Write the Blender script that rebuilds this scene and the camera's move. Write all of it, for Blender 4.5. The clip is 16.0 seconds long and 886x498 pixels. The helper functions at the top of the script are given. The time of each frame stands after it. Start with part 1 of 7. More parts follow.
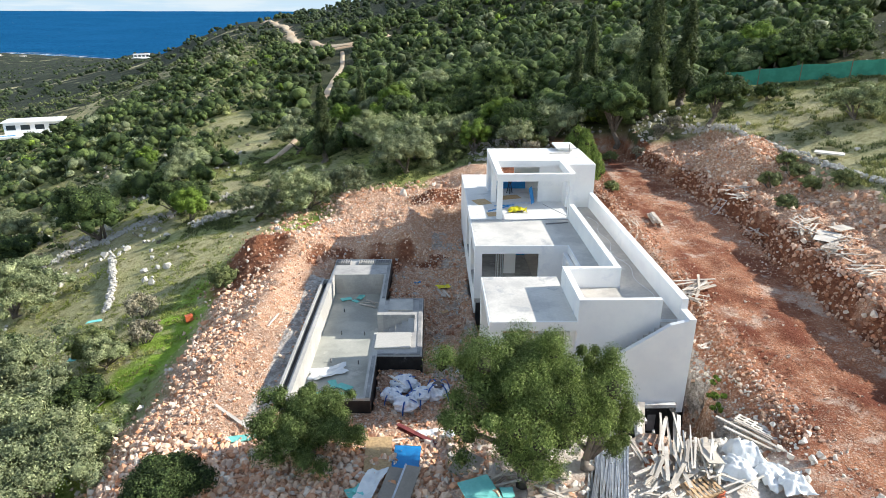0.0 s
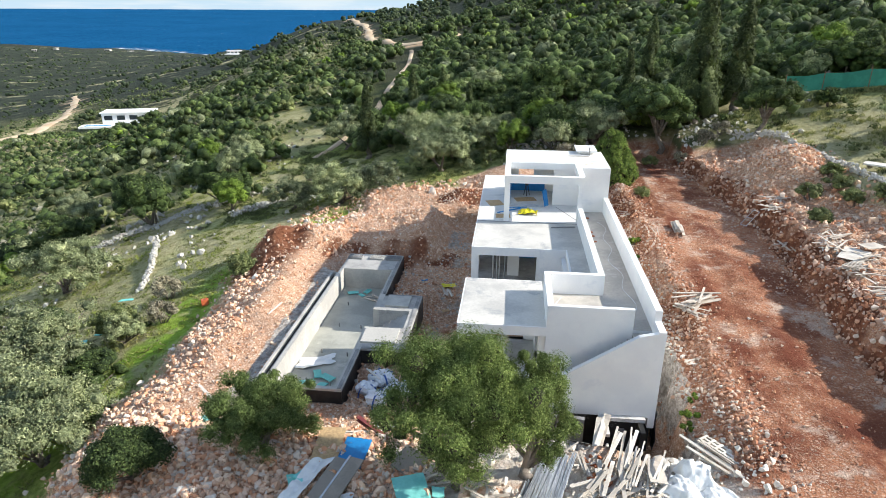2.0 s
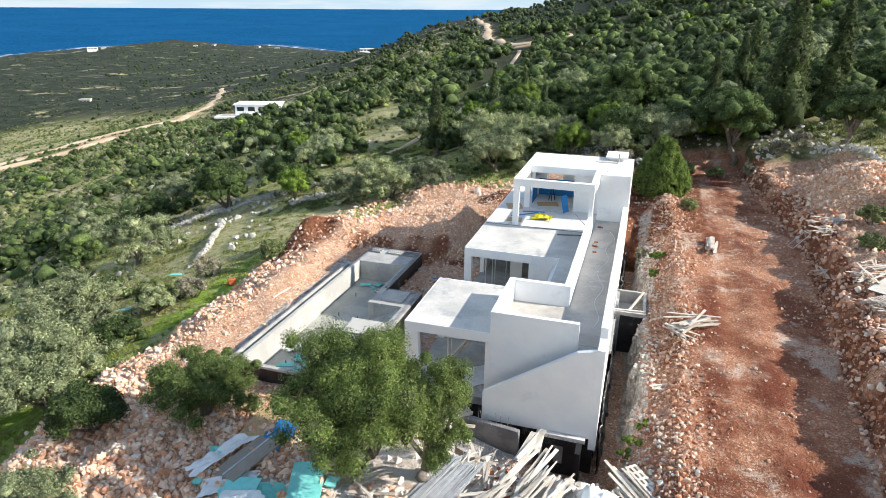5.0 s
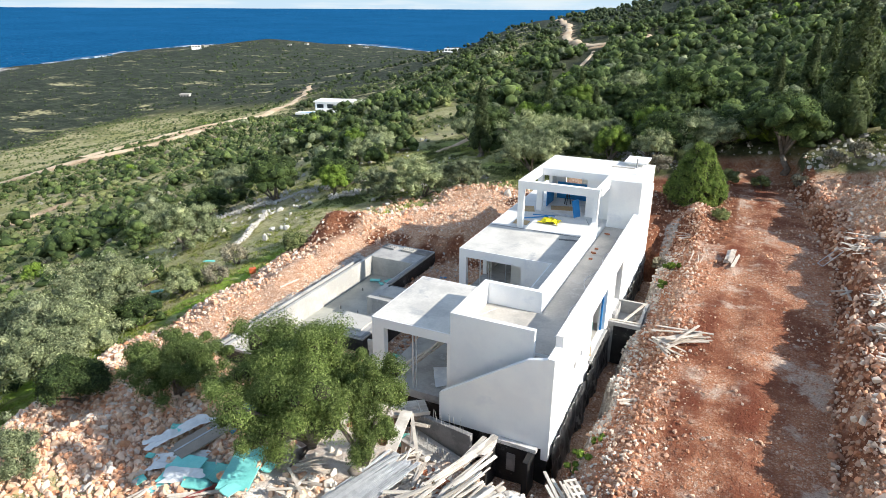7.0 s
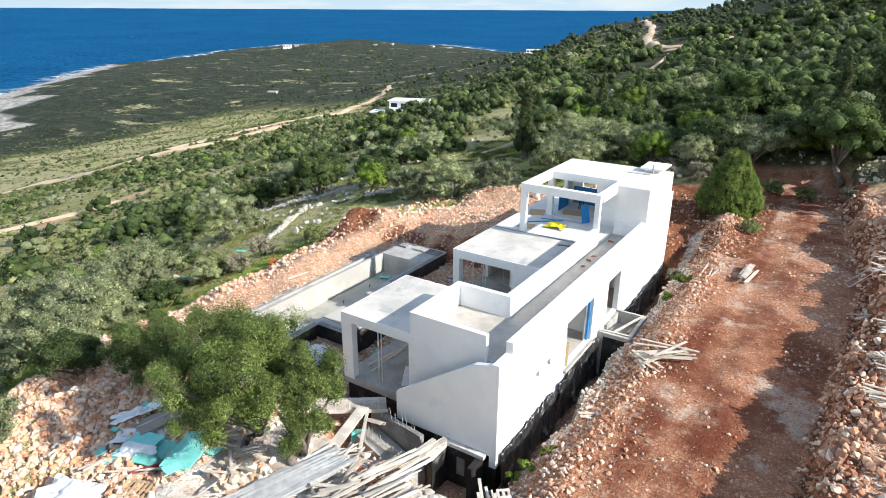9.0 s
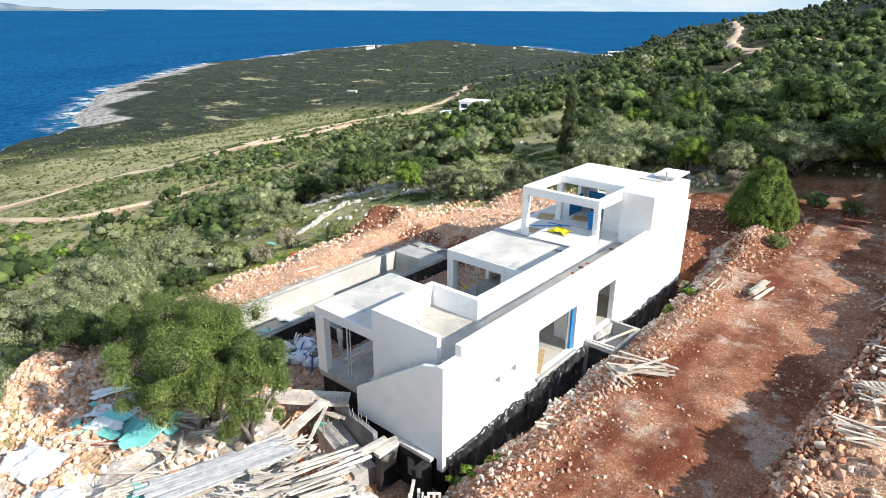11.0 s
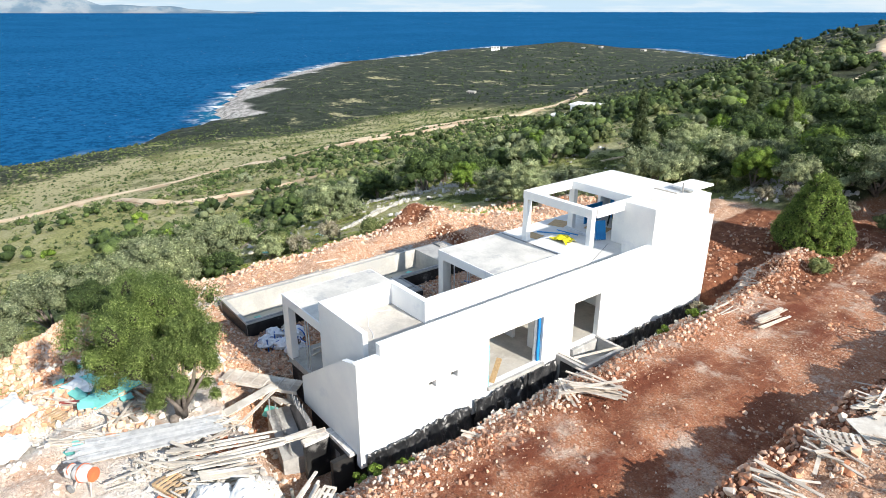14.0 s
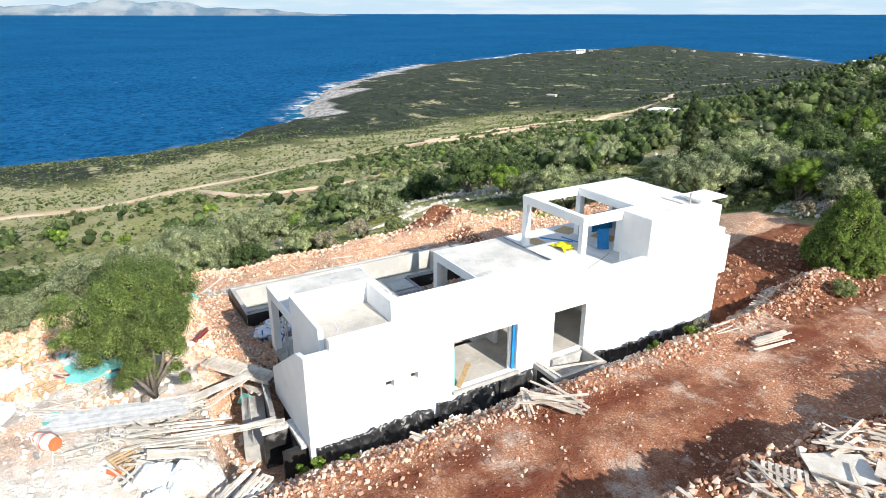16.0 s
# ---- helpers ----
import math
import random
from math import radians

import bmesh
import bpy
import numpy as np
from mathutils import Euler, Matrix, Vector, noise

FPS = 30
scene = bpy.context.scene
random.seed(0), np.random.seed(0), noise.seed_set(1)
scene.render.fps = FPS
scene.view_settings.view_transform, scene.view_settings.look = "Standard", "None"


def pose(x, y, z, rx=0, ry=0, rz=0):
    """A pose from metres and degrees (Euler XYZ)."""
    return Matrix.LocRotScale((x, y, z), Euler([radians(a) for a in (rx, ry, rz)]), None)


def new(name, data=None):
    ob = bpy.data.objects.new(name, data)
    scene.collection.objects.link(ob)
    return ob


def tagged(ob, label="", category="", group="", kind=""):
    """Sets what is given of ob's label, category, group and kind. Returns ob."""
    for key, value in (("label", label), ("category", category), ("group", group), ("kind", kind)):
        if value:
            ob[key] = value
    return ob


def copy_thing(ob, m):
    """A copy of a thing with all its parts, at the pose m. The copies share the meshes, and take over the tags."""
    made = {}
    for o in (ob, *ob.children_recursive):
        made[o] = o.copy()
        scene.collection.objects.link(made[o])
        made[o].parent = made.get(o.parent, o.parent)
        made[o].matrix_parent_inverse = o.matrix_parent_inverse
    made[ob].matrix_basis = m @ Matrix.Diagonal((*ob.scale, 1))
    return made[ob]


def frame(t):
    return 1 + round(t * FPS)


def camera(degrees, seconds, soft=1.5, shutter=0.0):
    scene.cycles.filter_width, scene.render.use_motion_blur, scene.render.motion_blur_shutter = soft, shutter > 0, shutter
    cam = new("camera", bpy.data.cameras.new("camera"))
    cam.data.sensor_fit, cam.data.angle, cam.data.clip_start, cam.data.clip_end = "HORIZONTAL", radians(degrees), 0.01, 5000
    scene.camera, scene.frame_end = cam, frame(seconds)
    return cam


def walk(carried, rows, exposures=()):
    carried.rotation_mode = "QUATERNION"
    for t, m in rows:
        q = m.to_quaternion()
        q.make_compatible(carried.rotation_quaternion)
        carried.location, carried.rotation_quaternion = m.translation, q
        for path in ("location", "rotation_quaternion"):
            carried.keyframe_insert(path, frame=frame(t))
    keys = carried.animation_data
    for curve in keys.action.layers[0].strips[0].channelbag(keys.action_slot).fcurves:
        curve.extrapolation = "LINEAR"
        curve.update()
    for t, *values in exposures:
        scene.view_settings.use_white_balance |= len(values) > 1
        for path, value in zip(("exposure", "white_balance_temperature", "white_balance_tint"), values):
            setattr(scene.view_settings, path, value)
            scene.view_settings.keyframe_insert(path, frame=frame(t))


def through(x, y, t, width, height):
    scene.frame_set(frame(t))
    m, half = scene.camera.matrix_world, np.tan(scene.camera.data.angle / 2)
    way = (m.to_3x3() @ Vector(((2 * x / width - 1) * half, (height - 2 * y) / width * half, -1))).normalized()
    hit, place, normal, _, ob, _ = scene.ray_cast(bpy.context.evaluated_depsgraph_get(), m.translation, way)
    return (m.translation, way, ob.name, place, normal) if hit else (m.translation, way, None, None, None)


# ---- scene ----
cam = camera(71.1, 16.0, soft=0.4)
ROWS = [
    (0.0, -2.636, -22.089, 14.955, -1.071, -20.891, 0.096),
    (0.5, -1.615, -22.142, 14.979, 0.681, -20.923, 0.131),
    (1.0, -0.540, -22.135, 15.004, 2.502, -20.952, 0.159),
    (1.5, 0.569, -22.104, 15.013, 4.387, -20.980, 0.191),
    (2.0, 1.691, -22.036, 15.016, 6.297, -20.995, 0.228),
    (2.5, 2.812, -21.922, 15.025, 8.214, -21.009, 0.239),
    (3.0, 3.935, -21.754, 15.028, 10.127, -21.031, 0.255),
    (3.5, 5.058, -21.546, 15.033, 12.056, -21.041, 0.246),
    (4.0, 6.184, -21.280, 15.036, 14.004, -21.059, 0.264),
    (6.5, 11.622, -19.435, 14.996, 23.717, -21.051, 0.308),
    (7.0, 12.664, -18.952, 15.013, 25.655, -21.078, 0.288),
    (7.5, 13.688, -18.407, 15.010, 27.587, -21.084, 0.289),
    (8.0, 14.664, -17.842, 15.000, 29.485, -21.068, 0.277),
    (8.5, 15.607, -17.268, 14.978, 31.338, -21.040, 0.287),
    (9.0, 16.530, -16.678, 14.965, 33.169, -21.041, 0.275),
    (11.5, 20.751, -13.303, 14.905, 42.289, -20.972, 0.215),
    (12.0, 21.549, -12.544, 14.903, 44.152, -20.994, 0.168),
    (12.5, 22.336, -11.734, 14.879, 46.048, -20.974, 0.155),
    (13.0, 23.067, -10.882, 14.869, 47.960, -20.934, 0.113),
    (13.5, 23.754, -10.004, 14.855, 49.860, -20.912, 0.063),
    (14.0, 24.461, -9.125, 14.837, 51.791, -20.878, 0.082),
    (14.5, 25.156, -8.241, 14.816, 53.708, -20.833, 0.072),
    (15.0, 25.798, -7.326, 14.816, 55.630, -20.777, 0.067),
    (15.5, 26.389, -6.405, 14.819, 57.503, -20.760, 0.078),
    (16.0, 26.915, -5.467, 14.808, 59.365, -20.692, 0.084),
]
walk(cam, [(t, pose(x, y, z, 0, 0, yaw) @ pose(0, 0, 0, 90 + pitch) @ pose(0, 0, 0, 0, 0, roll)) for t, x, y, z, yaw, pitch, roll in ROWS])

# ---- light ----
SUN = Vector((1.72, 0.2, 0.977)).normalized()
world = bpy.data.worlds.new("sky")
scene.world = world
world.use_nodes = True
wn = world.node_tree.nodes
sky = wn.new("ShaderNodeTexSky")
sky.sky_type = 'NISHITA'
sky.sun_disc = False
sky.sun_elevation = math.asin(SUN.z)
sky.sun_rotation = math.atan2(SUN.x, SUN.y)
sky.air_density, sky.dust_density, sky.ozone_density = 1.0, 0.0, 2.0
tint = wn.new("ShaderNodeMix")
tint.data_type, tint.blend_type = 'RGBA', 'MULTIPLY'
tint.inputs[0].default_value, tint.inputs[7].default_value = 1.0, (1.33, 1.03, 0.81, 1.0)
world.node_tree.links.new(sky.outputs[0], tint.inputs[6])
world.node_tree.links.new(tint.outputs[2], wn["Background"].inputs[0])
wn["Background"].inputs[1].default_value = 0.128
sun_data = bpy.data.lights.new("sun", 'SUN')
sun_data.energy, sun_data.angle, sun_data.color = 3.15, radians(0.55), (1.0, 0.942, 0.85)
sun = new("sun", sun_data)
sun.rotation_euler = SUN.to_track_quat('Z', 'Y').to_euler()
scene.view_settings.exposure = 1.38

# ---- materials ----


class Nodes:
    """A small helper to write node materials."""

    def __init__(self, name):
        self.m = bpy.data.materials.new(name)
        self.m.use_nodes = True
        self.t = self.m.node_tree
        self.n = self.t.nodes
        self.bsdf = self.n["Principled BSDF"]
        self.pos = self.n.new("ShaderNodeNewGeometry").outputs["Position"]

    def put(self, socket, v):
        if isinstance(v, bpy.types.NodeSocket):
            self.t.links.new(v, socket)
        elif isinstance(v, (tuple, list)):
            socket.default_value = (*v, 1.0) if len(v) == 3 and len(socket.default_value) == 4 else v
        else:
            socket.default_value = v

    def noise(self, scale, detail=4.0, rough=0.6, vec=None):
        n = self.n.new("ShaderNodeTexNoise")
        self.put(n.inputs["Vector"], vec or self.pos)
        n.inputs["Scale"].default_value, n.inputs["Detail"].default_value, n.inputs["Roughness"].default_value = scale, detail, rough
        return n.outputs["Fac"]

    def cells(self, scale, out="Distance", vec=None):
        n = self.n.new("ShaderNodeTexVoronoi")
        self.put(n.inputs["Vector"], vec or self.pos)
        n.inputs["Scale"].default_value = scale
        return n.outputs[out]

    def ramp(self, f, lo, hi):
        n = self.n.new("ShaderNodeMapRange")
        n.interpolation_type = 'SMOOTHSTEP'
        self.put(n.inputs["Value"], f)
        n.inputs["From Min"].default_value, n.inputs["From Max"].default_value = lo, hi
        return n.outputs["Result"]

    def mix(self, f, a, b, blend='MIX'):
        n = self.n.new("ShaderNodeMix")
        n.data_type, n.blend_type = 'RGBA', blend
        self.put(n.inputs[0], f), self.put(n.inputs[6], a), self.put(n.inputs[7], b)
        return n.outputs[2]

    def math(self, op, a, b=0.0):
        n = self.n.new("ShaderNodeMath")
        n.operation = op
        self.put(n.inputs[0], a), self.put(n.inputs[1], b)
        return n.outputs[0]

    def attr(self, name):
        n = self.n.new("ShaderNodeAttribute")
        n.attribute_name = name
        return n.outputs["Fac"]

    def island(self):
        return self.n.new("ShaderNodeNewGeometry").outputs["Random Per Island"]

    def rand(self):
        return self.n.new("ShaderNodeObjectInfo").outputs["Random"]

    def bump(self, height, strength, dist=0.05):
        n = self.n.new("ShaderNodeBump")
        n.inputs["Strength"].default_value, n.inputs["Distance"].default_value = strength, dist
        self.put(n.inputs["Height"], height)
        self.put(self.bsdf.inputs["Normal"], n.outputs[0])

    def done(self, color, rough=0.8, metal=0.0, spec=0.4):
        self.put(self.bsdf.inputs["Base Color"], color)
        self.put(self.bsdf.inputs["Roughness"], rough)
        self.put(self.bsdf.inputs["Metallic"], metal)
        self.put(self.bsdf.inputs["Specular IOR Level"], spec)
        return self.m


def surface(name, c1, c2, scale=2.0, fine=20.0, rough=0.8, bump=0.15, metal=0.0, spec=0.4, vary="", c3=None, lo=0.4, hi=0.62):
    """Two colours mixed by large noise, fine grain, stains of c3, and a change of tone from piece to piece."""
    k = Nodes(name)
    col = k.mix(k.ramp(k.island(), 0.1, 0.9) if vary == "island" else k.ramp(k.noise(scale), lo, hi), c1, c2)
    g = k.noise(fine, 3.0)
    col = k.mix(0.35, col, k.mix(g, (0.25, 0.25, 0.25), (0.78, 0.78, 0.78)), 'OVERLAY')
    if c3 and vary == "island":
        col = k.mix(k.ramp(k.math('FRACT', k.math('MULTIPLY', k.island(), 17.3)), 0.70, 0.95), col, c3)
    elif c3:
        col = k.mix(k.ramp(k.noise(scale * 0.6 + 0.31, 6.0, 0.7), 0.56, 0.68), col, c3)
    if vary:
        f = k.island() if vary == "island" else k.rand()
        col = k.mix(0.5, col, k.mix(f, (0.28, 0.27, 0.26), (0.74, 0.74, 0.74)), 'OVERLAY')
    if bump:
        k.bump(k.noise(fine, 5.0), bump, 0.03)
    return k.done(col, rough, metal, spec)


PLASTER = surface("white_plaster", (0.80, 0.80, 0.79), (0.74, 0.745, 0.75), 0.5, 30.0, 0.75, 0.05, c3=(0.70, 0.71, 0.73))
SCREED = surface("roof_screed", (0.60, 0.575, 0.525), (0.45, 0.435, 0.405), 0.45, 9.0, 0.6, 0.06, c3=(0.36, 0.36, 0.36), lo=0.38, hi=0.62)
CONCRETE = surface("grey_concrete", (0.40, 0.39, 0.37), (0.29, 0.285, 0.275), 0.8, 12.0, 0.8, 0.12, c3=(0.50, 0.49, 0.47))
POOLWALL = surface("pool_render", (0.45, 0.435, 0.40), (0.36, 0.35, 0.325), 0.7, 10.0, 0.8, 0.1, c3=(0.36, 0.355, 0.34))
POOLFLOOR = surface("wet_pool_floor", (0.40, 0.40, 0.35), (0.30, 0.305, 0.27), 0.5, 8.0, 0.45, 0.06, c3=(0.48, 0.47, 0.42))
CEMENT = surface("dark_cement", (0.27, 0.265, 0.26), (0.19, 0.19, 0.19), 1.4, 16.0, 0.85, 0.15, c3=(0.36, 0.355, 0.345))
TAR = surface("bitumen", (0.012, 0.012, 0.013), (0.03, 0.029, 0.028), 1.2, 14.0, 0.45, 0.4, c3=(0.16, 0.155, 0.15))
MEMBRANE = surface("black_membrane", (0.014, 0.015, 0.017), (0.045, 0.045, 0.047), 2.6, 9.0, 0.32, 0.6, spec=0.6, c3=(0.36, 0.355, 0.345))
ROCKPALE = surface("broken_white_stone", (0.72, 0.68, 0.62), (0.60, 0.53, 0.45), 0.7, 8.0, 0.9, 0.3, vary="island")
ROCK = surface("limestone_rubble", (0.78, 0.60, 0.46), (0.50, 0.255, 0.145), 0.6, 8.0, 0.9, 0.3, vary="island", c3=(0.62, 0.53, 0.45))
ROCKRED = surface("earth_stained_stone", (0.52, 0.335, 0.235), (0.32, 0.145, 0.08), 0.7, 8.0, 0.9, 0.3, vary="island", c3=(0.55, 0.45, 0.37))
ROCKGREY = surface("weathered_limestone", (0.56, 0.54, 0.50), (0.37, 0.355, 0.32), 0.7, 8.0, 0.9, 0.3, vary="island")
BOULDER = surface("boulder_limestone", (0.58, 0.42, 0.31), (0.44, 0.22, 0.12), 0.9, 7.0, 0.9, 0.35, vary="object", c3=(0.62, 0.58, 0.53))
TIMBER = surface("weathered_timber", (0.56, 0.50, 0.43), (0.44, 0.385, 0.325), 2.0, 20.0, 0.85, 0.2, vary="object", c3=(0.63, 0.60, 0.56))
TIMBERWARM = surface("formwork_timber", (0.50, 0.34, 0.19), (0.42, 0.30, 0.19), 2.0, 20.0, 0.8, 0.15, vary="object")
PALEBOARD = surface("pale_shuttering_board", (0.62, 0.58, 0.52), (0.46, 0.42, 0.365), 1.2, 18.0, 0.8, 0.1, vary="object")
OSB = surface("strand_board", (0.52, 0.36, 0.19), (0.40, 0.27, 0.14), 9.0, 45.0, 0.8, 0.15)
GREYBOARD = surface("grey_brown_panel", (0.30, 0.26, 0.215), (0.25, 0.22, 0.185), 1.0, 15.0, 0.6, 0.05)
BLUEBOARD = surface("blue_board", (0.012, 0.22, 0.52), (0.01, 0.17, 0.44), 1.2, 12.0, 0.5, 0.03)
TURQ = surface("turquoise_foam_board", (0.20, 0.60, 0.55), (0.15, 0.52, 0.48), 1.5, 14.0, 0.7, 0.05, vary="object")
YELLOW = surface("yellow_plastic", (0.68, 0.60, 0.02), (0.55, 0.47, 0.01), 3.0, 14.0, 0.5, 0.1)
PROFILE = surface("zinc_profile", (0.60, 0.62, 0.64), (0.46, 0.48, 0.51), 3.0, 25.0, 0.4, 0.03, metal=0.35, vary="object")
CAKED = surface("caked_cement", (0.66, 0.64, 0.61), (0.50, 0.48, 0.45), 5.0, 22.0, 0.8, 0.3, c3=(0.34, 0.33, 0.31))
STEEL = surface("galvanised_steel", (0.62, 0.65, 0.68), (0.50, 0.53, 0.57), 3.0, 25.0, 0.35, 0.05, metal=0.7, vary="object")
RUST = surface("rusty_steel", (0.22, 0.115, 0.07), (0.30, 0.20, 0.14), 5.0, 30.0, 0.8, 0.2, metal=0.3)
REDSTEEL = surface("red_primed_steel", (0.17, 0.035, 0.035), (0.24, 0.06, 0.05), 2.0, 20.0, 0.6, 0.05)
ORANGE = surface("orange_paint", (0.62, 0.14, 0.05), (0.48, 0.11, 0.045), 2.0, 20.0, 0.6, 0.05, c3=(0.60, 0.50, 0.44))
BAG = surface("woven_white_sack", (0.78, 0.79, 0.81), (0.66, 0.68, 0.72), 3.0, 30.0, 0.7, 0.25)
STRAP = surface("blue_strap", (0.05, 0.16, 0.50), (0.04, 0.13, 0.42), 4.0, 20.0, 0.7, 0.05)
RUBBLEFILL = surface("dark_rubble_fill", (0.19, 0.15, 0.125), (0.11, 0.09, 0.08), 6.0, 22.0, 0.95, 0.4)
FOIL = surface("milky_plastic_sheet", (0.78, 0.79, 0.78), (0.68, 0.70, 0.70), 1.6, 9.0, 0.3, 0.5, spec=0.6)
BARK = surface("olive_bark", (0.20, 0.17, 0.145), (0.12, 0.10, 0.085), 4.0, 18.0, 0.95, 0.6)
BRICK = surface("hollow_clay_brick", (0.46, 0.18, 0.09), (0.36, 0.13, 0.07), 6.0, 30.0, 0.9, 0.1, vary="object")
COTTAGE = surface("pale_house_render", (0.50, 0.47, 0.42), (0.42, 0.40, 0.36), 0.2, 2.0, 0.8, 0.0)
VILLAWHITE = surface("far_villa_white", (0.80, 0.80, 0.79), (0.74, 0.74, 0.74), 0.2, 2.0, 0.7, 0.0)
DARKGLASS = surface("dark_window", (0.03, 0.04, 0.05), (0.05, 0.06, 0.07), 0.4, 2.0, 0.12, 0.0, spec=0.7)
NETTING = surface("green_netting", (0.03, 0.20, 0.14), (0.045, 0.26, 0.185), 1.0, 24.0, 0.8, 0.1)
POOLBLUE = surface("far_pool_water", (0.06, 0.28, 0.55), (0.05, 0.24, 0.5), 0.3, 2.0, 0.2, 0.0)


def foliage(name, dark, mid, light, through=0.22):
    k = Nodes(name)
    f = k.island()
    col = k.mix(k.ramp(f, 0.0, 0.55), dark, mid)
    col = k.mix(k.ramp(f, 0.6, 1.0), col, light)
    col = k.mix(0.35, col, k.mix(k.ramp(k.noise(0.9, 4.0), 0.36, 0.64), (0.22, 0.23, 0.24), (0.76, 0.76, 0.70)), 'OVERLAY')
    col = k.mix(0.4, col, k.mix(k.rand(), (0.32, 0.33, 0.33), (0.68, 0.70, 0.60)), 'OVERLAY')
    col = k.mix(0.45, col, k.mix(k.ramp(k.noise(0.14, 3.0), 0.34, 0.66), (0.27, 0.30, 0.36), (0.68, 0.68, 0.60)), 'OVERLAY')
    grain = k.noise(8.0, 4.0, 0.7)
    col = k.mix(0.55, col, k.mix(k.ramp(grain, 0.36, 0.64), (0.12, 0.13, 0.12), (0.82, 0.82, 0.80)), 'OVERLAY')
    k.bump(grain, 0.9, 0.14)
    k.done(col, 0.7, 0.0, 0.15)
    tr = k.n.new("ShaderNodeBsdfTranslucent")
    k.put(tr.inputs[0], k.mix(0.5, col, (0.16, 0.22, 0.04)))
    ms = k.n.new("ShaderNodeMixShader")
    ms.inputs[0].default_value = through
    k.t.links.new(k.bsdf.outputs[0], ms.inputs[1])
    k.t.links.new(tr.outputs[0], ms.inputs[2])
    k.t.links.new(ms.outputs[0], k.n["Material Output"].inputs[0])
    return k.m


LEAF_OLIVE = foliage("olive_leaves", (0.135, 0.158, 0.090), (0.245, 0.275, 0.155), (0.41, 0.43, 0.265), 0.14)
LEAF_NEAR = foliage("glossy_olive_leaves", (0.066, 0.096, 0.028), (0.150, 0.205, 0.062), (0.29, 0.35, 0.135), 0.24)
LEAF_GREEN = foliage("mastic_leaves", (0.028, 0.045, 0.018), (0.066, 0.098, 0.034), (0.155, 0.205, 0.070), 0.12)
# Dark brown of inner wood, doubling as shade put into the crown hearts.
TWIG_SHADE = surface("twig_shade", (0.050, 0.048, 0.028), (0.034, 0.033, 0.018), 3.0, 12.0, 0.95, 0.3)
LEAF_BRIGHT = foliage("fresh_leaves", (0.080, 0.130, 0.022), (0.155, 0.23, 0.038), (0.26, 0.35, 0.068), 0.18)
LEAF_JUNIPER = foliage("juniper_sprays", (0.080, 0.130, 0.030), (0.155, 0.220, 0.052), (0.28, 0.35, 0.095), 0.28)
LEAF_DARK = foliage("cypress_leaves", (0.030, 0.043, 0.020), (0.066, 0.088, 0.038), (0.13, 0.155, 0.075))
LEAF_SCRUB = foliage("scrub_leaves", (0.090, 0.110, 0.045), (0.160, 0.182, 0.078), (0.26, 0.275, 0.13), 0.14)
LEAF_FAR = foliage("far_scrub_leaves", (0.026, 0.040, 0.022), (0.048, 0.068, 0.036), (0.085, 0.105, 0.056), 0.1)
LEAF_GRASS = foliage("grass_blades", (0.22, 0.255, 0.060), (0.34, 0.37, 0.10), (0.46, 0.47, 0.17), 0.5)
LEAF_STRAW = foliage("dry_grass_blades", (0.22, 0.205, 0.095), (0.32, 0.30, 0.145), (0.44, 0.41, 0.22), 0.4)
LEAF_DRY = foliage("dry_twigs", (0.17, 0.145, 0.11), (0.25, 0.215, 0.165), (0.36, 0.33, 0.27), 0.05)


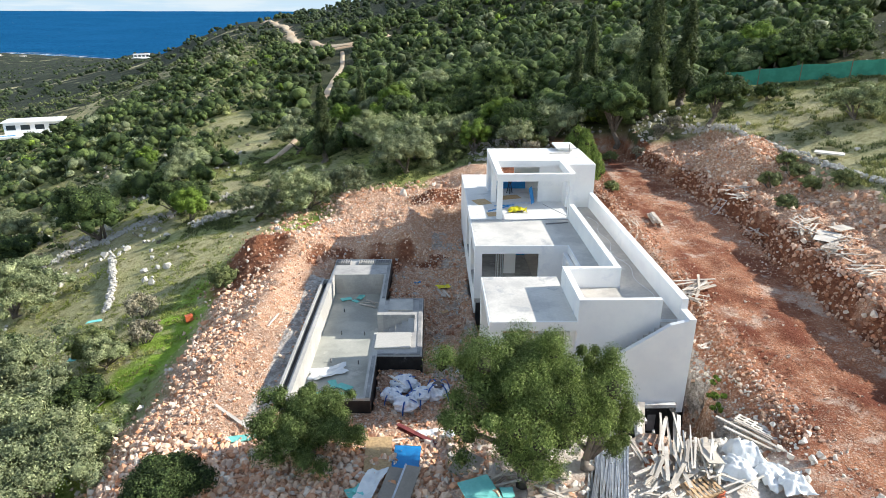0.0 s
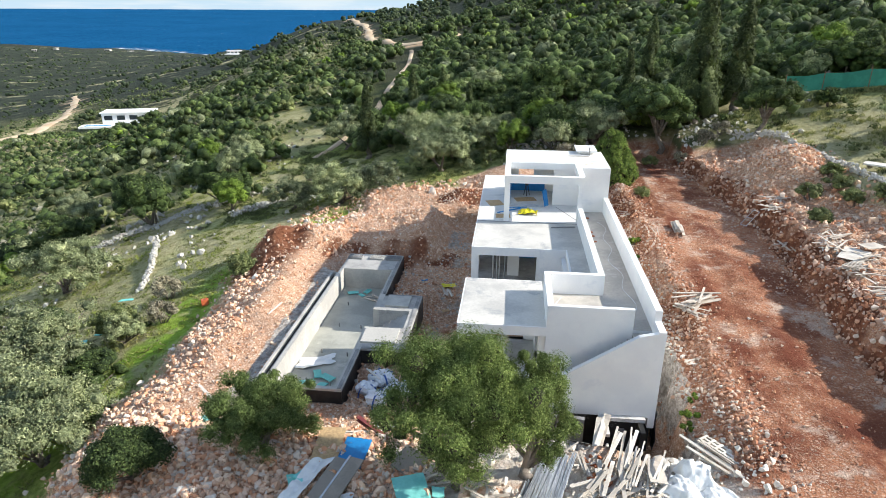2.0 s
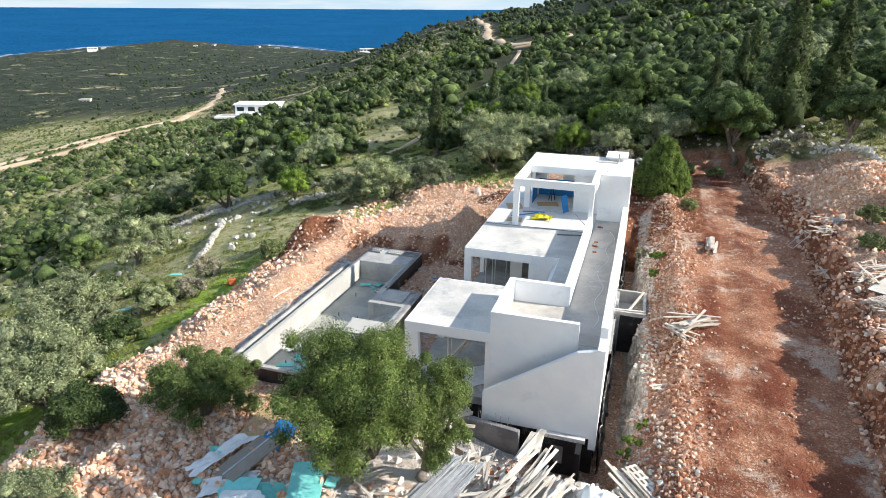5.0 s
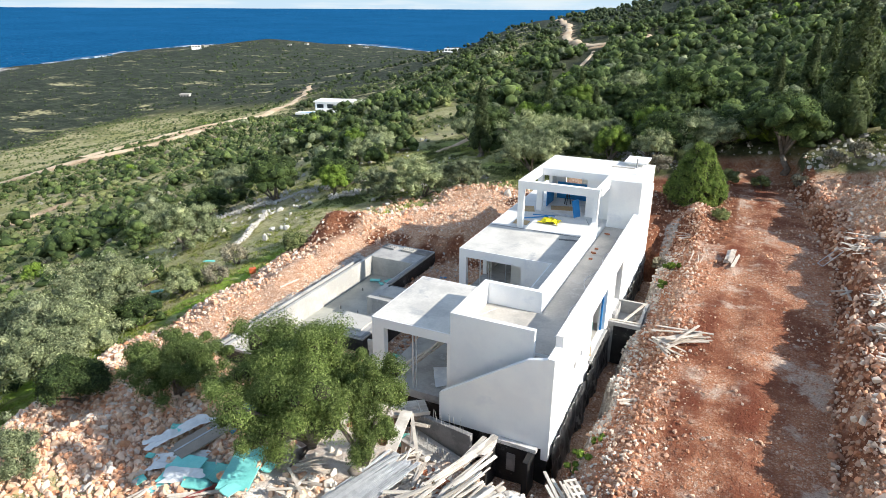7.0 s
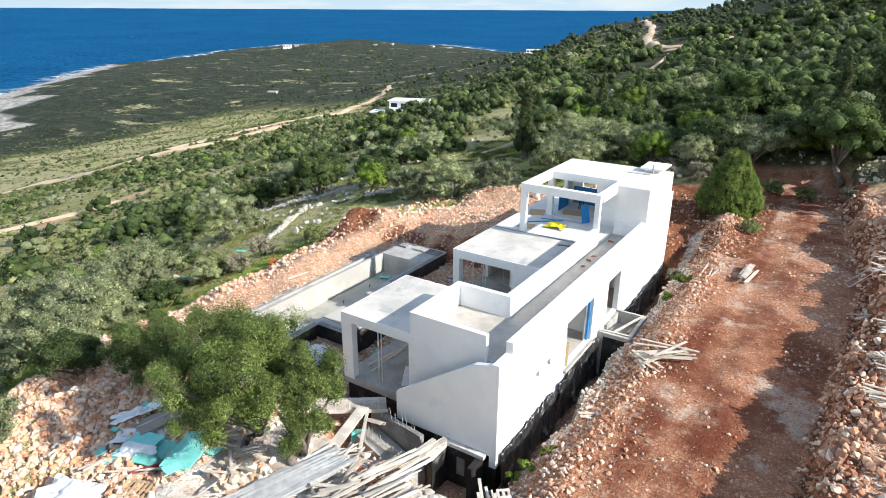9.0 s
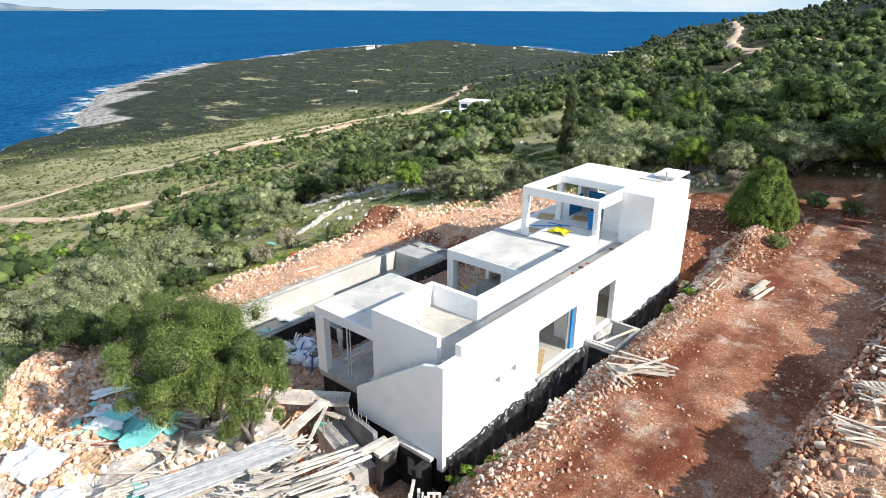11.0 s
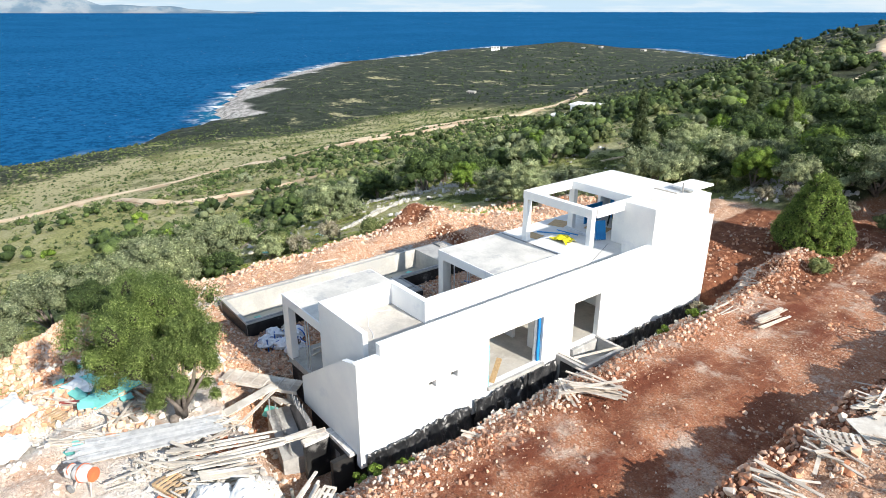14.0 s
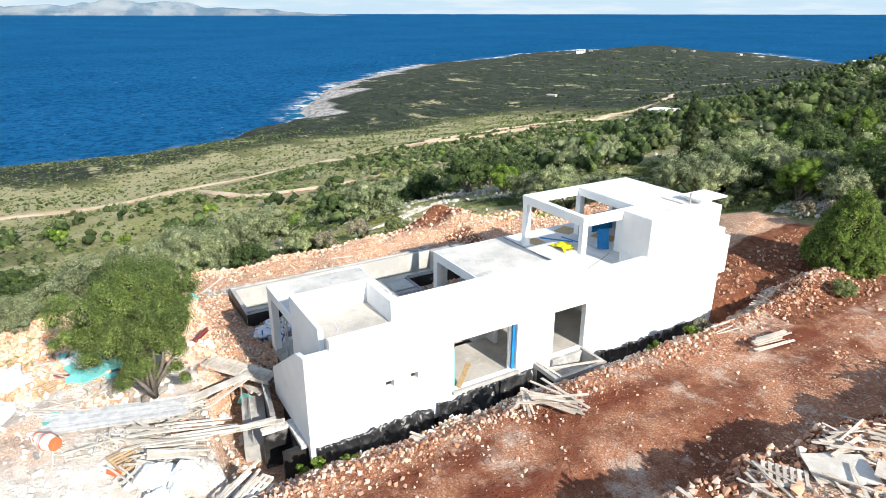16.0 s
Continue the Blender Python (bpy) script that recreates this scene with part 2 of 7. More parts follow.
def ground_material():
    k = Nodes("ground")
    exc, road, grass, dust, track, shore, redm = (k.attr(a) for a in ("exc", "road", "grass", "dust", "track", "shore", "red"))
    n1, n2, n3, n4 = k.noise(0.045, 5.0), k.noise(0.32, 6.0, 0.65), k.noise(2.2, 6.0, 0.7), k.noise(14.0, 4.0, 0.7)
    # loose stones of two sizes, told apart by their cells
    chip = k.n.new("ShaderNodeTexVoronoi")
    k.put(chip.inputs["Vector"], k.pos)
    chip.inputs["Scale"].default_value = 7.5
    chips = k.n.new("ShaderNodeSeparateColor")
    k.put(chips.inputs[0], chip.outputs["Color"])
    gravel = k.n.new("ShaderNodeTexVoronoi")
    k.put(gravel.inputs["Vector"], k.pos)
    gravel.inputs["Scale"].default_value = 19.0
    grits = k.n.new("ShaderNodeSeparateColor")
    k.put(grits.inputs[0], gravel.outputs["Color"])
    c1 = k.math('MULTIPLY', k.ramp(chips.outputs[0], 0.44, 0.50), k.ramp(chip.outputs["Distance"], 0.52, 0.40))
    c2 = k.math('MULTIPLY', k.ramp(grits.outputs[0], 0.40, 0.46), k.ramp(gravel.outputs["Distance"], 0.55, 0.42))
    pebble = k.mix(chips.outputs[1], (0.48, 0.25, 0.14), (0.84, 0.69, 0.56))
    grit = k.mix(grits.outputs[1], (0.34, 0.155, 0.08), (0.82, 0.65, 0.51))
    dryness = k.attr("dry")
    # open land: scrub, dry grass, stones
    scrub = k.mix(k.ramp(n3, 0.36, 0.62), (0.170, 0.175, 0.060), (0.39, 0.375, 0.15))
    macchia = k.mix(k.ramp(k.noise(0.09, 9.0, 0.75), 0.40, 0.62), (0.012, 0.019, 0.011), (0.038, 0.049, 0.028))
    # wild mixes in the darker tone: headland, ground among the woods, behind the villa
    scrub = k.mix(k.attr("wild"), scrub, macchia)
    dry = k.mix(k.ramp(n3, 0.35, 0.65), (0.29, 0.265, 0.13), (0.45, 0.41, 0.24))
    land = k.mix(k.ramp(k.math('ADD', k.math('ADD', n1, k.math('MULTIPLY', n2, 0.6)), dryness), 0.74, 0.92), scrub, dry)
    stone = k.ramp(k.noise(0.9, 8.0, 0.75), 0.60, 0.68)
    land = k.mix(k.math('MULTIPLY', stone, 0.6), land, (0.40, 0.38, 0.33))
    green = k.mix(k.ramp(n3, 0.3, 0.7), (0.19, 0.31, 0.028), (0.31, 0.46, 0.058))
    land = k.mix(k.math('MULTIPLY', grass, k.ramp(n2, 0.34, 0.52)), land, green)
    # excavated rubble
    tan = k.mix(k.ramp(n3, 0.38, 0.6), (0.59, 0.325, 0.19), (0.77, 0.53, 0.37))
    tan = k.mix(k.ramp(n4, 0.45, 0.7), tan, (0.24, 0.10, 0.05))
    tan = k.mix(k.math('MULTIPLY', k.ramp(n2, 0.55, 0.7), 0.6), tan, (0.34, 0.28, 0.235))
    # Gaps between gravel: darker red earth, with crevice shade painted in.
    tan = k.mix(k.math('MULTIPLY', k.ramp(gravel.outputs["Distance"], 0.44, 0.62), 0.35), tan, (0.16, 0.062, 0.030))
    tan = k.mix(k.math('MULTIPLY', c2, 0.8), tan, grit)
    tan = k.mix(k.math('MULTIPLY', c1, 0.9), tan, pebble)
    land = k.mix(k.ramp(exc, 0.25, 0.7), land, tan)
    # red soil of the road
    red = k.mix(k.ramp(n2, 0.36, 0.6), (0.225, 0.076, 0.038), (0.45, 0.200, 0.108))
    red = k.mix(k.math('MULTIPLY', k.ramp(n3, 0.54, 0.72), 0.75), red, (0.52, 0.30, 0.185))
    red = k.mix(k.math('MULTIPLY', k.ramp(k.noise(0.22, 5.0, 0.65), 0.52, 0.64), 0.8), red, (0.15, 0.045, 0.024))
    red = k.mix(k.math('MULTIPLY', k.ramp(k.noise(0.5, 7.0, 0.7), 0.52, 0.64), 0.8), red, (0.60, 0.49, 0.40))
    red = k.mix(k.math('MULTIPLY', k.ramp(n4, 0.48, 0.68), 0.7), red, (0.13, 0.045, 0.024))
    few = k.ramp(n2, 0.38, 0.60)
    red = k.mix(k.math('MULTIPLY', c2, k.math('ADD', 0.1, k.math('MULTIPLY', few, 0.5))), red, grit)
    red = k.mix(k.math('MULTIPLY', c1, k.math('MULTIPLY', few, 0.45)), red, pebble)
    red = k.mix(k.math('MULTIPLY', k.attr("rut"), k.ramp(n2, 0.62, 0.40)), red, (0.15, 0.040, 0.020))
    land = k.mix(k.ramp(road, 0.2, 0.75), land, red)
    deep = k.mix(k.ramp(n3, 0.4, 0.66), (0.165, 0.060, 0.031), (0.30, 0.128, 0.068))
    land = k.mix(k.ramp(redm, 0.25, 0.65), land, deep)
    bare = k.mix(k.ramp(k.noise(3.2, 8.0, 0.75), 0.40, 0.62), (0.30, 0.26, 0.225), (0.60, 0.555, 0.50))
    land = k.mix(k.ramp(k.math('ADD', k.attr("ledge"), k.math('MULTIPLY', k.math('SUBTRACT', n3, 0.5), 0.9)), 0.42, 0.62), land, bare)
    # cement dust and pale spoil in the yard
    pale = k.mix(k.ramp(n3, 0.35, 0.62), (0.70, 0.62, 0.53), (0.83, 0.79, 0.73))
    land = k.mix(k.math('MULTIPLY', dust, k.ramp(n2, 0.28, 0.5)), land, pale)
    sand = k.mix(k.ramp(n2, 0.35, 0.65), (0.56, 0.42, 0.29), (0.47, 0.31, 0.19))
    land = k.mix(k.ramp(track, 0.3, 0.75), land, sand)
    cliff = k.mix(k.ramp(k.noise(0.16, 8.0, 0.8), 0.42, 0.58), (0.50, 0.465, 0.43), (0.20, 0.19, 0.175))
    land = k.mix(k.ramp(shore, 0.35, 0.65), land, cliff)
    k.bump(k.math('ADD', k.math('ADD', n3, k.math('MULTIPLY', n4, 0.4)), k.math('ADD', k.math('MULTIPLY', c1, 0.45), k.math('MULTIPLY', c2, 0.25))), 1.0, 0.12)
    return k.done(land, 0.95, 0.0, 0.2)


def sea_material():
    k = Nodes("sea")
    shore = k.attr("shore")
    foam = k.math('MULTIPLY', k.ramp(shore, 0.0, 1.0), k.ramp(k.noise(0.06, 7.0, 0.7), 0.46, 0.6))
    streak = k.math('MULTIPLY', k.ramp(k.noise(0.09, 9.0, 0.8), 0.645, 0.69), 0.5)
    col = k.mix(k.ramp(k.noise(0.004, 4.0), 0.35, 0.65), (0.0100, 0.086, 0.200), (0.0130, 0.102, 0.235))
    # Wave pattern put into the colour: darker and lighter blue.
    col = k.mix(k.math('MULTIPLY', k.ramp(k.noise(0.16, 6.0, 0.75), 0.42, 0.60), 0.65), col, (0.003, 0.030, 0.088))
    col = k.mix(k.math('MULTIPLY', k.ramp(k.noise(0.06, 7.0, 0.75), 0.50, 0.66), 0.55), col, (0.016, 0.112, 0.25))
    col = k.mix(k.ramp(shore, 0.2, 0.9), col, (0.012, 0.11, 0.20))
    col = k.mix(k.math('MAXIMUM', foam, streak), col, (0.72, 0.76, 0.78))
    k.bump(k.math('ADD', k.noise(0.22, 6.0, 0.65), k.noise(0.03, 4.0)), 0.9, 1.2)
    return k.done(col, 0.6, 0.0, 0.0)


SAND = surface("sandy_track", (0.60, 0.475, 0.33), (0.50, 0.355, 0.225), 0.12, 1.4, 0.95, 0.2, c3=(0.62, 0.53, 0.41))
GROUND, SEA_M = ground_material(), sea_material()
# Distance haze is put into the island's bluish grey base colours.
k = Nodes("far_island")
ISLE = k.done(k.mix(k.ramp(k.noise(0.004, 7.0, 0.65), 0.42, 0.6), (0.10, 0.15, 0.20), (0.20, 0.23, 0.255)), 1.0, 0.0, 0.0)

# ---- helpers for meshes ----


def mesh_np(name, verts, tris, material, smooth=False):
    """A mesh from arrays of corners and triangles (or quads)."""
    me = bpy.data.meshes.new(name)
    verts, tris = np.asarray(verts, np.float32), np.asarray(tris, np.int32)
    n, k = tris.shape
    me.vertices.add(len(verts))
    me.vertices.foreach_set("co", verts.ravel())
    me.loops.add(n * k)
    me.loops.foreach_set("vertex_index", tris.ravel())
    me.polygons.add(n)
    me.polygons.foreach_set("loop_start", np.arange(0, n * k, k, dtype=np.int32))
    me.polygons.foreach_set("loop_total", np.full(n, k, np.int32))
    me.polygons.foreach_set("use_smooth", np.full(n, smooth))
    me.update()
    me.validate()
    me.materials.append(material)
    return me


def thing(name, label, category, group="", kind="", at=None):
    ob = new(name)
    if at is not None:
        ob.matrix_basis = at
    return tagged(ob, label, category, group, kind)


def part(name, bm, material, parent, label="", smooth=False):
    me = bpy.data.meshes.new(name)
    bmesh.ops.recalc_face_normals(bm, faces=bm.faces)
    for f in bm.faces:
        f.smooth = smooth
    bm.to_mesh(me)
    bm.free()
    me.materials.append(material)
    ob = new(name, me)
    ob.parent = parent
    return tagged(ob, label)


def pieces(name, adds, cuts, material, parent, label=""):
    """Boxes that do not touch become parts of their own."""
    bm = solid(adds, cuts)
    left = set(bm.verts)
    groups = []
    bm.verts.index_update()
    while left:
        todo, seen = [left.pop()], set()
        while todo:
            v = todo.pop()
            seen.add(v)
            for e in v.link_edges:
                o = e.other_vert(v)
                if o in left:
                    left.discard(o)
                    todo.append(o)
        groups.append({v.index for v in seen})
    made = []
    for g in groups:
        b = bm.copy()
        b.verts.ensure_lookup_table()
        bmesh.ops.delete(b, geom=[v for v in b.verts if v.index not in g], context='VERTS')
        made.append(part(name, b, material, parent, label))
    bm.free()
    return made


def solid(adds, cuts=()):
    """A bmesh of boxes (x0, x1, y0, y1, z0, z1), less the cuts, with outer faces only."""
    boxes = [tuple(map(float, b)) for b in (*adds, *cuts)]
    ax = [sorted({round(v, 4) for b in boxes for v in b[2 * i:2 * i + 2]}) for i in range(3)]
    mid = [[(a + b) / 2 for a, b in zip(e, e[1:])] for e in ax]

    def inside(x, y, z):
        hit = lambda b: b[0] < x < b[1] and b[2] < y < b[3] and b[4] < z < b[5]
        return any(hit(b) for b in adds) and not any(hit(b) for b in cuts)

    full = {(i, j, m) for i, x in enumerate(mid[0]) for j, y in enumerate(mid[1]) for m, z in enumerate(mid[2]) if inside(x, y, z)}
    bm, made = bmesh.new(), {}

    def vert(i, j, m):
        if (i, j, m) not in made:
            made[i, j, m] = bm.verts.new((ax[0][i], ax[1][j], ax[2][m]))
        return made[i, j, m]

    for i, j, m in full:
        for d, q in (((1, 0, 0), ((1, 0, 0), (1, 1, 0), (1, 1, 1), (1, 0, 1))), ((-1, 0, 0), ((0, 0, 0), (0, 0, 1), (0, 1, 1), (0, 1, 0))),
                     ((0, 1, 0), ((0, 1, 0), (0, 1, 1), (1, 1, 1), (1, 1, 0))), ((0, -1, 0), ((0, 0, 0), (1, 0, 0), (1, 0, 1), (0, 0, 1))),
                     ((0, 0, 1), ((0, 0, 1), (1, 0, 1), (1, 1, 1), (0, 1, 1))), ((0, 0, -1), ((0, 0, 0), (0, 1, 0), (1, 1, 0), (1, 0, 0)))):
            if (i + d[0], j + d[1], m + d[2]) not in full:
                bm.faces.new([vert(i + a, j + b, m + c) for a, b, c in q])
    return bm


def bevelled(bm, w=0.012):
    edges = [e for e in bm.edges if len(e.link_faces) == 2 and e.calc_face_angle(0) > 0.5]
    bmesh.ops.bevel(bm, geom=edges, offset=w, segments=1, affect='EDGES')
    return bm


def box(sx, sy, sz, w=0.0):
    """A box that stands on z = 0, centred on x and y."""
    bm = solid([(-sx / 2, sx / 2, -sy / 2, sy / 2, 0, sz)])
    return bevelled(bm, w) if w else bm


def extruded(points, axis, a, b):
    """A polygon of two coordinates drawn along the axis ('x', 'y' or 'z') from a to b."""
    bm = bmesh.new()
    put3 = {'x': lambda p, v: (v, p[0], p[1]), 'y': lambda p, v: (p[0], v, p[1]), 'z': lambda p, v: (p[0], p[1], v)}[axis]
    lo, hi = [bm.verts.new(put3(p, a)) for p in points], [bm.verts.new(put3(p, b)) for p in points]
    bm.faces.new(lo), bm.faces.new(hi[::-1])
    for i in range(len(points)):
        j = (i + 1) % len(points)
        bm.faces.new((lo[i], lo[j], hi[j], hi[i]))
    return bm


def tube(points, radii, sides=7):
    """A tapered tube along points."""
    bm, rings = bmesh.new(), []
    pts = [Vector(p) for p in points]
    for i, p in enumerate(pts):
        d = (pts[min(i + 1, len(pts) - 1)] - pts[max(i - 1, 0)]).normalized()
        u = d.orthogonal().normalized()
        v = d.cross(u)
        r = radii[i] if isinstance(radii, (list, tuple)) else radii
        rings.append([bm.verts.new(p + r * (math.cos(a) * u + math.sin(a) * v)) for a in (2 * math.pi * s / sides for s in range(sides))])
    for a, b in zip(rings, rings[1:]):
        for s in range(sides):
            bm.faces.new((a[s], a[(s + 1) % sides], b[(s + 1) % sides], b[s]))
    bm.faces.new(rings[0][::-1]), bm.faces.new(rings[-1])
    return bm


def joined(*bms):
    out = bmesh.new()
    for bm in bms:
        me = bpy.data.meshes.new("tmp")
        bm.to_mesh(me)
        bm.free()
        out.from_mesh(me)
        bpy.data.meshes.remove(me)
    return out


def moved(bm, m):
    bmesh.ops.transform(bm, matrix=m, verts=bm.verts)
    return bm


def smooth_step(a, b, x):
    t = np.clip((np.asarray(x, float) - a) / (b - a), 0, 1)
    return t * t * (3 - 2 * t)


def vnoise(x, y, size, seed=0):
    """Smooth value noise between -1 and 1 with features of that size in metres."""
    x, y = np.asarray(x, float) / size, np.asarray(y, float) / size
    xi, yi = np.floor(x), np.floor(y)
    fx, fy = x - xi, y - yi
    fx, fy = fx * fx * (3 - 2 * fx), fy * fy * (3 - 2 * fy)

    def corner(a, b):
        v = np.sin(a * 127.1 + b * 311.7 + seed * 74.7) * 43758.5453
        return 2 * (v - np.floor(v)) - 1

    return ((corner(xi, yi) * (1 - fx) + corner(xi + 1, yi) * fx) * (1 - fy) + (corner(xi, yi + 1) * (1 - fx) + corner(xi + 1, yi + 1) * fx) * fy)


# ---- the lie of the land ----
SEA_Z = -72.0
COAST = [(-330, -600), (-395, -200), (-413, -48), (-413, 12), (-433, 86), (-472, 125), (-512, 169), (-566, 196), (-645, 233), (-744, 288), (-825, 372), (-911, 450),
         (-1010, 565), (-1050, 710), (-1180, 935), (-1230, 1150), (-1150, 1330), (-900, 1400), (-640, 1250), (-480, 1150), (-200, 1160), (700, 1300)]
TRACKS = [(1.1, [(-23.5, 50), (-21.7, 58), (-19.6, 65), (-19.6, 74), (-21.4, 87), (-22.4, 95), (-23.7, 113), (-23.5, 127), (-26.4, 150), (-28, 164)]),
          (3.6, [(-14, 182), (-28, 168), (-40, 187), (-60, 254), (-78, 322), (-104, 398), (-118, 440)]),
          (4.2, [(-170, 100), (-176, 118), (-178, 148), (-177, 178), (-184, 207), (-200, 238), (-245, 305), (-300, 385), (-340, 440)]),
          (5.0, [(-222, -120), (-224, -11), (-222, 0), (-224, 26), (-216, 44), (-225, 64), (-222, 82), (-184, 87), (-164, 93), (-160, 104), (-163, 128), (-168, 152)]),
          (2.2, [(-220, 20), (-180, 20), (-124, 21.7), (-113, 28), (-104, 32), (-105, 54)])]
HOUSES = [(-318, 690, 24), (-884, 832, 20), (-142, 207, 30), (-128, 187, 26), (-118, 172, 18), (-450, 400, 16)]


def path_distance(x, y, points):
    best = np.full(np.shape(x), 1e9)
    for (ax, ay), (bx, by) in zip(points, points[1:]):
        dx, dy = bx - ax, by - ay
        t = np.clip(((x - ax) * dx + (y - ay) * dy) / (dx * dx + dy * dy), 0, 1)
        best = np.minimum(best, np.hypot(x - ax - t * dx, y - ay - t * dy))
    return best


def inland(x, y):
    """Metres from the shore, below zero at sea."""
    d = path_distance(x, y, COAST)
    loop = COAST + [(2600, 1300), (2600, -600)]
    inside = np.zeros(np.shape(x), bool)
    for (ax, ay), (bx, by) in zip(loop, loop[1:] + loop[:1]):
        if ay != by:
            inside ^= ((ay > y) != (by > y)) & (x < (bx - ax) * (y - ay) / (by - ay) + ax)
    return np.where(inside, d, -d) + 9 * vnoise(x, y, 38, 3) + 4 * vnoise(x, y, 13, 4)


def rect(x, y, x0, x1, y0, y1, sx0=0.5, sx1=0.5, sy0=0.5, sy1=0.5):
    """1 inside, falling to 0 over the given widths outside."""
    return smooth_step(x0 - sx0, x0, x) * (1 - smooth_step(x1, x1 + sx1, x)) * smooth_step(y0 - sy0, y0, y) * (1 - smooth_step(y1, y1 + sy1, y))


def natural(x, y):
    s = x + 0.27 * (y - 20)
    z = np.interp(s, [-1200, -900, -665, -500, -351, -290, -213, -187, -150, -84, -27, -21, -8, 0, 17, 30, 40, 60, 100, 200, 400],
                  [-38, -38, -46, -57, -62, -57, -47, -42, -32, -22.5, -4.8, -3.35, -1.4, 0.0, 3.0, 5.0, 7.2, 12, 24, 60, 140])
    high = smooth_step(-150, -40, s)
    z = z + high * (0.035 * np.clip(y - 150, 0, 300) - 0.22 * np.clip(y - 470, 0, 900))
    z = z - 5.0 * np.exp(-((x + 142) / 34) ** 2 - ((y - 206) / 34) ** 2)
    far = smooth_step(30, 140, np.hypot(x - 4, y - 8))
    z = z + far * (3.0 * vnoise(x, y, 95, 5) + 1.2 * vnoise(x, y, 34, 6)) + 0.35 * vnoise(x, y, 9, 7) + 0.12 * vnoise(x, y, 2.6, 8)
    d = inland(x, y)
    out = smooth_step(260, 620, y - 0.25 * (x + 800))
    slope = 0.115 * np.minimum(d, 170) * (1 - out) + out * (0.03 * np.minimum(d, 110) + 0.13 * np.clip(d - 110, 0, 60))
    return np.minimum(z, np.where(d > 0, SEA_Z + 0.45 * np.minimum(d, 9) + slope + (1.2 - 1.07 * out) * np.clip(d - 170, 0, None), SEA_Z - 1.5 + 0.08 * d))


def bank_line(y):
    """How far the cut bank stands east of its mean line."""
    return 0.075 * np.clip(y, -6, 22) - 0.5 - 0.13 * np.clip(y - 22, 0, 14)


def pads(x, y):
    """Weights of the works: west pad, road, yard."""
    wob = 0.7 * vnoise(x, y, 3.1, 11) + 0.35 * vnoise(x, y, 1.1, 12)
    west = rect(x + wob - 4.2 * smooth_step(17, 27, y), y + wob, -13.2, 2.0, -6.0, 32.5, 4.9, 2.0, 5.0, 2.5)
    road = rect(x + 0.6 * wob - bank_line(y) * smooth_step(13, 16, x), y + wob, 10.4, 17.9, -60, 41, 1.6, 0.75, 4, 3.0)
    back = rect(x + wob, y + wob, -1.0, 12.0, 22.0, 35.0, 3.0, 3.0, 2.0, 2.5)
    yard = rect(x + wob, y + wob, -1.0, 12.0, -19.0, -0.4, 5.5, 2.0, 5.0, 1.5)
    return west, road, back, yard


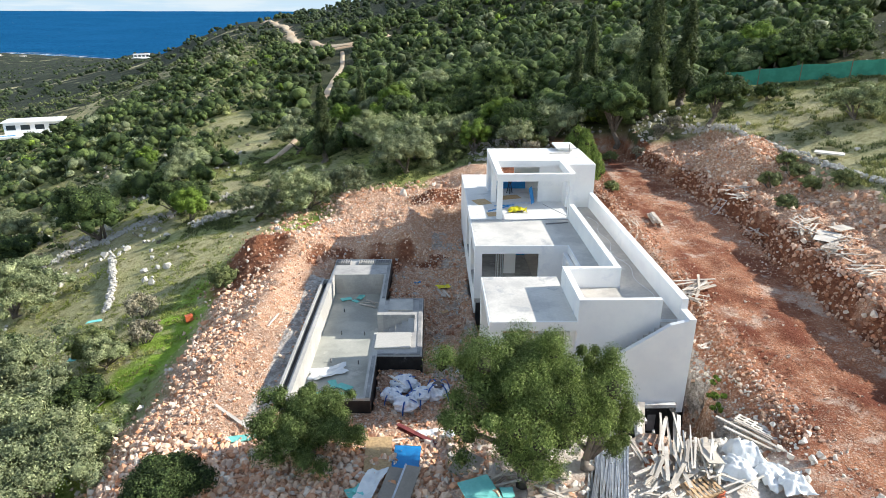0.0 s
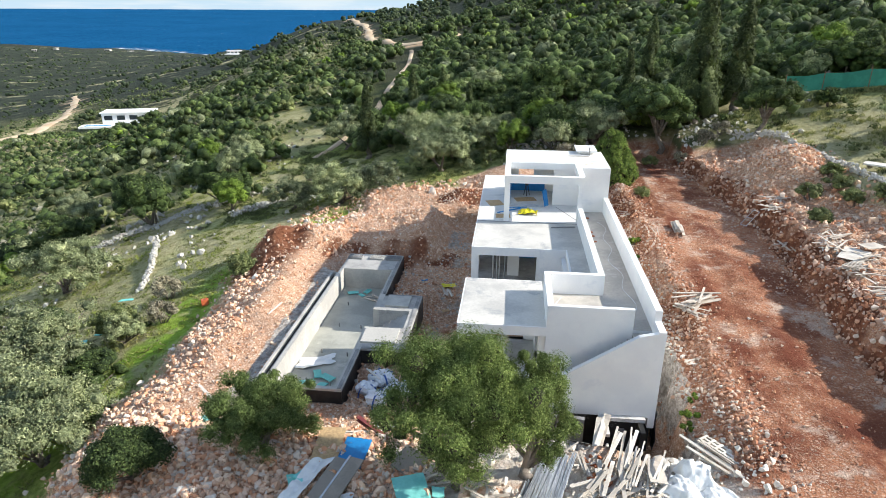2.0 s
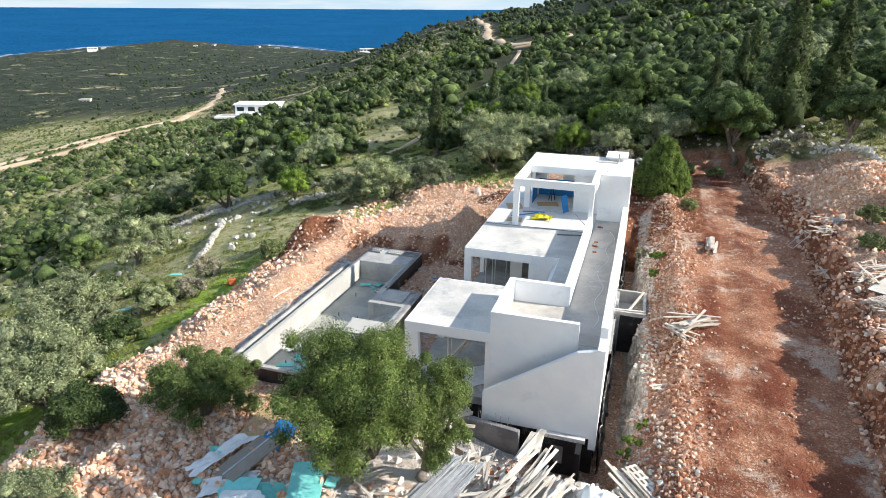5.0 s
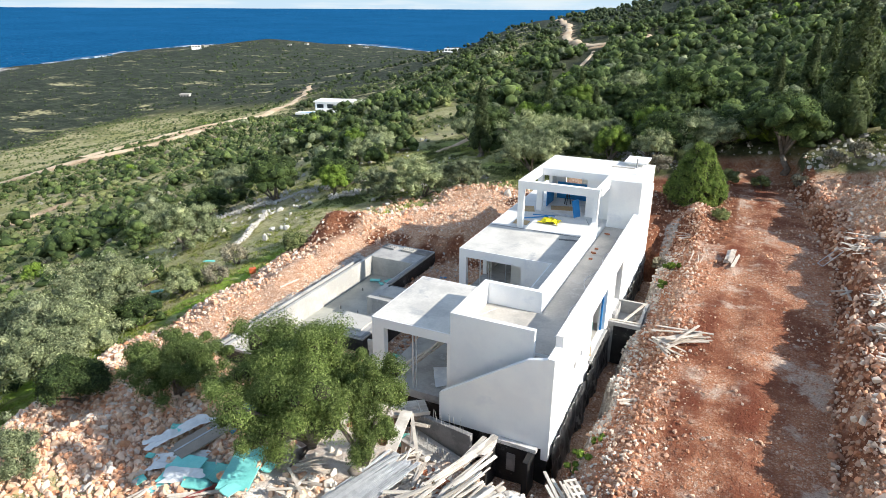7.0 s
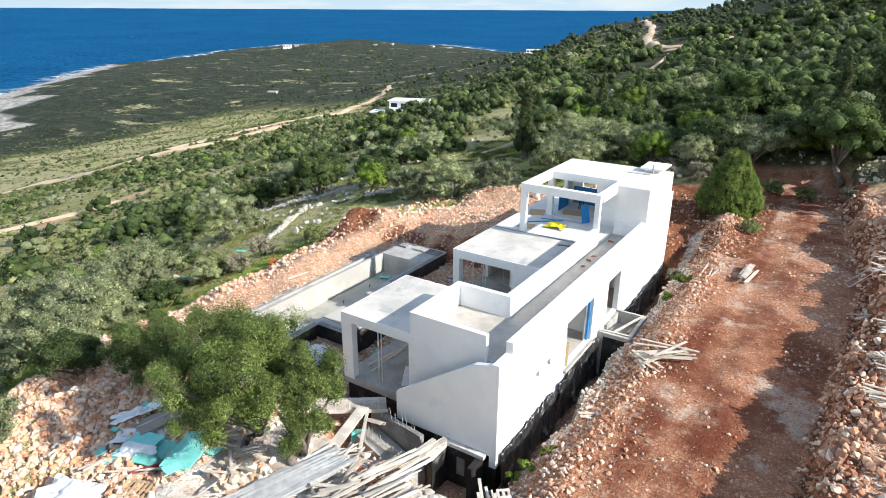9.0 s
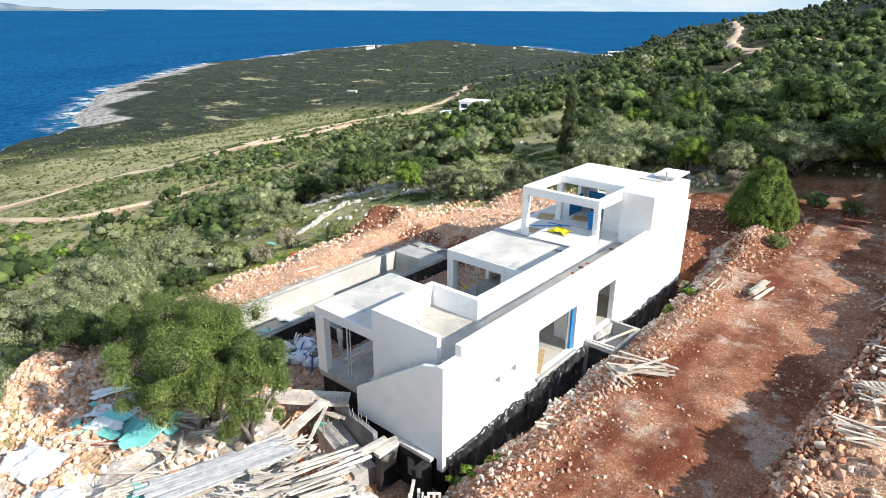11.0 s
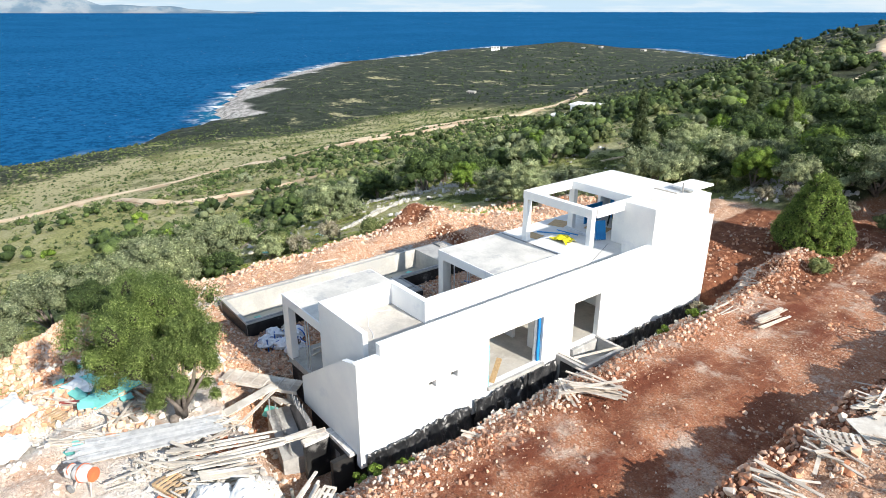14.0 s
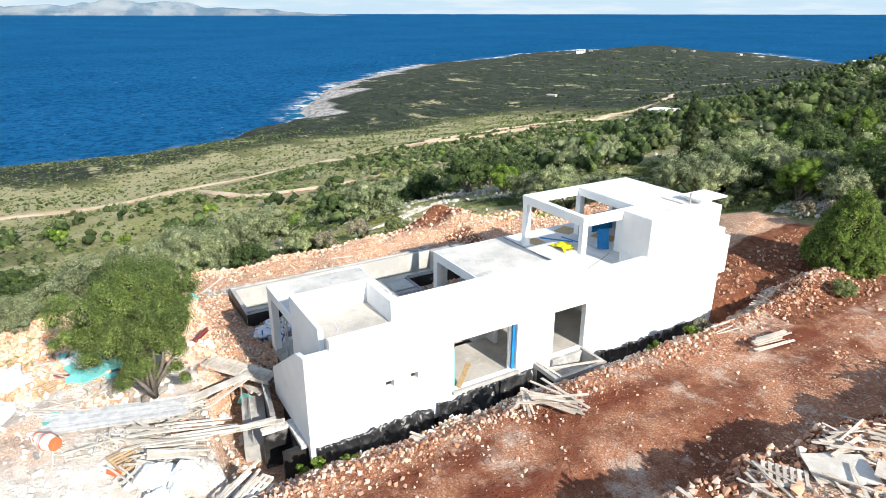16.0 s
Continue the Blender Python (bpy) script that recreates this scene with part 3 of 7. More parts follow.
def height(x, y):
    x, y = np.asarray(x, float), np.asarray(y, float)
    z = natural(x, y)
    west, road, back, yard = pads(x, y)
    wob3 = vnoise(x, y, 2.4, 23)
    lump = 0.16 * vnoise(x, y, 1.3, 13) + 0.10 * vnoise(x, y, 0.6, 14)
    # spoil platform west of the pool, higher behind it
    t = -1.35 + 0.75 * smooth_step(17.6, 19.2, y + 0.5 * vnoise(x, y, 1.5, 15)) + 0.14 * np.exp(-((x + 12.6) / 1.3) ** 2) - 0.25 * smooth_step(-2, -7, y)
    t = t + 0.5 * np.exp(-((x + 7.5) / 3.0) ** 2 - ((y - 32) / 2.2) ** 2) + 0.22 * np.exp(-((x + 11.2) / 1.2) ** 2) * smooth_step(16, 20, y)
    t = t + (0.5 + 0.25 * vnoise(x, y, 2.2, 24)) * np.exp(-((x + 12.4) / 1.1) ** 2) * smooth_step(7, 11, y) * (1 - smooth_step(18, 23, y))
    t = t + 1.15 * np.exp(-((x + 3.4) / 3.3) ** 2) * smooth_step(18.0, 20.2, y + 0.5 * vnoise(x, y, 1.5, 15)) * (1 - smooth_step(25, 29, y))
    z = z + (t + lump - z) * west
    t = 0.45 + 0.9 * smooth_step(26, 36, y) + 0.2 * np.exp(-((x + 1.5) / 2.0) ** 2 - ((y - 29) / 2.0) ** 2)
    z = z + (t + lump - z) * back * smooth_step(-2.0, 2.0, x)
    t = 0.12 - 0.55 * smooth_step(0.5, -5, x)
    z = z + (t + lump - z) * yard
    ruts = 0.06 * np.sin(2.3 * (x - 0.05 * y)) * smooth_step(1.6, 0.4, abs(x - 14.4))
    t = 0.58 + 0.022 * y + ruts + 0.25 * lump + 0.06 * vnoise(x, y, 2.2, 16)
    z = z + (2.15 + 0.012 * y + 0.12 * (x - 19) + 1.6 * lump - z) * rect(x - bank_line(y), y, 17.5, 22.4, -12, 36, 1.0, 3.0, 6, 5)
    z = z + (t - z) * road
    # shelf and rubble shoulder between trench and road
    z = z + (-0.42 + 0.46 * (x - 9.0) + 0.6 * lump - z) * rect(x, y, 8.6, 10.4, -3.0, 24.0, 0.5, 0.9, 2.0, 3.0)
    ridge = np.exp(-((x - 10.7 - 0.4 * vnoise(x, y, 4, 17)) / 0.85) ** 2) * smooth_step(-4, -1, y) * (1 - smooth_step(29, 32, y))
    z = z + ridge * (0.08 + 0.16 * vnoise(x, y, 1.7, 18) + 0.5 * np.exp(-((y - 27) / 4.0) ** 2))
    # rubble plateau below the olive trees
    front = rect(x + 0.6 * wob3, y + 0.6 * wob3, -8.6, 0.5, -10.0, -3.2, 2.8, 1.5, 4.5, 2.2)
    z = z + (-0.42 + 0.4 * smooth_step(-3, 0, x) + 1.5 * lump - z) * front
    # spoil heaps on the bank, and red earth mounds
    z = z + 2.45 * smooth_step(0, 1.1, np.clip(1.08 - np.hypot((x - 22.7) / 3.3, (y - 28.0) / 5.6) + 0.07 * vnoise(x, y, 1.4, 25), 0, 1.1)) + 0.2 * np.exp(-((x - 20.5) / 1.6) ** 2 - ((y - 16) / 7.0) ** 2) * (1 + vnoise(x, y, 2.0, 19))
    z = z + 1.5 * np.exp(-((x + 15.1) / 2.1) ** 2 - ((y - 19.4) / 4.6) ** 2) + 1.2 * np.exp(-((x + 2.0) / 2.2) ** 2 - ((y - 29.5) / 2.0) ** 2)
    # pit between pool and house
    pit = rect(x, y + 0.4 * vnoise(x, y, 1.4, 20), -9.2, -0.4, 2.0, 17.4, 0.3, 0.5, 5.5, 0.9)
    z = z + (-1.6 + 0.5 * lump - 0.65 * rect(x, y, -3.1, -1.2, 5.0, 12.0, 0.2, 0.7, 1.0, 1.2) - z) * pit
    back_pit = rect(x, y, -2.6, -0.2, 17.0, 25.5, 2.2, 0.4, 1.0, 1.0)
    z = z + (np.minimum(z, -1.3 + lump) - z) * back_pit
    z = z + (np.minimum(z, -1.25 + 1.5 * lump) - z) * rect(x, y, -1.5, 1.9, -1.3, 1.5, 1.0, 0.5, 0.9, 0.5)
    # cut for pool, house and trenches
    z = z + (-2.7 - z) * rect(x, y, -9.02, -5.5, 1.05, 17.2, 0.05, 0.05, 0.05, 0.05)
    z = z + (-2.6 - z) * rect(x, y, -5.6, -3.3, 4.7, 10.9, 0.05, 0.05, 0.05, 0.05)
    edge = 0.35 * vnoise(x, y, 1.8, 21) + 0.15 * vnoise(x, y, 0.7, 22)
    z = z + (-2.4 + lump - z) * rect(x + edge, y, 0.1, 9.0, 0.6, 22.6, 0.3, 0.4, 0.3, 0.4)
    z = z + (-2.2 + lump - z) * rect(x + edge, y + edge, 1.6, 8.7, -2.45, 1.5, 0.5, 0.5, 0.7, 0.5)
    return z


def gz(x, y):
    return float(height(np.array([x]), np.array([y]))[0])


def graded(lo, hi, step, far_lo, far_hi, growth=1.055, cap=45.0):
    def out(start, end, sign):
        v, s, r = start, step, []
        while sign * (end - v) > 0:
            s = min(s * growth, cap)
            v += sign * s
            r.append(v)
        return r
    return np.array(sorted(out(lo, far_lo, -1)) + list(np.arange(lo, hi, step)) + out(hi, far_hi, 1))


def grid_mesh(name, xs, ys, zf, material, attrs, smooth=True):
    gx, gy = np.meshgrid(xs, ys)
    zz = zf(gx, gy)
    nx, ny = len(xs), len(ys)
    i = (np.arange(ny - 1)[:, None] * nx + np.arange(nx - 1)[None, :]).ravel()
    me = mesh_np(name, np.stack([gx.ravel(), gy.ravel(), zz.ravel()], 1), np.stack([i, i + 1, i + nx + 1, i + nx], 1), material, smooth)
    for key, values in attrs(gx.ravel(), gy.ravel(), zz.ravel()).items():
        a = me.attributes.new(key, 'FLOAT', 'POINT')
        a.data.foreach_set("value", np.ascontiguousarray(values, np.float32))
    return new(name, me)


def excavated(x, y):
    west, road, back, yard = pads(x, y)
    bank = rect(x + 0.6 * vnoise(x, y, 1.6, 31) - 0.5 * bank_line(y), y, 17.0, 23.2 + 1.4 * vnoise(x, y, 5, 32), -30, 36, 1.0, 1.5, 4.0, 3.0)
    house = rect(x, y, -1.0, 11.0, -4.0, 27.0, 1, 1, 1, 1)
    heap = 1.5 * np.exp(-((x - 22.8) / 2.6) ** 2 - ((y - 27.5) / 4.6) ** 2) + 0.25 * vnoise(x, y, 1.2, 33)
    return np.maximum.reduce([west, back, yard, road, bank, house, np.clip(heap, 0, 1)])


def meadow(x, y):
    """Pale clearings in the far scrub."""
    return smooth_step(0.52, 0.72, 0.75 * vnoise(x, 1.7 * y, 34, 88) + 0.45 * vnoise(x, y, 13, 89)) * smooth_step(230, 300, np.hypot(x, y))


def straw(x, y):
    """Open patches of dry grass on the western slope."""
    out = 0
    for cx, cy, rx, ry in ((-34, 59, 6, 4.5), (-26, 46, 3.5, 3), (-28, 65, 3, 6), (-45, 48, 6, 4), (-52, 62, 5, 3.5), (-24, 72, 2.5, 6)):
        out = np.maximum(out, 1.5 * np.exp(-((x - cx) / rx) ** 2 - ((y - cy) / ry) ** 2) + 0.25 * vnoise(x, y, 3, 90) - 0.3)
    return np.clip(out, 0, 1.2)


def ground_attrs(x, y, z):
    west, road, back, yard = pads(x, y)
    track = np.zeros(len(x))
    for width, points in TRACKS[1:]:
        track = np.maximum(track, 0.8 * (1 - smooth_step(width * 0.45, width * 0.8, path_distance(x, y, points))))
    mound = np.maximum(np.exp(-((x + 15.2) / 2.7) ** 2 - ((y - 19.0) / 5.6) ** 2), np.exp(-((x + 2.0) / 2.6) ** 2 - ((y - 29.5) / 2.4) ** 2))
    red = np.maximum(mound * 1.3, rect(x, y, 4.5, 12.5, 22.6, 35, 1, 1.5, 0.6, 1.5))
    red = np.maximum(red, rect(x, y + 0.5 * vnoise(x, y, 1.5, 15), -10.5, -1.0, 17.3, 19.0, 1.5, 0.8, 0.4, 0.6) * np.clip(0.62 + 0.5 * vnoise(x, y, 1.1, 48), 0, 1))
    face = rect(x - bank_line(y), y, 17.9, 18.9, -14, 37, 0.5, 0.5, 3, 3) * np.clip(0.8 + 0.6 * vnoise(x, y, 1.4, 40), 0, 1)
    red = np.maximum(red, face)
    grass = 0.5 + 0.9 * vnoise(x, y, 11, 34) + 0.4 * vnoise(x, y, 3, 35)
    toe = np.exp(-((x + 18.9 - 0.14 * (y - 8) - 3.0 * smooth_step(17, 27, y)) / 1.9) ** 2) * smooth_step(-9, -2, y) * (1 - smooth_step(26, 32, y))
    near = rect(x, y, -26, 0, 30, 62, 6, 4, 4, 10)
    grass = np.clip(np.maximum(grass * np.maximum(0.14 + 0.28 * near, 0.4 * rect(x, y, -27, -15, -14, 8, 6, 2, 4, 4)) * (1 - smooth_step(70, 140, np.hypot(x, y))), np.maximum(1.7 * toe, (1.3 + 0.9 * vnoise(x, y, 2.4, 50)) * np.exp(-((x + 19) / 3.0) ** 2 - ((y + 4) / 5.0) ** 2))), 0, 1) * (1 - excavated(x, y))
    wx, wy = x + 1.3 * vnoise(x, y, 3.4, 42) + 0.6 * vnoise(x, y, 1.2, 43), y + 1.3 * vnoise(x, y, 3.0, 44)
    dust = rect(wx, wy, -0.5, 9.0, -17, -2.9, 3.0, 1.6, 4, 1.5) * np.clip(0.75 + 0.6 * vnoise(x, y, 3.0, 36), 0, 1)
    s = x + 0.27 * (y - 20)
    coastal = smooth_step(-330, -290, s) * (1 - smooth_step(-175, -120, s)) * (1 - smooth_step(230, 330, y + 0.25 * x + 60))
    dry = 0.24 * meadow(x, y) + 0.5 * straw(x, y) + 0.05 * coastal - 0.2 * smooth_step(48, 75, np.hypot(x, y)) * smooth_step(-26, 0, s) - 0.16 * smooth_step(260, 420, np.hypot(x, y)) * (1 - coastal) + 0.22 * rect(x, y, 24, 44, 18, 40, 3, 8, 6, 4) + 0.42 * rect(x, y, -40, -16, 6, 46, 6, 4, 6, 8)
    d = inland(x, y)
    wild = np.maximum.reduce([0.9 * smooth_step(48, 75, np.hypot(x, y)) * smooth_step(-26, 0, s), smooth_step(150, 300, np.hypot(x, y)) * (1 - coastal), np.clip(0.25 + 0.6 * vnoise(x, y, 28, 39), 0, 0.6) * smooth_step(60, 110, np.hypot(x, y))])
    rocky = (1 - smooth_step(20, 44, d + 18 * vnoise(x, y, 45, 37) + 8 * vnoise(x, y, 12, 38))) * smooth_step(130, 190, y) * (1 - smooth_step(480, 640, y))
    shore = np.maximum(rocky, 1 - smooth_step(0, 5, d))
    ledge = np.exp(-((x - 9.35 - 0.25 * vnoise(x, y, 2.0, 46)) / 0.65) ** 2) * smooth_step(-4, -2, y) * (1 - smooth_step(26, 29, y)) * np.clip(0.95 + 0.8 * vnoise(x, y, 2.6, 47), 0, 1)
    ledge = np.maximum.reduce([ledge, 0.75 * rect(x, y, -10.5, -9.6, 0, 15, 0.5, 0.3, 1, 1), (0.5 + 0.25 * vnoise(x, y, 1.5, 49)) * rect(x, y, -2.4, -0.2, 3, 24, 0.8, 0.3, 1, 1)])
    # wheel tracks pressed into the road
    lane = x - 0.6 * bank_line(y) + 0.35 * np.sin(y / 6.5)
    rut = sum(np.exp(-((lane - c) / 0.24) ** 2) for c in (12.5, 13.0, 14.6, 15.1)) * np.clip(0.55 + 0.7 * vnoise(x, y, 4.0, 51), 0, 0.9)
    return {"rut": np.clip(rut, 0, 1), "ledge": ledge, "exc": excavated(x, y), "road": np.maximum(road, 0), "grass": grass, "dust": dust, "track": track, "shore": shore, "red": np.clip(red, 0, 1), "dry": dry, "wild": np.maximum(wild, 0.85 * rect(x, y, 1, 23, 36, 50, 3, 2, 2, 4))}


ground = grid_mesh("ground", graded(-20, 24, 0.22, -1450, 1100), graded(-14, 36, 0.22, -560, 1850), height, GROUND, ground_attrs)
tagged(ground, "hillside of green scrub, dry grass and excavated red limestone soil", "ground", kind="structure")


def sandy_track(width, points, seed, lift):
    """A worn dirt track that follows the ground."""
    pts = np.array(points, float)
    at = np.concatenate([[0], np.cumsum(np.hypot(*np.diff(pts, axis=0).T))])
    u = np.arange(0, at[-1], 3.0)
    soft = np.ones(9) / 9
    cx, cy = (np.convolve(np.pad(np.interp(u, at, pts[:, i]), 4, 'edge'), soft, 'valid') for i in (0, 1))
    tx, ty = np.gradient(cx), np.gradient(cy)
    n = np.hypot(tx, ty)
    rows = []
    for k in range(5):
        off = width * (k - 2) / 4 * (1 + 0.35 * vnoise(u, 0 * u + 7 * k, 14, seed)) + 0.8 * vnoise(u, 0 * u, 25, seed + 1)
        x, y = cx - ty / n * off, cy + tx / n * off
        rows.append(np.stack([x, y, height(x, y) + lift - 0.8 * lift * (k in (0, 4))], 1))
    v = np.stack(rows, 1).reshape(-1, 3)
    i = (np.arange(len(u) - 1)[:, None] * 5 + np.arange(4)[None]).ravel()
    tagged(new("track", mesh_np("track", v, np.stack([i, i + 1, i + 6, i + 5], 1), SAND, True)), "pale sandy dirt track through the scrub", "track", kind="structure")


for i, (width, points) in enumerate(TRACKS):
    sandy_track(width, points, 61 + i, 0.45 if i else 0.16)


def sea_level(x, y):
    """Flat water, lifted far out so that its horizon stands at eye level."""
    r = np.hypot(x, y)
    return SEA_Z + 93.0 * np.clip((r - 1000) / 3850, 0, 1.0) ** 2


sea_xs = graded(-1300, -300, 18, -4650, 4650, 1.06, 160)
sea_ys = graded(-200, 1000, 18, -1200, 4650, 1.06, 160)
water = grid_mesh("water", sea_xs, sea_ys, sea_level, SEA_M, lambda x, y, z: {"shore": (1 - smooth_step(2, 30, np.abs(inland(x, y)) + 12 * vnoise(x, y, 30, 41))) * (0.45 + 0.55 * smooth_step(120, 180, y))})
tagged(water, "deep blue sea with small waves and white surf on the rocks", "sea", kind="structure")


def far_island():
    n, rows = 220, 7
    v, f = [], []
    for i in range(n):
        u = i / (n - 1)
        a = radians(66 + 64 * u)
        crest = 150 * min(1, u * 2.4) * (0.75 + 0.25 * math.sin(9 * u) + 0.22 * float(vnoise(u * 40, 0, 3, 51)) + 0.12 * float(vnoise(u * 40, 0, 0.9, 52)) + 0.05 * float(vnoise(u * 40, 0, 0.35, 53)))
        for j in range(rows):
            h = crest * (j / (rows - 1)) * (0.85 + 0.15 * float(vnoise(u * 60, j, 1.5, 53)))
            r = 4560 + 26 * j + 20 * float(vnoise(u * 70, j * 1.7, 1.1, 54))
            v.append((-r * math.sin(a), r * math.cos(a), 8 + h))
    for i in range(n - 1):
        for j in range(rows - 1):
            b = i * rows + j
            f.append((b, b + rows, b + rows + 1, b + 1))
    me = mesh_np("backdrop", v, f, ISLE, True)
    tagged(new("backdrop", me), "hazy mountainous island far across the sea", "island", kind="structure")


far_island()


def far_sky():
    """The pale sky low over the sea."""
    k = Nodes("pale_sky")
    e = k.n.new("ShaderNodeEmission")
    cloud = k.n.new("ShaderNodeMapping")
    cloud.inputs["Scale"].default_value = (0.0012, 0.0012, 0.012)
    k.put(cloud.inputs["Vector"], k.pos)
    k.put(e.inputs[0], k.mix(k.ramp(k.noise(1.0, 5.0, 0.6, cloud.outputs[0]), 0.46, 0.66), (0.24, 0.312, 0.37), (0.30, 0.345, 0.375)))
    k.t.links.new(e.outputs[0], k.n["Material Output"].inputs[0])
    n, v, f = 160, [], []
    for i in range(n):
        a = radians(-75 + 230 * i / (n - 1))
        for r, z in ((4830, -60), (4840, 120), (4850, 330)):
            v.append((-r * math.sin(a), r * math.cos(a), z))
    for i in range(n - 1):
        for j in range(2):
            b = 3 * i + j
            f.append((b, b + 3, b + 4, b + 1))
    ob = new("backdrop", mesh_np("backdrop", v, f, k.m, True))
    tagged(ob, "pale blue sky with thin cloud low over the sea", "sky", kind="structure")


far_sky()

# ---- the villa ----
ROOFPALE = surface("pale_roof_screed", (0.70, 0.69, 0.665), (0.60, 0.595, 0.58), 0.5, 9.0, 0.6, 0.05, c3=(0.52, 0.515, 0.50))
WALK = surface("walkway_screed", (0.50, 0.465, 0.41), (0.39, 0.365, 0.325), 0.6, 10.0, 0.65, 0.06, c3=(0.54, 0.52, 0.485))

villa = thing("villa", "unfinished white plastered villa with flat roofs, roof terraces and pergola", "house")
T, TOP, PAR, ROOF = 0.28, 2.88, 3.867, 5.76
pieces("wall", [(8 - T, 8, 0, 1.0, -1.0, 3.417), (8 - T, 8, 1.0, 17.22, -1.0, PAR), (8 - T, 8, 17.22, 22.3, -1.0, ROOF), (7.0, 8 - T, 22.1, 22.3, -1.0, ROOF),
                    (7.0, 8.0, 22.3, 22.9, -1.0, 4.42)],
                   [(7, 9, 6.26, 9.51, 0.05, 2.34), (7, 9, 11.57, 13.46, 0.05, 2.35), (7, 9, 3.16, 3.52, 1.15, 1.476), (7, 9, 4.25, 4.6, 1.18, 1.508)], PLASTER, villa)
part("stair_wall", extruded([(3.43, -0.55), (8 - T, -0.52), (8 - T, 3.36), (6.99, 3.17), (3.43, 0.736)], 'y', 0.0, 0.2), PLASTER, villa)
pieces("wall", [(3.443, 6.916, 0.955, 1.17, 0.0, PAR)], (), PLASTER, villa)
pieces("parapet", [(3.443, 3.70, 1.17, 4.605, 2.44, PAR), (3.70, 6.16, 4.35, 4.605, TOP, PAR), (5.88, 6.16, 4.605, 14.664, TOP, PAR)], (), PLASTER, villa)
# roof slabs
pieces("roof_slab", [(-0.255, 3.443, 0.96, 5.71, 2.44, TOP - 0.012)], (), PLASTER, villa)
pieces("roof_slab", [(3.70, 8 - T, 1.17, 10.02, 2.5, TOP - 0.012), (4.89, 8 - T, 10.02, 22.1, 2.42, TOP - 0.012), (-0.255, 4.89, 10.02, 26.2, 2.40, TOP - 0.012), (4.89, 6.2, 22.3, 26.2, 2.40, TOP - 0.012)],
                        [(3.0, 4.89, 5.71, 10.02, 2, 3)], PLASTER, villa)
pieces("roof_screed", [(-0.19, 3.44, 1.03, 5.65, TOP - 0.012, TOP)], (), SCREED, villa, "smooth pale grey roof screed")
pieces("roof_screed", [(-0.19, 5.88, 10.09, 14.5, TOP - 0.012, TOP), (4.95, 5.88, 5.75, 10.09, TOP - 0.012, TOP - 0.002)], (), SCREED, villa)
pieces("terrace_screed", [(-0.19, 6.2, 14.66, 18.5, TOP - 0.012, TOP), (-0.19, 1.377, 18.5, 26.1, TOP - 0.012, TOP), (1.377, 6.2, 18.5, 22.1, TOP - 0.012, TOP), (1.377, 6.1, 22.35, 26.1, TOP - 0.012, TOP)], (), ROOFPALE, villa)
part("expansion_joint", solid([(-0.19, 5.88, 14.5, 14.66, TOP - 0.012, TOP - 0.004)]), CEMENT, villa)
pieces("walkway_screed", [(6.16, 8 - T, 1.17, 17.2, TOP - 0.012, TOP), (3.70, 6.16, 1.17, 4.35, TOP - 0.012, TOP)], (), WALK, villa)
part("landing", solid([(6.93, 8 - T, 0.2, 1.17, 2.3, TOP - 0.16)]), WALK, villa)
part("stair", extruded([(6.93, 2.4)] + [p for i in range(16) for p in ((6.93 - 0.219 * i, TOP - 0.16 - 0.17 * (i + 1)), (6.93 - 0.219 * (i + 1), TOP - 0.16 - 0.17 * (i + 1)))] + [(3.43, -0.5), (6.93, -0.5)], 'y', 0.2, 0.955), CONCRETE, villa)
# columns and walls of the two garden wings
for x0, x1, y0, y1 in ((-0.255, 0.33, 0.96, 1.28), (-0.255, 0.1, 5.35, 5.71)):
    part("column", solid([(x0, x1, y0, y1, -0.34, 2.44)]), PLASTER, villa)
pieces("wall", [(0.1, 3.443, 5.5, 5.71, -0.34, 2.44)], [(0.9, 2.7, 5, 6, -0.25, 2.2)], PLASTER, villa)
pieces("wall", [(3.20, 3.443, 1.17, 5.5, -0.34, 2.44)], [(3, 4, 2.2, 4.4, -0.25, 2.2)], PLASTER, villa)
pieces("wall", [(-0.255, 4.89, 10.02, 10.3, -0.34, 2.40)], [(0.15, 3.34, 10, 11, -0.25, 2.39)], PLASTER, villa)
pieces("wall", [(4.66, 4.89, 5.71, 10.02, -0.34, 2.44)], [(4, 5, 6.6, 9.2, 0.05, 2.2)], PLASTER, villa)
pieces("wall", [(-0.255, -0.02, 10.3, 26.2, -1.4, 2.40), (-0.02, 6.2, 25.97, 26.2, -1.4, 2.40), (5.97, 6.2, 22.3, 25.97, -1.4, 2.40)],
                   [(-1, 0, 10.7, 13.6, -0.25, 2.2), (-1, 0, 15.6, 18.2, -0.25, 2.2)], PLASTER, villa)
pieces("wall", [(4.89, 8 - T, 10.02, 10.2, 0.05, 2.42), (0.2, 8 - T, 16.0, 16.2, 0.05, 2.40)], [(5.6, 6.6, 10, 10.3, 0.05, 2.1), (3, 4, 15.9, 16.3, 0.05, 2.1)], PLASTER, villa)
# floors and foundation
pieces("floor_slab", [(3.443, 8 - T, 1.17, 22.1, -0.3, 0.05)], (), WALK, villa)
pieces("floor_slab", [(-0.22, 3.443, 0.99, 5.71, -0.62, -0.25), (-0.22, 3.443, 10.05, 25.9, -0.62, -0.05)], (), CONCRETE, villa)
pieces("foundation", [(-0.15, 7.93, 1.1, 5.6, -2.9, -0.62), (3.5, 7.93, 5.6, 10.1, -2.9, -0.62), (-0.15, 7.93, 10.1, 22.2, -2.9, -0.62), (3.5, 7.9, 0.25, 1.1, -2.9, -0.62)], (), TAR, villa, "bitumen-coated black foundation")
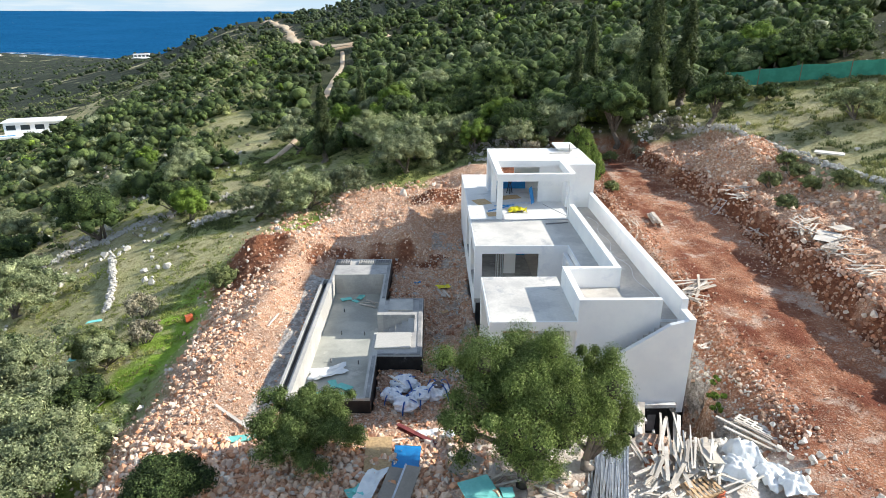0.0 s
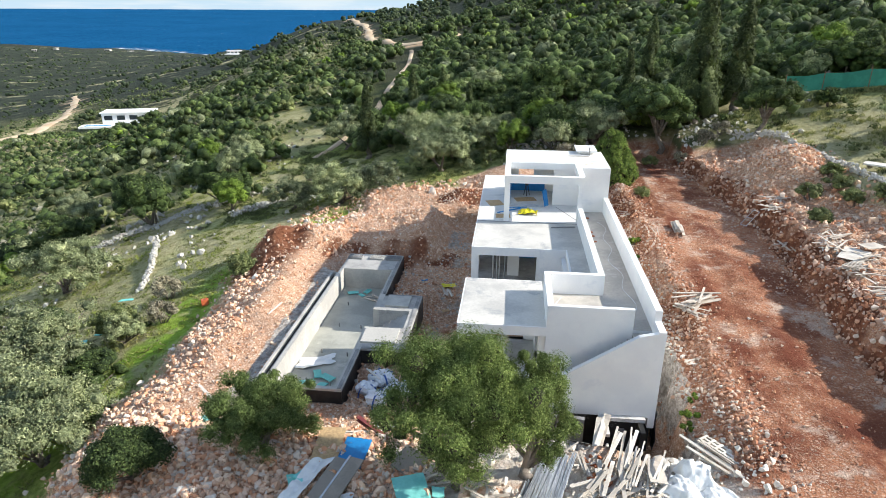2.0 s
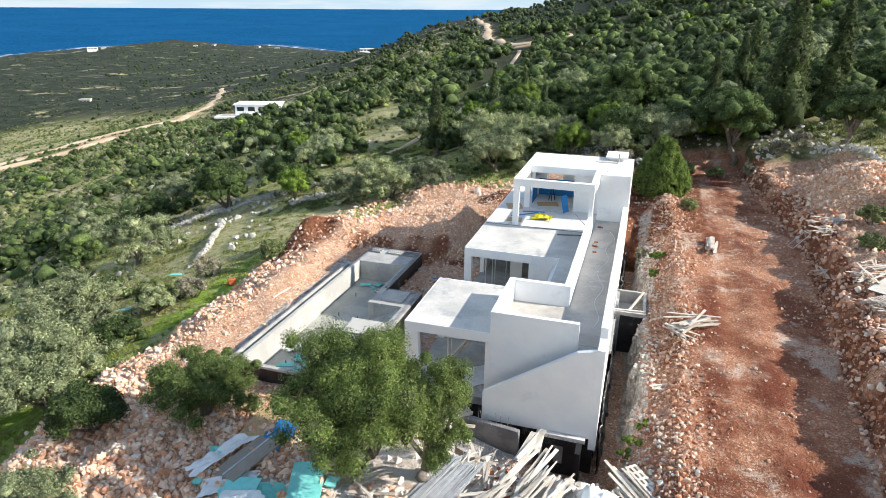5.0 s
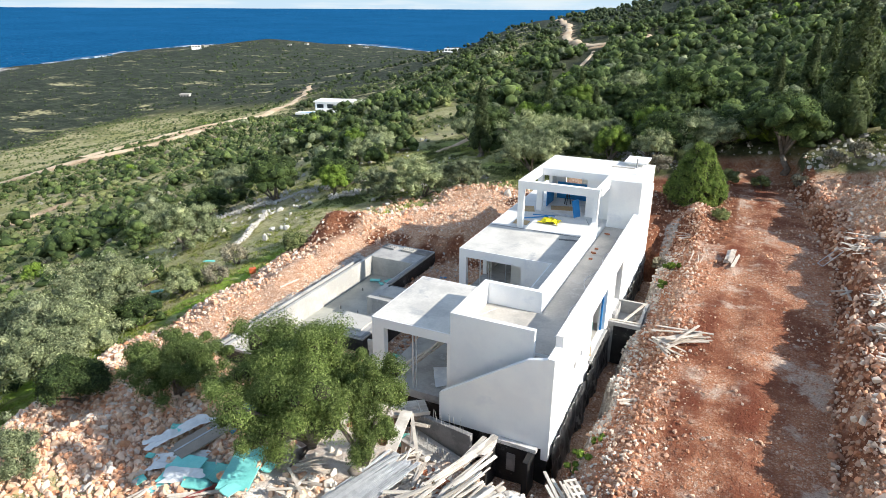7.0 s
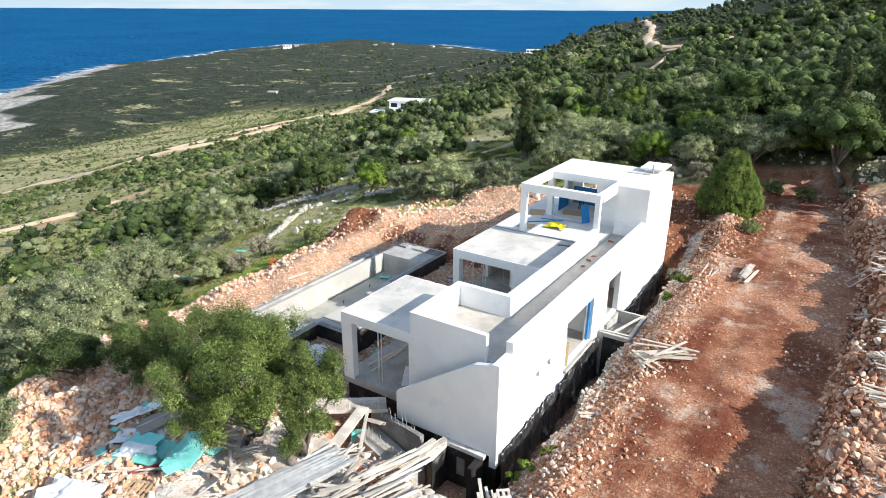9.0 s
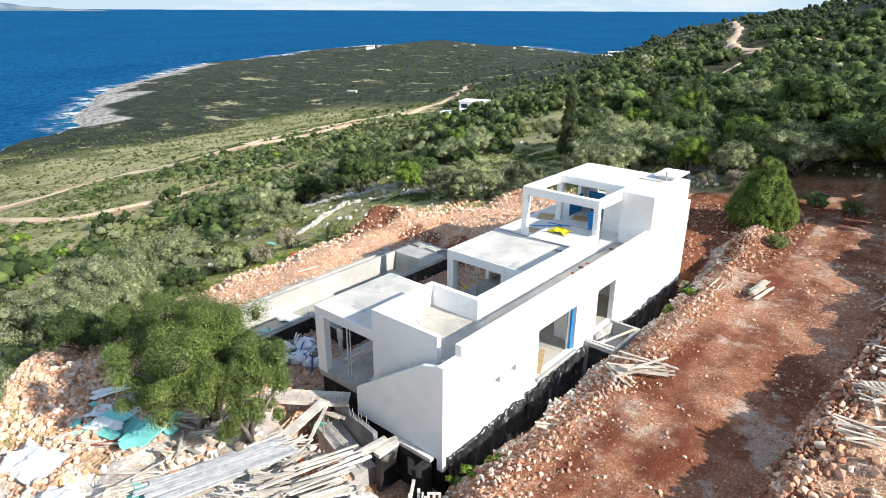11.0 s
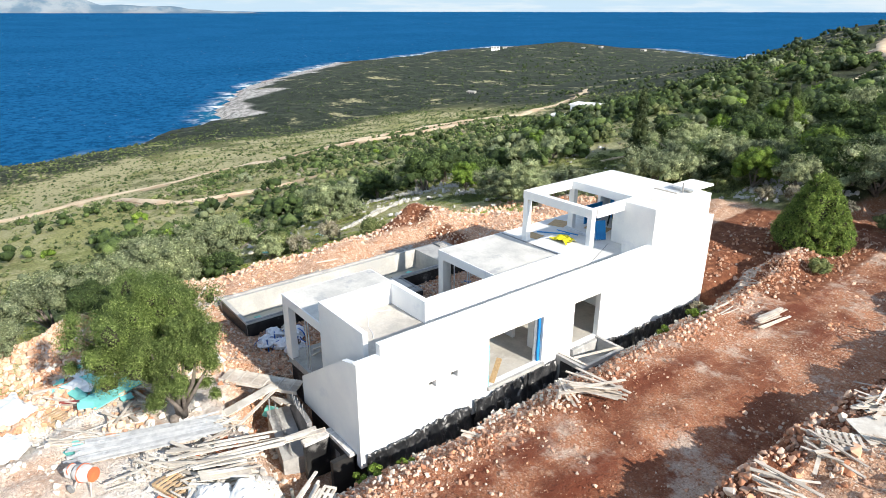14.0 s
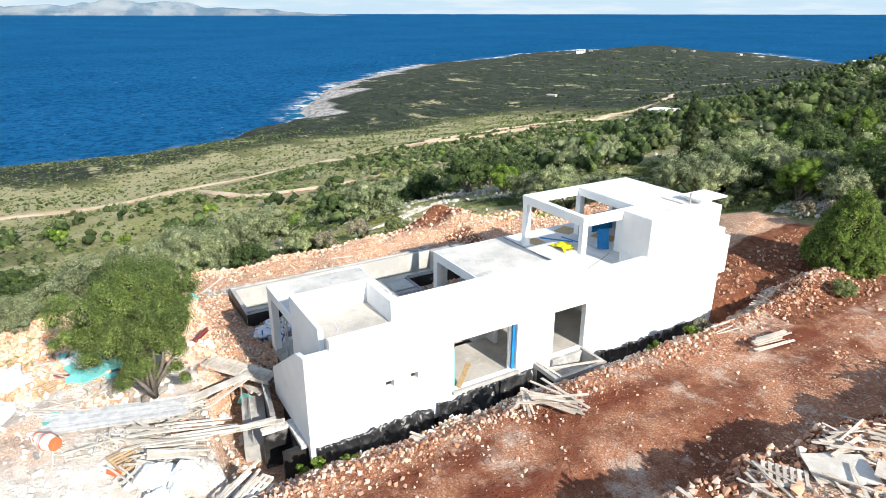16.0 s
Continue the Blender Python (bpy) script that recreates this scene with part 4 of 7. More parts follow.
# upper room and pergola
pieces("roof_slab", [(1.377, 8 - T, 18.3, 22.34, 5.33, ROOF), (6.2, 8 - T, 17.22, 18.3, 5.33, ROOF)], (), PLASTER, villa)
pieces("roof_screed", [(1.45, 7.95, 18.37, 22.27, ROOF, ROOF + 0.008), (6.27, 7.95, 17.3, 18.37, ROOF, ROOF + 0.008)], (), ROOFPALE, villa)
pieces("wall", [(6.2, 8 - T, 17.22, 17.42, TOP - 0.02, 5.33), (6.2, 6.4, 17.42, 18.5, TOP - 0.02, 5.33), (4.57, 6.4, 18.5, 18.72, TOP - 0.02, 5.33),
                    (1.377, 7.0, 22.1, 22.3, TOP - 0.02, 5.33), (1.377, 1.6, 21.2, 22.1, TOP - 0.02, 5.33)], [(2.3, 3.4, 22, 22.4, 3.6, 5.0)], PLASTER, villa)
for x0, x1, y0, y1 in ((1.40, 1.73, 14.68, 14.99), (5.83, 6.10, 14.68, 14.99), (1.38, 1.74, 18.5, 18.82)):
    part("column", bevelled(solid([(x0, x1, y0, y1, TOP - 0.01, 5.33)]), 0.01), PLASTER, villa)
part("pergola_beam", solid([(1.377, 6.12, 14.664, 15.0, 5.31, ROOF), (1.377, 1.74, 15.0, 18.3, 5.31, ROOF), (5.86, 6.2, 15.0, 18.3, 5.31, ROOF)]), PLASTER, villa)
chimney = part("chimney", solid([(6.45, 7.35, 21.45, 22.3, ROOF, 5.93)]), PLASTER, villa)
part("cap", bevelled(solid([(6.2, 7.6, 21.2, 23.2, 5.93, 6.03)])), PLASTER, chimney)
part("vent_pipe", tube([(7.05, 21.0, ROOF), (7.05, 21.0, 6.32)], 0.045, 10), CONCRETE, villa)
part("timber_batten", solid([(5.6, 7.0, 20.55, 20.63, ROOF + 0.008, ROOF + 0.06)]), TIMBER, villa)
part("timber_batten", moved(box(1.5, 0.05, 0.04), pose(7.1, 18.6, ROOF + 0.01, 0, 0, 40)), TIMBER, villa)
# blue frames and jambs
part("door_frame", solid([(7.78, 7.86, 9.36, 9.5, 0.05, 2.34)]), BLUEBOARD, villa, "blue insulated door jamb")
part("door_frame", solid([(7.90, 8.006, 6.262, 6.30, 0.05, 2.0)]), TURQ, villa)
part("jamb", solid([(7.70, 7.76, 9.2, 9.34, 0.05, 2.34)]), STEEL, villa)
part("steel_prop", tube([(1.62, 1.15, -0.25), (1.62, 1.15, 2.44)], 0.035, 8), STEEL, villa)
part("steel_prop", tube([(1.75, 1.2, -0.25), (1.75, 1.2, 2.44)], 0.03, 8), STEEL, villa)
part("steel_prop", tube([(0.95, 10.15, -0.25), (0.95, 10.15, 2.4)], 0.035, 8), STEEL, villa)
part("steel_prop", tube([(1.6, 12.5, -0.05), (1.6, 12.5, 2.4)], 0.03, 8), STEEL, villa)
part("steel_prop", tube([(1.15, 10.9, -0.05), (1.15, 10.9, 2.4)], 0.03, 8), STEEL, villa)
part("steel_prop", tube([(1.3, 10.9, -0.05), (1.3, 10.9, 2.4)], 0.03, 8), STEEL, villa)
part("partition", solid([(1.75, 2.45, 13.0, 13.12, -0.05, 2.3)]), PLASTER, villa)
window = part("window_frame", solid([(2.55, 3.4, 15.9, 15.96, 0.75, 2.1)], [(2.62, 2.95, 15, 17, 0.82, 2.03), (3.0, 3.33, 15, 17, 0.82, 2.03)]), OSB, villa, "raw timber window frame")
part("skirting_board", solid([(2.3, 3.6, 15.9, 15.97, 0.0, 0.7)]), BLUEBOARD, villa, "blue insulation board below the window")
part("sill", solid([(7.6, 8.12, 6.2, 9.6, -0.12, 0.045)]), CONCRETE, villa)


def wavy_sheet(y0, y1, z_top, z_low, seed, n=170, rows=12, x=8.03):
    """The loose membrane that hangs down the east foundation."""
    v, f = [], []
    for i in range(n):
        y = y0 + (y1 - y0) * i / (n - 1)
        top = z_top + 0.2 * float(vnoise(y, 0, 1.6, seed)) + 0.13 * abs(float(vnoise(y, 0, 0.5, seed + 1))) + 0.04 * float(vnoise(y, 0, 0.11, seed + 4))
        for j in range(rows):
            z = top + (z_low - top) * j / (rows - 1)
            fold = 0.13 * abs(float(vnoise(y + 0.25 * z, z * 0.35, 0.22, seed + 2))) + 0.10 * float(vnoise(y - 0.2 * z, z * 0.3, 0.7, seed + 3)) + 0.07
            v.append((x + max(0.012, fold) + 0.05 * j / rows, y, z))
    for i in range(n - 1):
        for j in range(rows - 1):
            a = i * rows + j
            f.append((a, a + 1, a + rows + 1, a + rows))
    me = mesh_np("membrane", v, f, MEMBRANE, True)
    ob = new("membrane", me)
    ob.modifiers.new("thickness", 'SOLIDIFY').thickness = 0.012
    return ob


for y0, y1, zt, seed in ((0.2, 5.2, -0.45, 61), (5.4, 10.4, -0.12, 64), (13.7, 18.6, -0.55, 67), (18.8, 22.25, -0.5, 71)):
    tagged(wavy_sheet(y0, y1, zt, -2.3, seed), "torn black waterproofing membrane hanging on the foundation wall", "membrane", "membranes along the trench")

well = thing("light_well", "concrete light well with black coated outer walls beside the villa", "light well")
pieces("wall", [(8.0, 9.6, 10.5, 10.66, -2.3, 0.08), (9.44, 9.6, 10.66, 13.45, -2.3, 0.08), (8.0, 9.44, 13.29, 13.45, -2.3, 0.08)], (), CONCRETE, well)
part("coating", solid([(8.3, 9.62, 10.48, 10.498, -2.3, -0.12), (9.602, 9.62, 10.498, 13.47, -2.3, -0.12)]), TAR, well, "black bitumen coating")
part("slab", solid([(8.0, 9.44, 10.66, 13.29, -0.75, -0.65)]), CONCRETE, well)
part("sill", solid([(8.0, 8.16, 11.5, 13.29, -0.65, 0.0)]), CONCRETE, well)

# ---- works at the foot of the stair wall ----
vault = thing("service_chamber", "raw concrete chamber with black coated walls and timber edges", "chamber")
part("side_wall", solid([(5.78, 6.0, -1.25, 0.0, -2.6, -0.62)]), TAR, vault)
part("side_wall", solid([(7.3, 7.5, -0.9, 0.0, -2.6, -0.62)]), TAR, vault)
part("patch", solid([(6.45, 6.8, -0.235, -0.222, -1.75, -0.95)]), CEMENT, vault, "bare grey patch in the coating")
part("back_wall", solid([(6.0, 7.3, -0.22, -0.04, -2.6, -0.66)]), TAR, vault, "black coated back wall")
part("edge_beam", bevelled(solid([(5.72, 7.6, -0.24, 0.0, -0.62, -0.46)]), 0.03), CAKED, vault, "cement-caked concrete rim")
part("edge_beam", bevelled(solid([(5.72, 6.04, -1.3, -0.24, -0.62, -0.48)]), 0.03), CAKED, vault)

wall_low = thing("retaining_wall", "raw concrete retaining wall with protruding reinforcement bars", "wall")
part("wall", moved(bevelled(solid([(-1.4, 1.4, -0.1, 0.1, -2.3, -0.32)]), 0.02), pose(3.72, -0.42, 0, 0, 0, -8)), CEMENT, wall_low)
part("footing", moved(extruded([(-1.5, -2.3), (1.5, -2.3), (1.5, -1.45), (-1.5, -1.05)], 'y', -0.45, 0.5), pose(3.9, -1.15, 0, 0, 0, -12)), CONCRETE, wall_low)
rng = random.Random(5)
for i in range(26):
    x = 2.5 + 0.11 * i
    part("rebar", tube([(x, -0.95 - 0.022 * i, -1.4), (x + rng.uniform(-.04, .04), -0.95 - 0.022 * i, -0.55 - 0.02 * i + rng.uniform(-.1, .1))], 0.011, 5), CONCRETE, wall_low)
for i in range(12):
    x = 2.6 + 0.2 * i
    part("rebar", tube([(x, -0.42 - 0.02 * i, -0.4), (x + rng.uniform(-.1, .1), -0.45 - 0.02 * i, 0.05 + rng.uniform(-.15, .3))], 0.010, 5), CONCRETE, wall_low)
for j in range(3):
    part("rebar", tube([(2.4, -0.97, -1.15 + 0.2 * j), (5.3, -1.52, -1.25 + 0.2 * j)], 0.011, 5), CONCRETE, wall_low)

# ---- the pool ----
PZ = -0.8
pool = thing("swimming_pool", "unfinished raw concrete swimming pool with raised steps and overflow channel", "pool")
part("shell", solid([(-9.13, -5.39, 0.93, 17.3, -2.9, PZ)], [(-8.92, -5.72, 1.15, 14.65, -2.17, 1), (-6.0, -5.0, 6.9, 8.95, -2.17, 1)]), POOLWALL, pool)
part("basin_floor", solid([(-8.92, -5.72, 1.15, 14.65, -2.17, -2.16)]), POOLFLOOR, pool, "damp greenish cement basin floor")
part("deck", solid([(-9.05, -5.47, 14.72, 17.22, PZ, PZ + 0.012)]), CONCRETE, pool)
part("step_block", solid([(-5.39, -3.17, 4.55, 11.05, -2.9, PZ)], [(-5.4, -3.62, 6.9, 8.95, -2.6, 1)]), CONCRETE, pool)
part("raised_pad", bevelled(solid([(-5.12, -3.75, 9.35, 10.72, PZ, PZ + 0.10)]), 0.02), POOLWALL, pool, "smooth raised cement pad")
part("raised_pad", bevelled(solid([(-5.55, -3.75, 5.15, 6.72, PZ, PZ + 0.10)]), 0.02), POOLWALL, pool)
for i in range(6):
    part("step", solid([(-3.62 - 0.36 * (i + 1), -3.62 - 0.36 * i, 6.9, 8.95, -2.2, -1.02 - 0.19 * i)]), POOLWALL, pool)
for b in ((-5.36, -5.16, 10.80, 10.98), (-3.42, -3.24, 4.6, 10.98), (-5.36, -3.42, 4.6, 4.75), (-5.36, -3.42, 10.82, 10.98), (-5.60, -5.44, 0.98, 4.5), (-5.60, -5.44, 11.1, 17.2)):
    part("rim_strip", solid([(*b, PZ, PZ + 0.035)]), CEMENT, pool)
for b in ((-5.388, -5.37, 0.95, 4.53, -2.6, -0.9), (-5.388, -3.15, 4.53, 4.548, -2.6, -0.88), (-3.168, -3.15, 4.55, 11.07, -2.6, -0.88), (-5.39, -3.17, 11.052, 11.07, -2.6, -0.9),
          (-5.388, -5.37, 11.07, 17.3, -2.6, -0.9), (-9.13, -5.39, 0.91, 0.928, -2.6, -0.92)):
    part("coating", solid([b]), TAR, pool, "black bitumen coating")
gutter = part("overflow_channel", solid([(-9.62, -9.132, 0.93, 14.07, -2.4, -0.86)], [(-9.5, -9.22, 1.0, 14.0, -1.15, 0)]), CONCRETE, pool)
# Near-black strip along the bottom of the channel.
part("lining", solid([(-9.5, -9.22, 1.0, 14.0, -1.15, -1.14)]), TAR, gutter)
for x, y in ((-7.9, 3.4), (-6.6, 3.1), (-7.95, 6.2), (-6.5, 6.0), (-7.8, 9.2), (-6.5, 9.1), (-8.0, 12.0), (-6.4, 2.0)):
    part("floor_nozzle", tube([(x, y, -2.16), (x, y, -1.93)], 0.035, 8), CEMENT, pool)

# ---- vegetation ----


def ico(level):
    bm = bmesh.new()
    bmesh.ops.create_icosphere(bm, subdivisions=level, radius=1.0)
    v = np.array([p.co[:] for p in bm.verts])
    f = np.array([[q.index for q in p.verts] for p in bm.faces])
    bm.free()
    return v, f


ICO1 = ico(1)
OCTA = (np.array([(1, 0, 0), (-1, 0, 0), (0, 1, 0), (0, -1, 0), (0, 0, 1), (0, 0, -1)], float), np.array([(0, 2, 4), (2, 1, 4), (1, 3, 4), (3, 0, 4), (2, 0, 5), (1, 2, 5), (3, 1, 5), (0, 3, 5)]))


def cores(rs, c, r, flat, base=ICO1, rough=0.28):
    """Uneven solid hearts of leaf clumps: centres c (n, 3), radii r (n)."""
    v0, f0 = base
    n, k = len(c), len(v0)
    v = v0[None] * (1 + rough * rs.uniform(-1, 1, (n, k, 1))) * r[:, None, None]
    v[:, :, 2] *= flat
    v = v + c[:, None, :]
    f = f0[None] + (np.arange(n) * k)[:, None, None]
    return v.reshape(-1, 3), f.reshape(-1, 3)


def leaves(rs, c, r, flat, per, size, slim=0.42, lo=0.52, hi=1.14, single=False):
    """Small leaf blades round clump centres, of two triangles or one."""
    n = len(c) * per
    d = rs.normal(size=(n, 3))
    d /= np.linalg.norm(d, axis=1)[:, None]
    d[:, 2] = np.where(d[:, 2] < -0.35, -d[:, 2], d[:, 2])
    rr = np.repeat(r, per) * rs.uniform(lo, hi, n)
    p = d * rr[:, None]
    p[:, 2] *= flat
    p += np.repeat(c, per, 0)
    nor = d + rs.normal(scale=0.32, size=(n, 3))
    tan = np.cross(nor, rs.normal(size=(n, 3)))
    tan /= np.linalg.norm(tan, axis=1)[:, None] + 1e-9
    bit = np.cross(nor, tan)
    bit /= np.linalg.norm(bit, axis=1)[:, None] + 1e-9
    s = size * rs.uniform(0.6, 1.4, n)[:, None]
    v = np.stack([p - tan * s, p - bit * s * slim + nor * s * 0.08, p + tan * s, p + bit * s * slim - nor * s * 0.08], 1).reshape(-1, 3)
    if single:
        v = np.stack([p - tan * s, p + tan * s * 0.7 - bit * s * slim, p + tan * s * 0.7 + bit * s * slim], 1).reshape(-1, 3)
        return v, np.arange(3 * n).reshape(-1, 3)
    i = np.arange(n)[:, None] * 4
    return v, np.concatenate([i + np.array([[0, 1, 2]]), i + np.array([[0, 2, 3]])])


def stack_up(*pairs):
    v, f, off = [], [], 0
    for a, b in pairs:
        v.append(a), f.append(b + off)
        off += len(a)
    return np.concatenate(v), np.concatenate(f)


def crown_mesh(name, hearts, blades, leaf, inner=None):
    """Leaves round dense inner clumps, in one mesh; clumps without inner are painted shade."""
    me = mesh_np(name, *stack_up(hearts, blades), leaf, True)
    me.materials.append(inner or TWIG_SHADE)
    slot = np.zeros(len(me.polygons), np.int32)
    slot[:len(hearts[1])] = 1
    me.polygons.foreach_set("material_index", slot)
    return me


def tree(name, label, category, leaf, height_m, radius, bole, clumps, per, size, seed, flat=0.8, cone=False, bare=0.0, group="", core=0.62, limbs=5, single=False, lobes=0, within=None):
    """A tree that stands at the origin: trunk with limbs, and a crown of leaf clumps."""
    rs = np.random.RandomState(seed)
    ob = thing(name, label, category, group)
    mid = np.array([0, 0, bole + (height_m - bole) * 0.5])
    half = np.array([radius, radius, (height_m - bole) * 0.5])
    if cone:
        t = np.sort(rs.uniform(0, 1, clumps))
        a = rs.uniform(0, 2 * np.pi, clumps)
        w = radius * (1 - t) ** 0.8 * 0.72
        c = np.stack([w * np.cos(a), w * np.sin(a), bole + (height_m - bole) * (0.08 + 0.86 * t)], 1)
        r = radius * (0.22 + 0.40 * (1 - t)) * rs.uniform(0.8, 1.15, clumps)
        if lobes:
            # a shell of short upright sprays round a dense heart
            t = 1 - np.sqrt(rs.uniform(0, 1, clumps))
            heart = np.arange(clumps) % 6 == 0
            w = radius * (1 - t) ** 0.75 * np.minimum(1.0, 0.72 + 2.2 * t) * rs.uniform(0.84, 0.98, clumps) * np.where(heart, 0.5, 1.0)
            c = np.stack([w * np.cos(a), w * np.sin(a), bole + (height_m - bole) * (0.05 + 0.92 * t)], 1)
            r = radius * np.where(heart, 0.05 + 0.42 * (1 - t), rs.uniform(0.065, 0.13, clumps))
    else:
        d = rs.normal(size=(clumps, 3))
        d /= np.linalg.norm(d, axis=1)[:, None]
        d[:, 2] = np.where(d[:, 2] < -0.45, -d[:, 2], d[:, 2])
        r = radius * rs.uniform(0.20, 0.44, clumps) * min(1.0, (34.0 / clumps) ** 0.4)
        c = mid + d * half * rs.uniform(0.42, 1.0, (clumps, 1)) * (1 - 0.35 * r / radius)[:, None]
        if lobes:
            # the crown parts into boughs with gaps between them
            k = np.arange(lobes)
            uz = 0.95 - 1.6 * (k + 0.5) / lobes
            ua = 2.4 * k + rs.normal(0, 0.3, lobes)
            u = np.stack([np.sqrt(1 - uz ** 2) * np.cos(ua), np.sqrt(1 - uz ** 2) * np.sin(ua), uz], 1)
            bough = mid + u * half * rs.uniform(0.56, 0.78, (lobes, 1))
            fill = np.arange(clumps) % 5 < 2
            inner = mid + (c - mid) * 0.72
            c = np.where(fill[:, None], inner, bough[np.arange(clumps) % lobes] + rs.normal(size=(clumps, 3)) * half * 0.19)
            c[:, 2] = np.clip(c[:, 2], bole + 0.1 * r, None)
            r = radius * rs.uniform(0.10, 0.235, clumps)
        lean = rs.normal(scale=0.10 * radius, size=2)
        c[:, :2] += lean * ((c[:, 2:3] - bole) / (height_m - bole))
    blades = leaves(rs, c, r, flat, per, size, 0.55, max(0.4, core - 0.04), 1.22, single)
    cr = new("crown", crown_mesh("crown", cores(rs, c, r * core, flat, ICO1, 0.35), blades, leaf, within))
    cr.parent = ob
    bend = [Vector((0.12 * radius * math.sin(1.3 * i + seed), 0.12 * radius * math.cos(1.1 * i + seed), bole * 1.15 * i / 4)) for i in range(5)]
    bend[0] = Vector((0, 0, -0.4))
    w = 0.035 * height_m + 0.04
    bms = [tube(bend, [w * 1.5, w * 1.05, w * 0.9, w * 0.82, w * 0.7], 8)]
    for i in range(min(limbs, clumps)):
        e = Vector(c[(i * 3) % clumps])
        m = bend[-1].lerp(e, 0.5) + Vector((rs.uniform(-.2, .2), rs.uniform(-.2, .2), rs.uniform(-.1, .25))) * radius * 0.3
        bms.append(tube([bend[3 if i % 2 else 4], m, e], [w * 0.6, w * 0.4, w * 0.15], 6))
    part("trunk", joined(*bms), BARK, ob, smooth=True)
    return ob


def stand(x, y, turn=0.0, size=1.0, dz=0.0):
    return pose(x, y, gz(x, y) + dz, 0, 0, turn) @ Matrix.Diagonal((size, size, size, 1))


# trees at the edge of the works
ob = tree("olive_tree", "large bushy olive tree standing among stones and debris", "tree", LEAF_NEAR, 5.4, 2.75, 0.9, 176, 1150, 0.035, 3, 1.25, limbs=16, core=0.4, lobes=13, single=True, within=TWIG_SHADE)
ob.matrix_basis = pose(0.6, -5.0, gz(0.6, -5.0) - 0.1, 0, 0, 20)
ob = tree("olive_tree", "lower olive tree with loose branches growing beside a larger one", "tree", LEAF_NEAR, 4.4, 1.8, 0.3, 76, 1050, 0.035, 8, 1.4, limbs=10, core=0.3, lobes=7, single=True, within=TWIG_SHADE)
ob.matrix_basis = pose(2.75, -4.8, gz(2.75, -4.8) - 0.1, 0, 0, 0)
ob = tree("olive_tree", "round dark olive tree at the edge of the rubble", "tree", LEAF_NEAR, 2.95, 2.1, 0.1, 100, 1000, 0.037, 12, 1.05, limbs=10, core=0.35, lobes=9, single=True, within=TWIG_SHADE)
ob.matrix_basis = pose(-7.1, -3.4, gz(-7.1, -3.4) - 0.2)
ob = tree("mastic_bush", "dense round bright green bush on the rubble slope", "bush", LEAF_GREEN, 2.7, 1.5, 0.3, 44, 800, 0.055, 14, 0.9, core=0.6, single=True)
ob.matrix_basis = pose(-11.85, -4.95, gz(-11.85, -4.95) - 0.35)
ob = tree("juniper", "dense conical green juniper behind the villa", "tree", LEAF_JUNIPER, 5.0, 2.5, 0.0, 520, 200, 0.06, 15, 1.5, cone=True, core=0.6, single=True, lobes=1)
ob.matrix_basis = pose(10.2, 31.2, gz(10.2, 31.2) - 0.2)

protos = {}


def proto(key):
    spec = {
        "olive": ("olive_tree", "grey-green olive tree with a broad loose crown", "tree", LEAF_OLIVE, 5.2, 3.2, 0.7, 62, 95, 0.12, 21, 0.85),
        "dome": ("olive_tree", "broad grey-green olive tree with a crown down to the grass", "tree", LEAF_OLIVE, 4.6, 3.7, 0.25, 120, 170, 0.078, 31, 0.85),
        "dome2": ("olive_tree", "low spreading grey-green olive tree on the slope", "tree", LEAF_OLIVE, 3.9, 3.3, 0.15, 110, 170, 0.078, 32, 0.85),
        "carob": ("carob_tree", "tall dark green carob tree with several bare stems", "tree", LEAF_GREEN, 6.6, 3.5, 1.9, 110, 75, 0.11, 33, 0.8),
        "olive2": ("olive_tree", "grey-green olive tree with an uneven crown", "tree", LEAF_OLIVE, 4.6, 2.8, 0.6, 56, 95, 0.12, 22, 0.85),
        "mastic": ("mastic_tree", "dense dark green mastic tree on the hillside", "tree", LEAF_GREEN, 4.4, 2.6, 0.2, 70, 70, 0.11, 23, 0.85),
        "mastic2": ("mastic_tree", "broad green mastic tree on the hillside", "tree", LEAF_GREEN, 3.6, 2.7, 0.1, 70, 70, 0.11, 24, 0.8),
        "fresh": ("oak_tree", "fresh bright green tree standing out of the woods", "tree", LEAF_BRIGHT, 4.4, 2.3, 0.4, 60, 70, 0.11, 25, 0.9),
        "scrub": ("scrub_bush", "low grey-green scrub bush among stones", "bush", LEAF_SCRUB, 1.9, 1.4, 0.0, 22, 70, 0.09, 26, 0.8),
        "weed": ("weed", "small fresh green weeds growing out of rubble", "plant", LEAF_BRIGHT, 0.45, 0.40, 0.0, 8, 90, 0.045, 30, 0.8),
        "dry": ("dry_bush", "bare grey-brown twiggy bush", "bush", LEAF_DRY, 1.7, 1.2, 0.0, 12, 150, 0.10, 27, 0.9),
        "cypress": ("cypress", "tall dark cypress with a ragged outline", "tree", LEAF_DARK, 12.5, 1.9, 0.8, 90, 80, 0.17, 28, 1.5),
        "cypress2": ("cypress", "slim dark cypress in the woods", "tree", LEAF_DARK, 9.0, 1.1, 0.6, 56, 80, 0.15, 29, 1.6),
    }[key]
    return tree(*spec, cone=key.startswith("cypress"), group="woods on the hillside" if key not in ("olive", "olive2", "dome", "dome2") else "olive grove", limbs=9 if key == "carob" else 5, core=0.3 if key == "dry" else 0.54 if key.startswith("dome") else 0.68 if "olive" in spec[0] else 0.78, single=True, lobes=11 if key.startswith("dome") else 0, within=TWIG_SHADE if key == "dry" else spec[3])


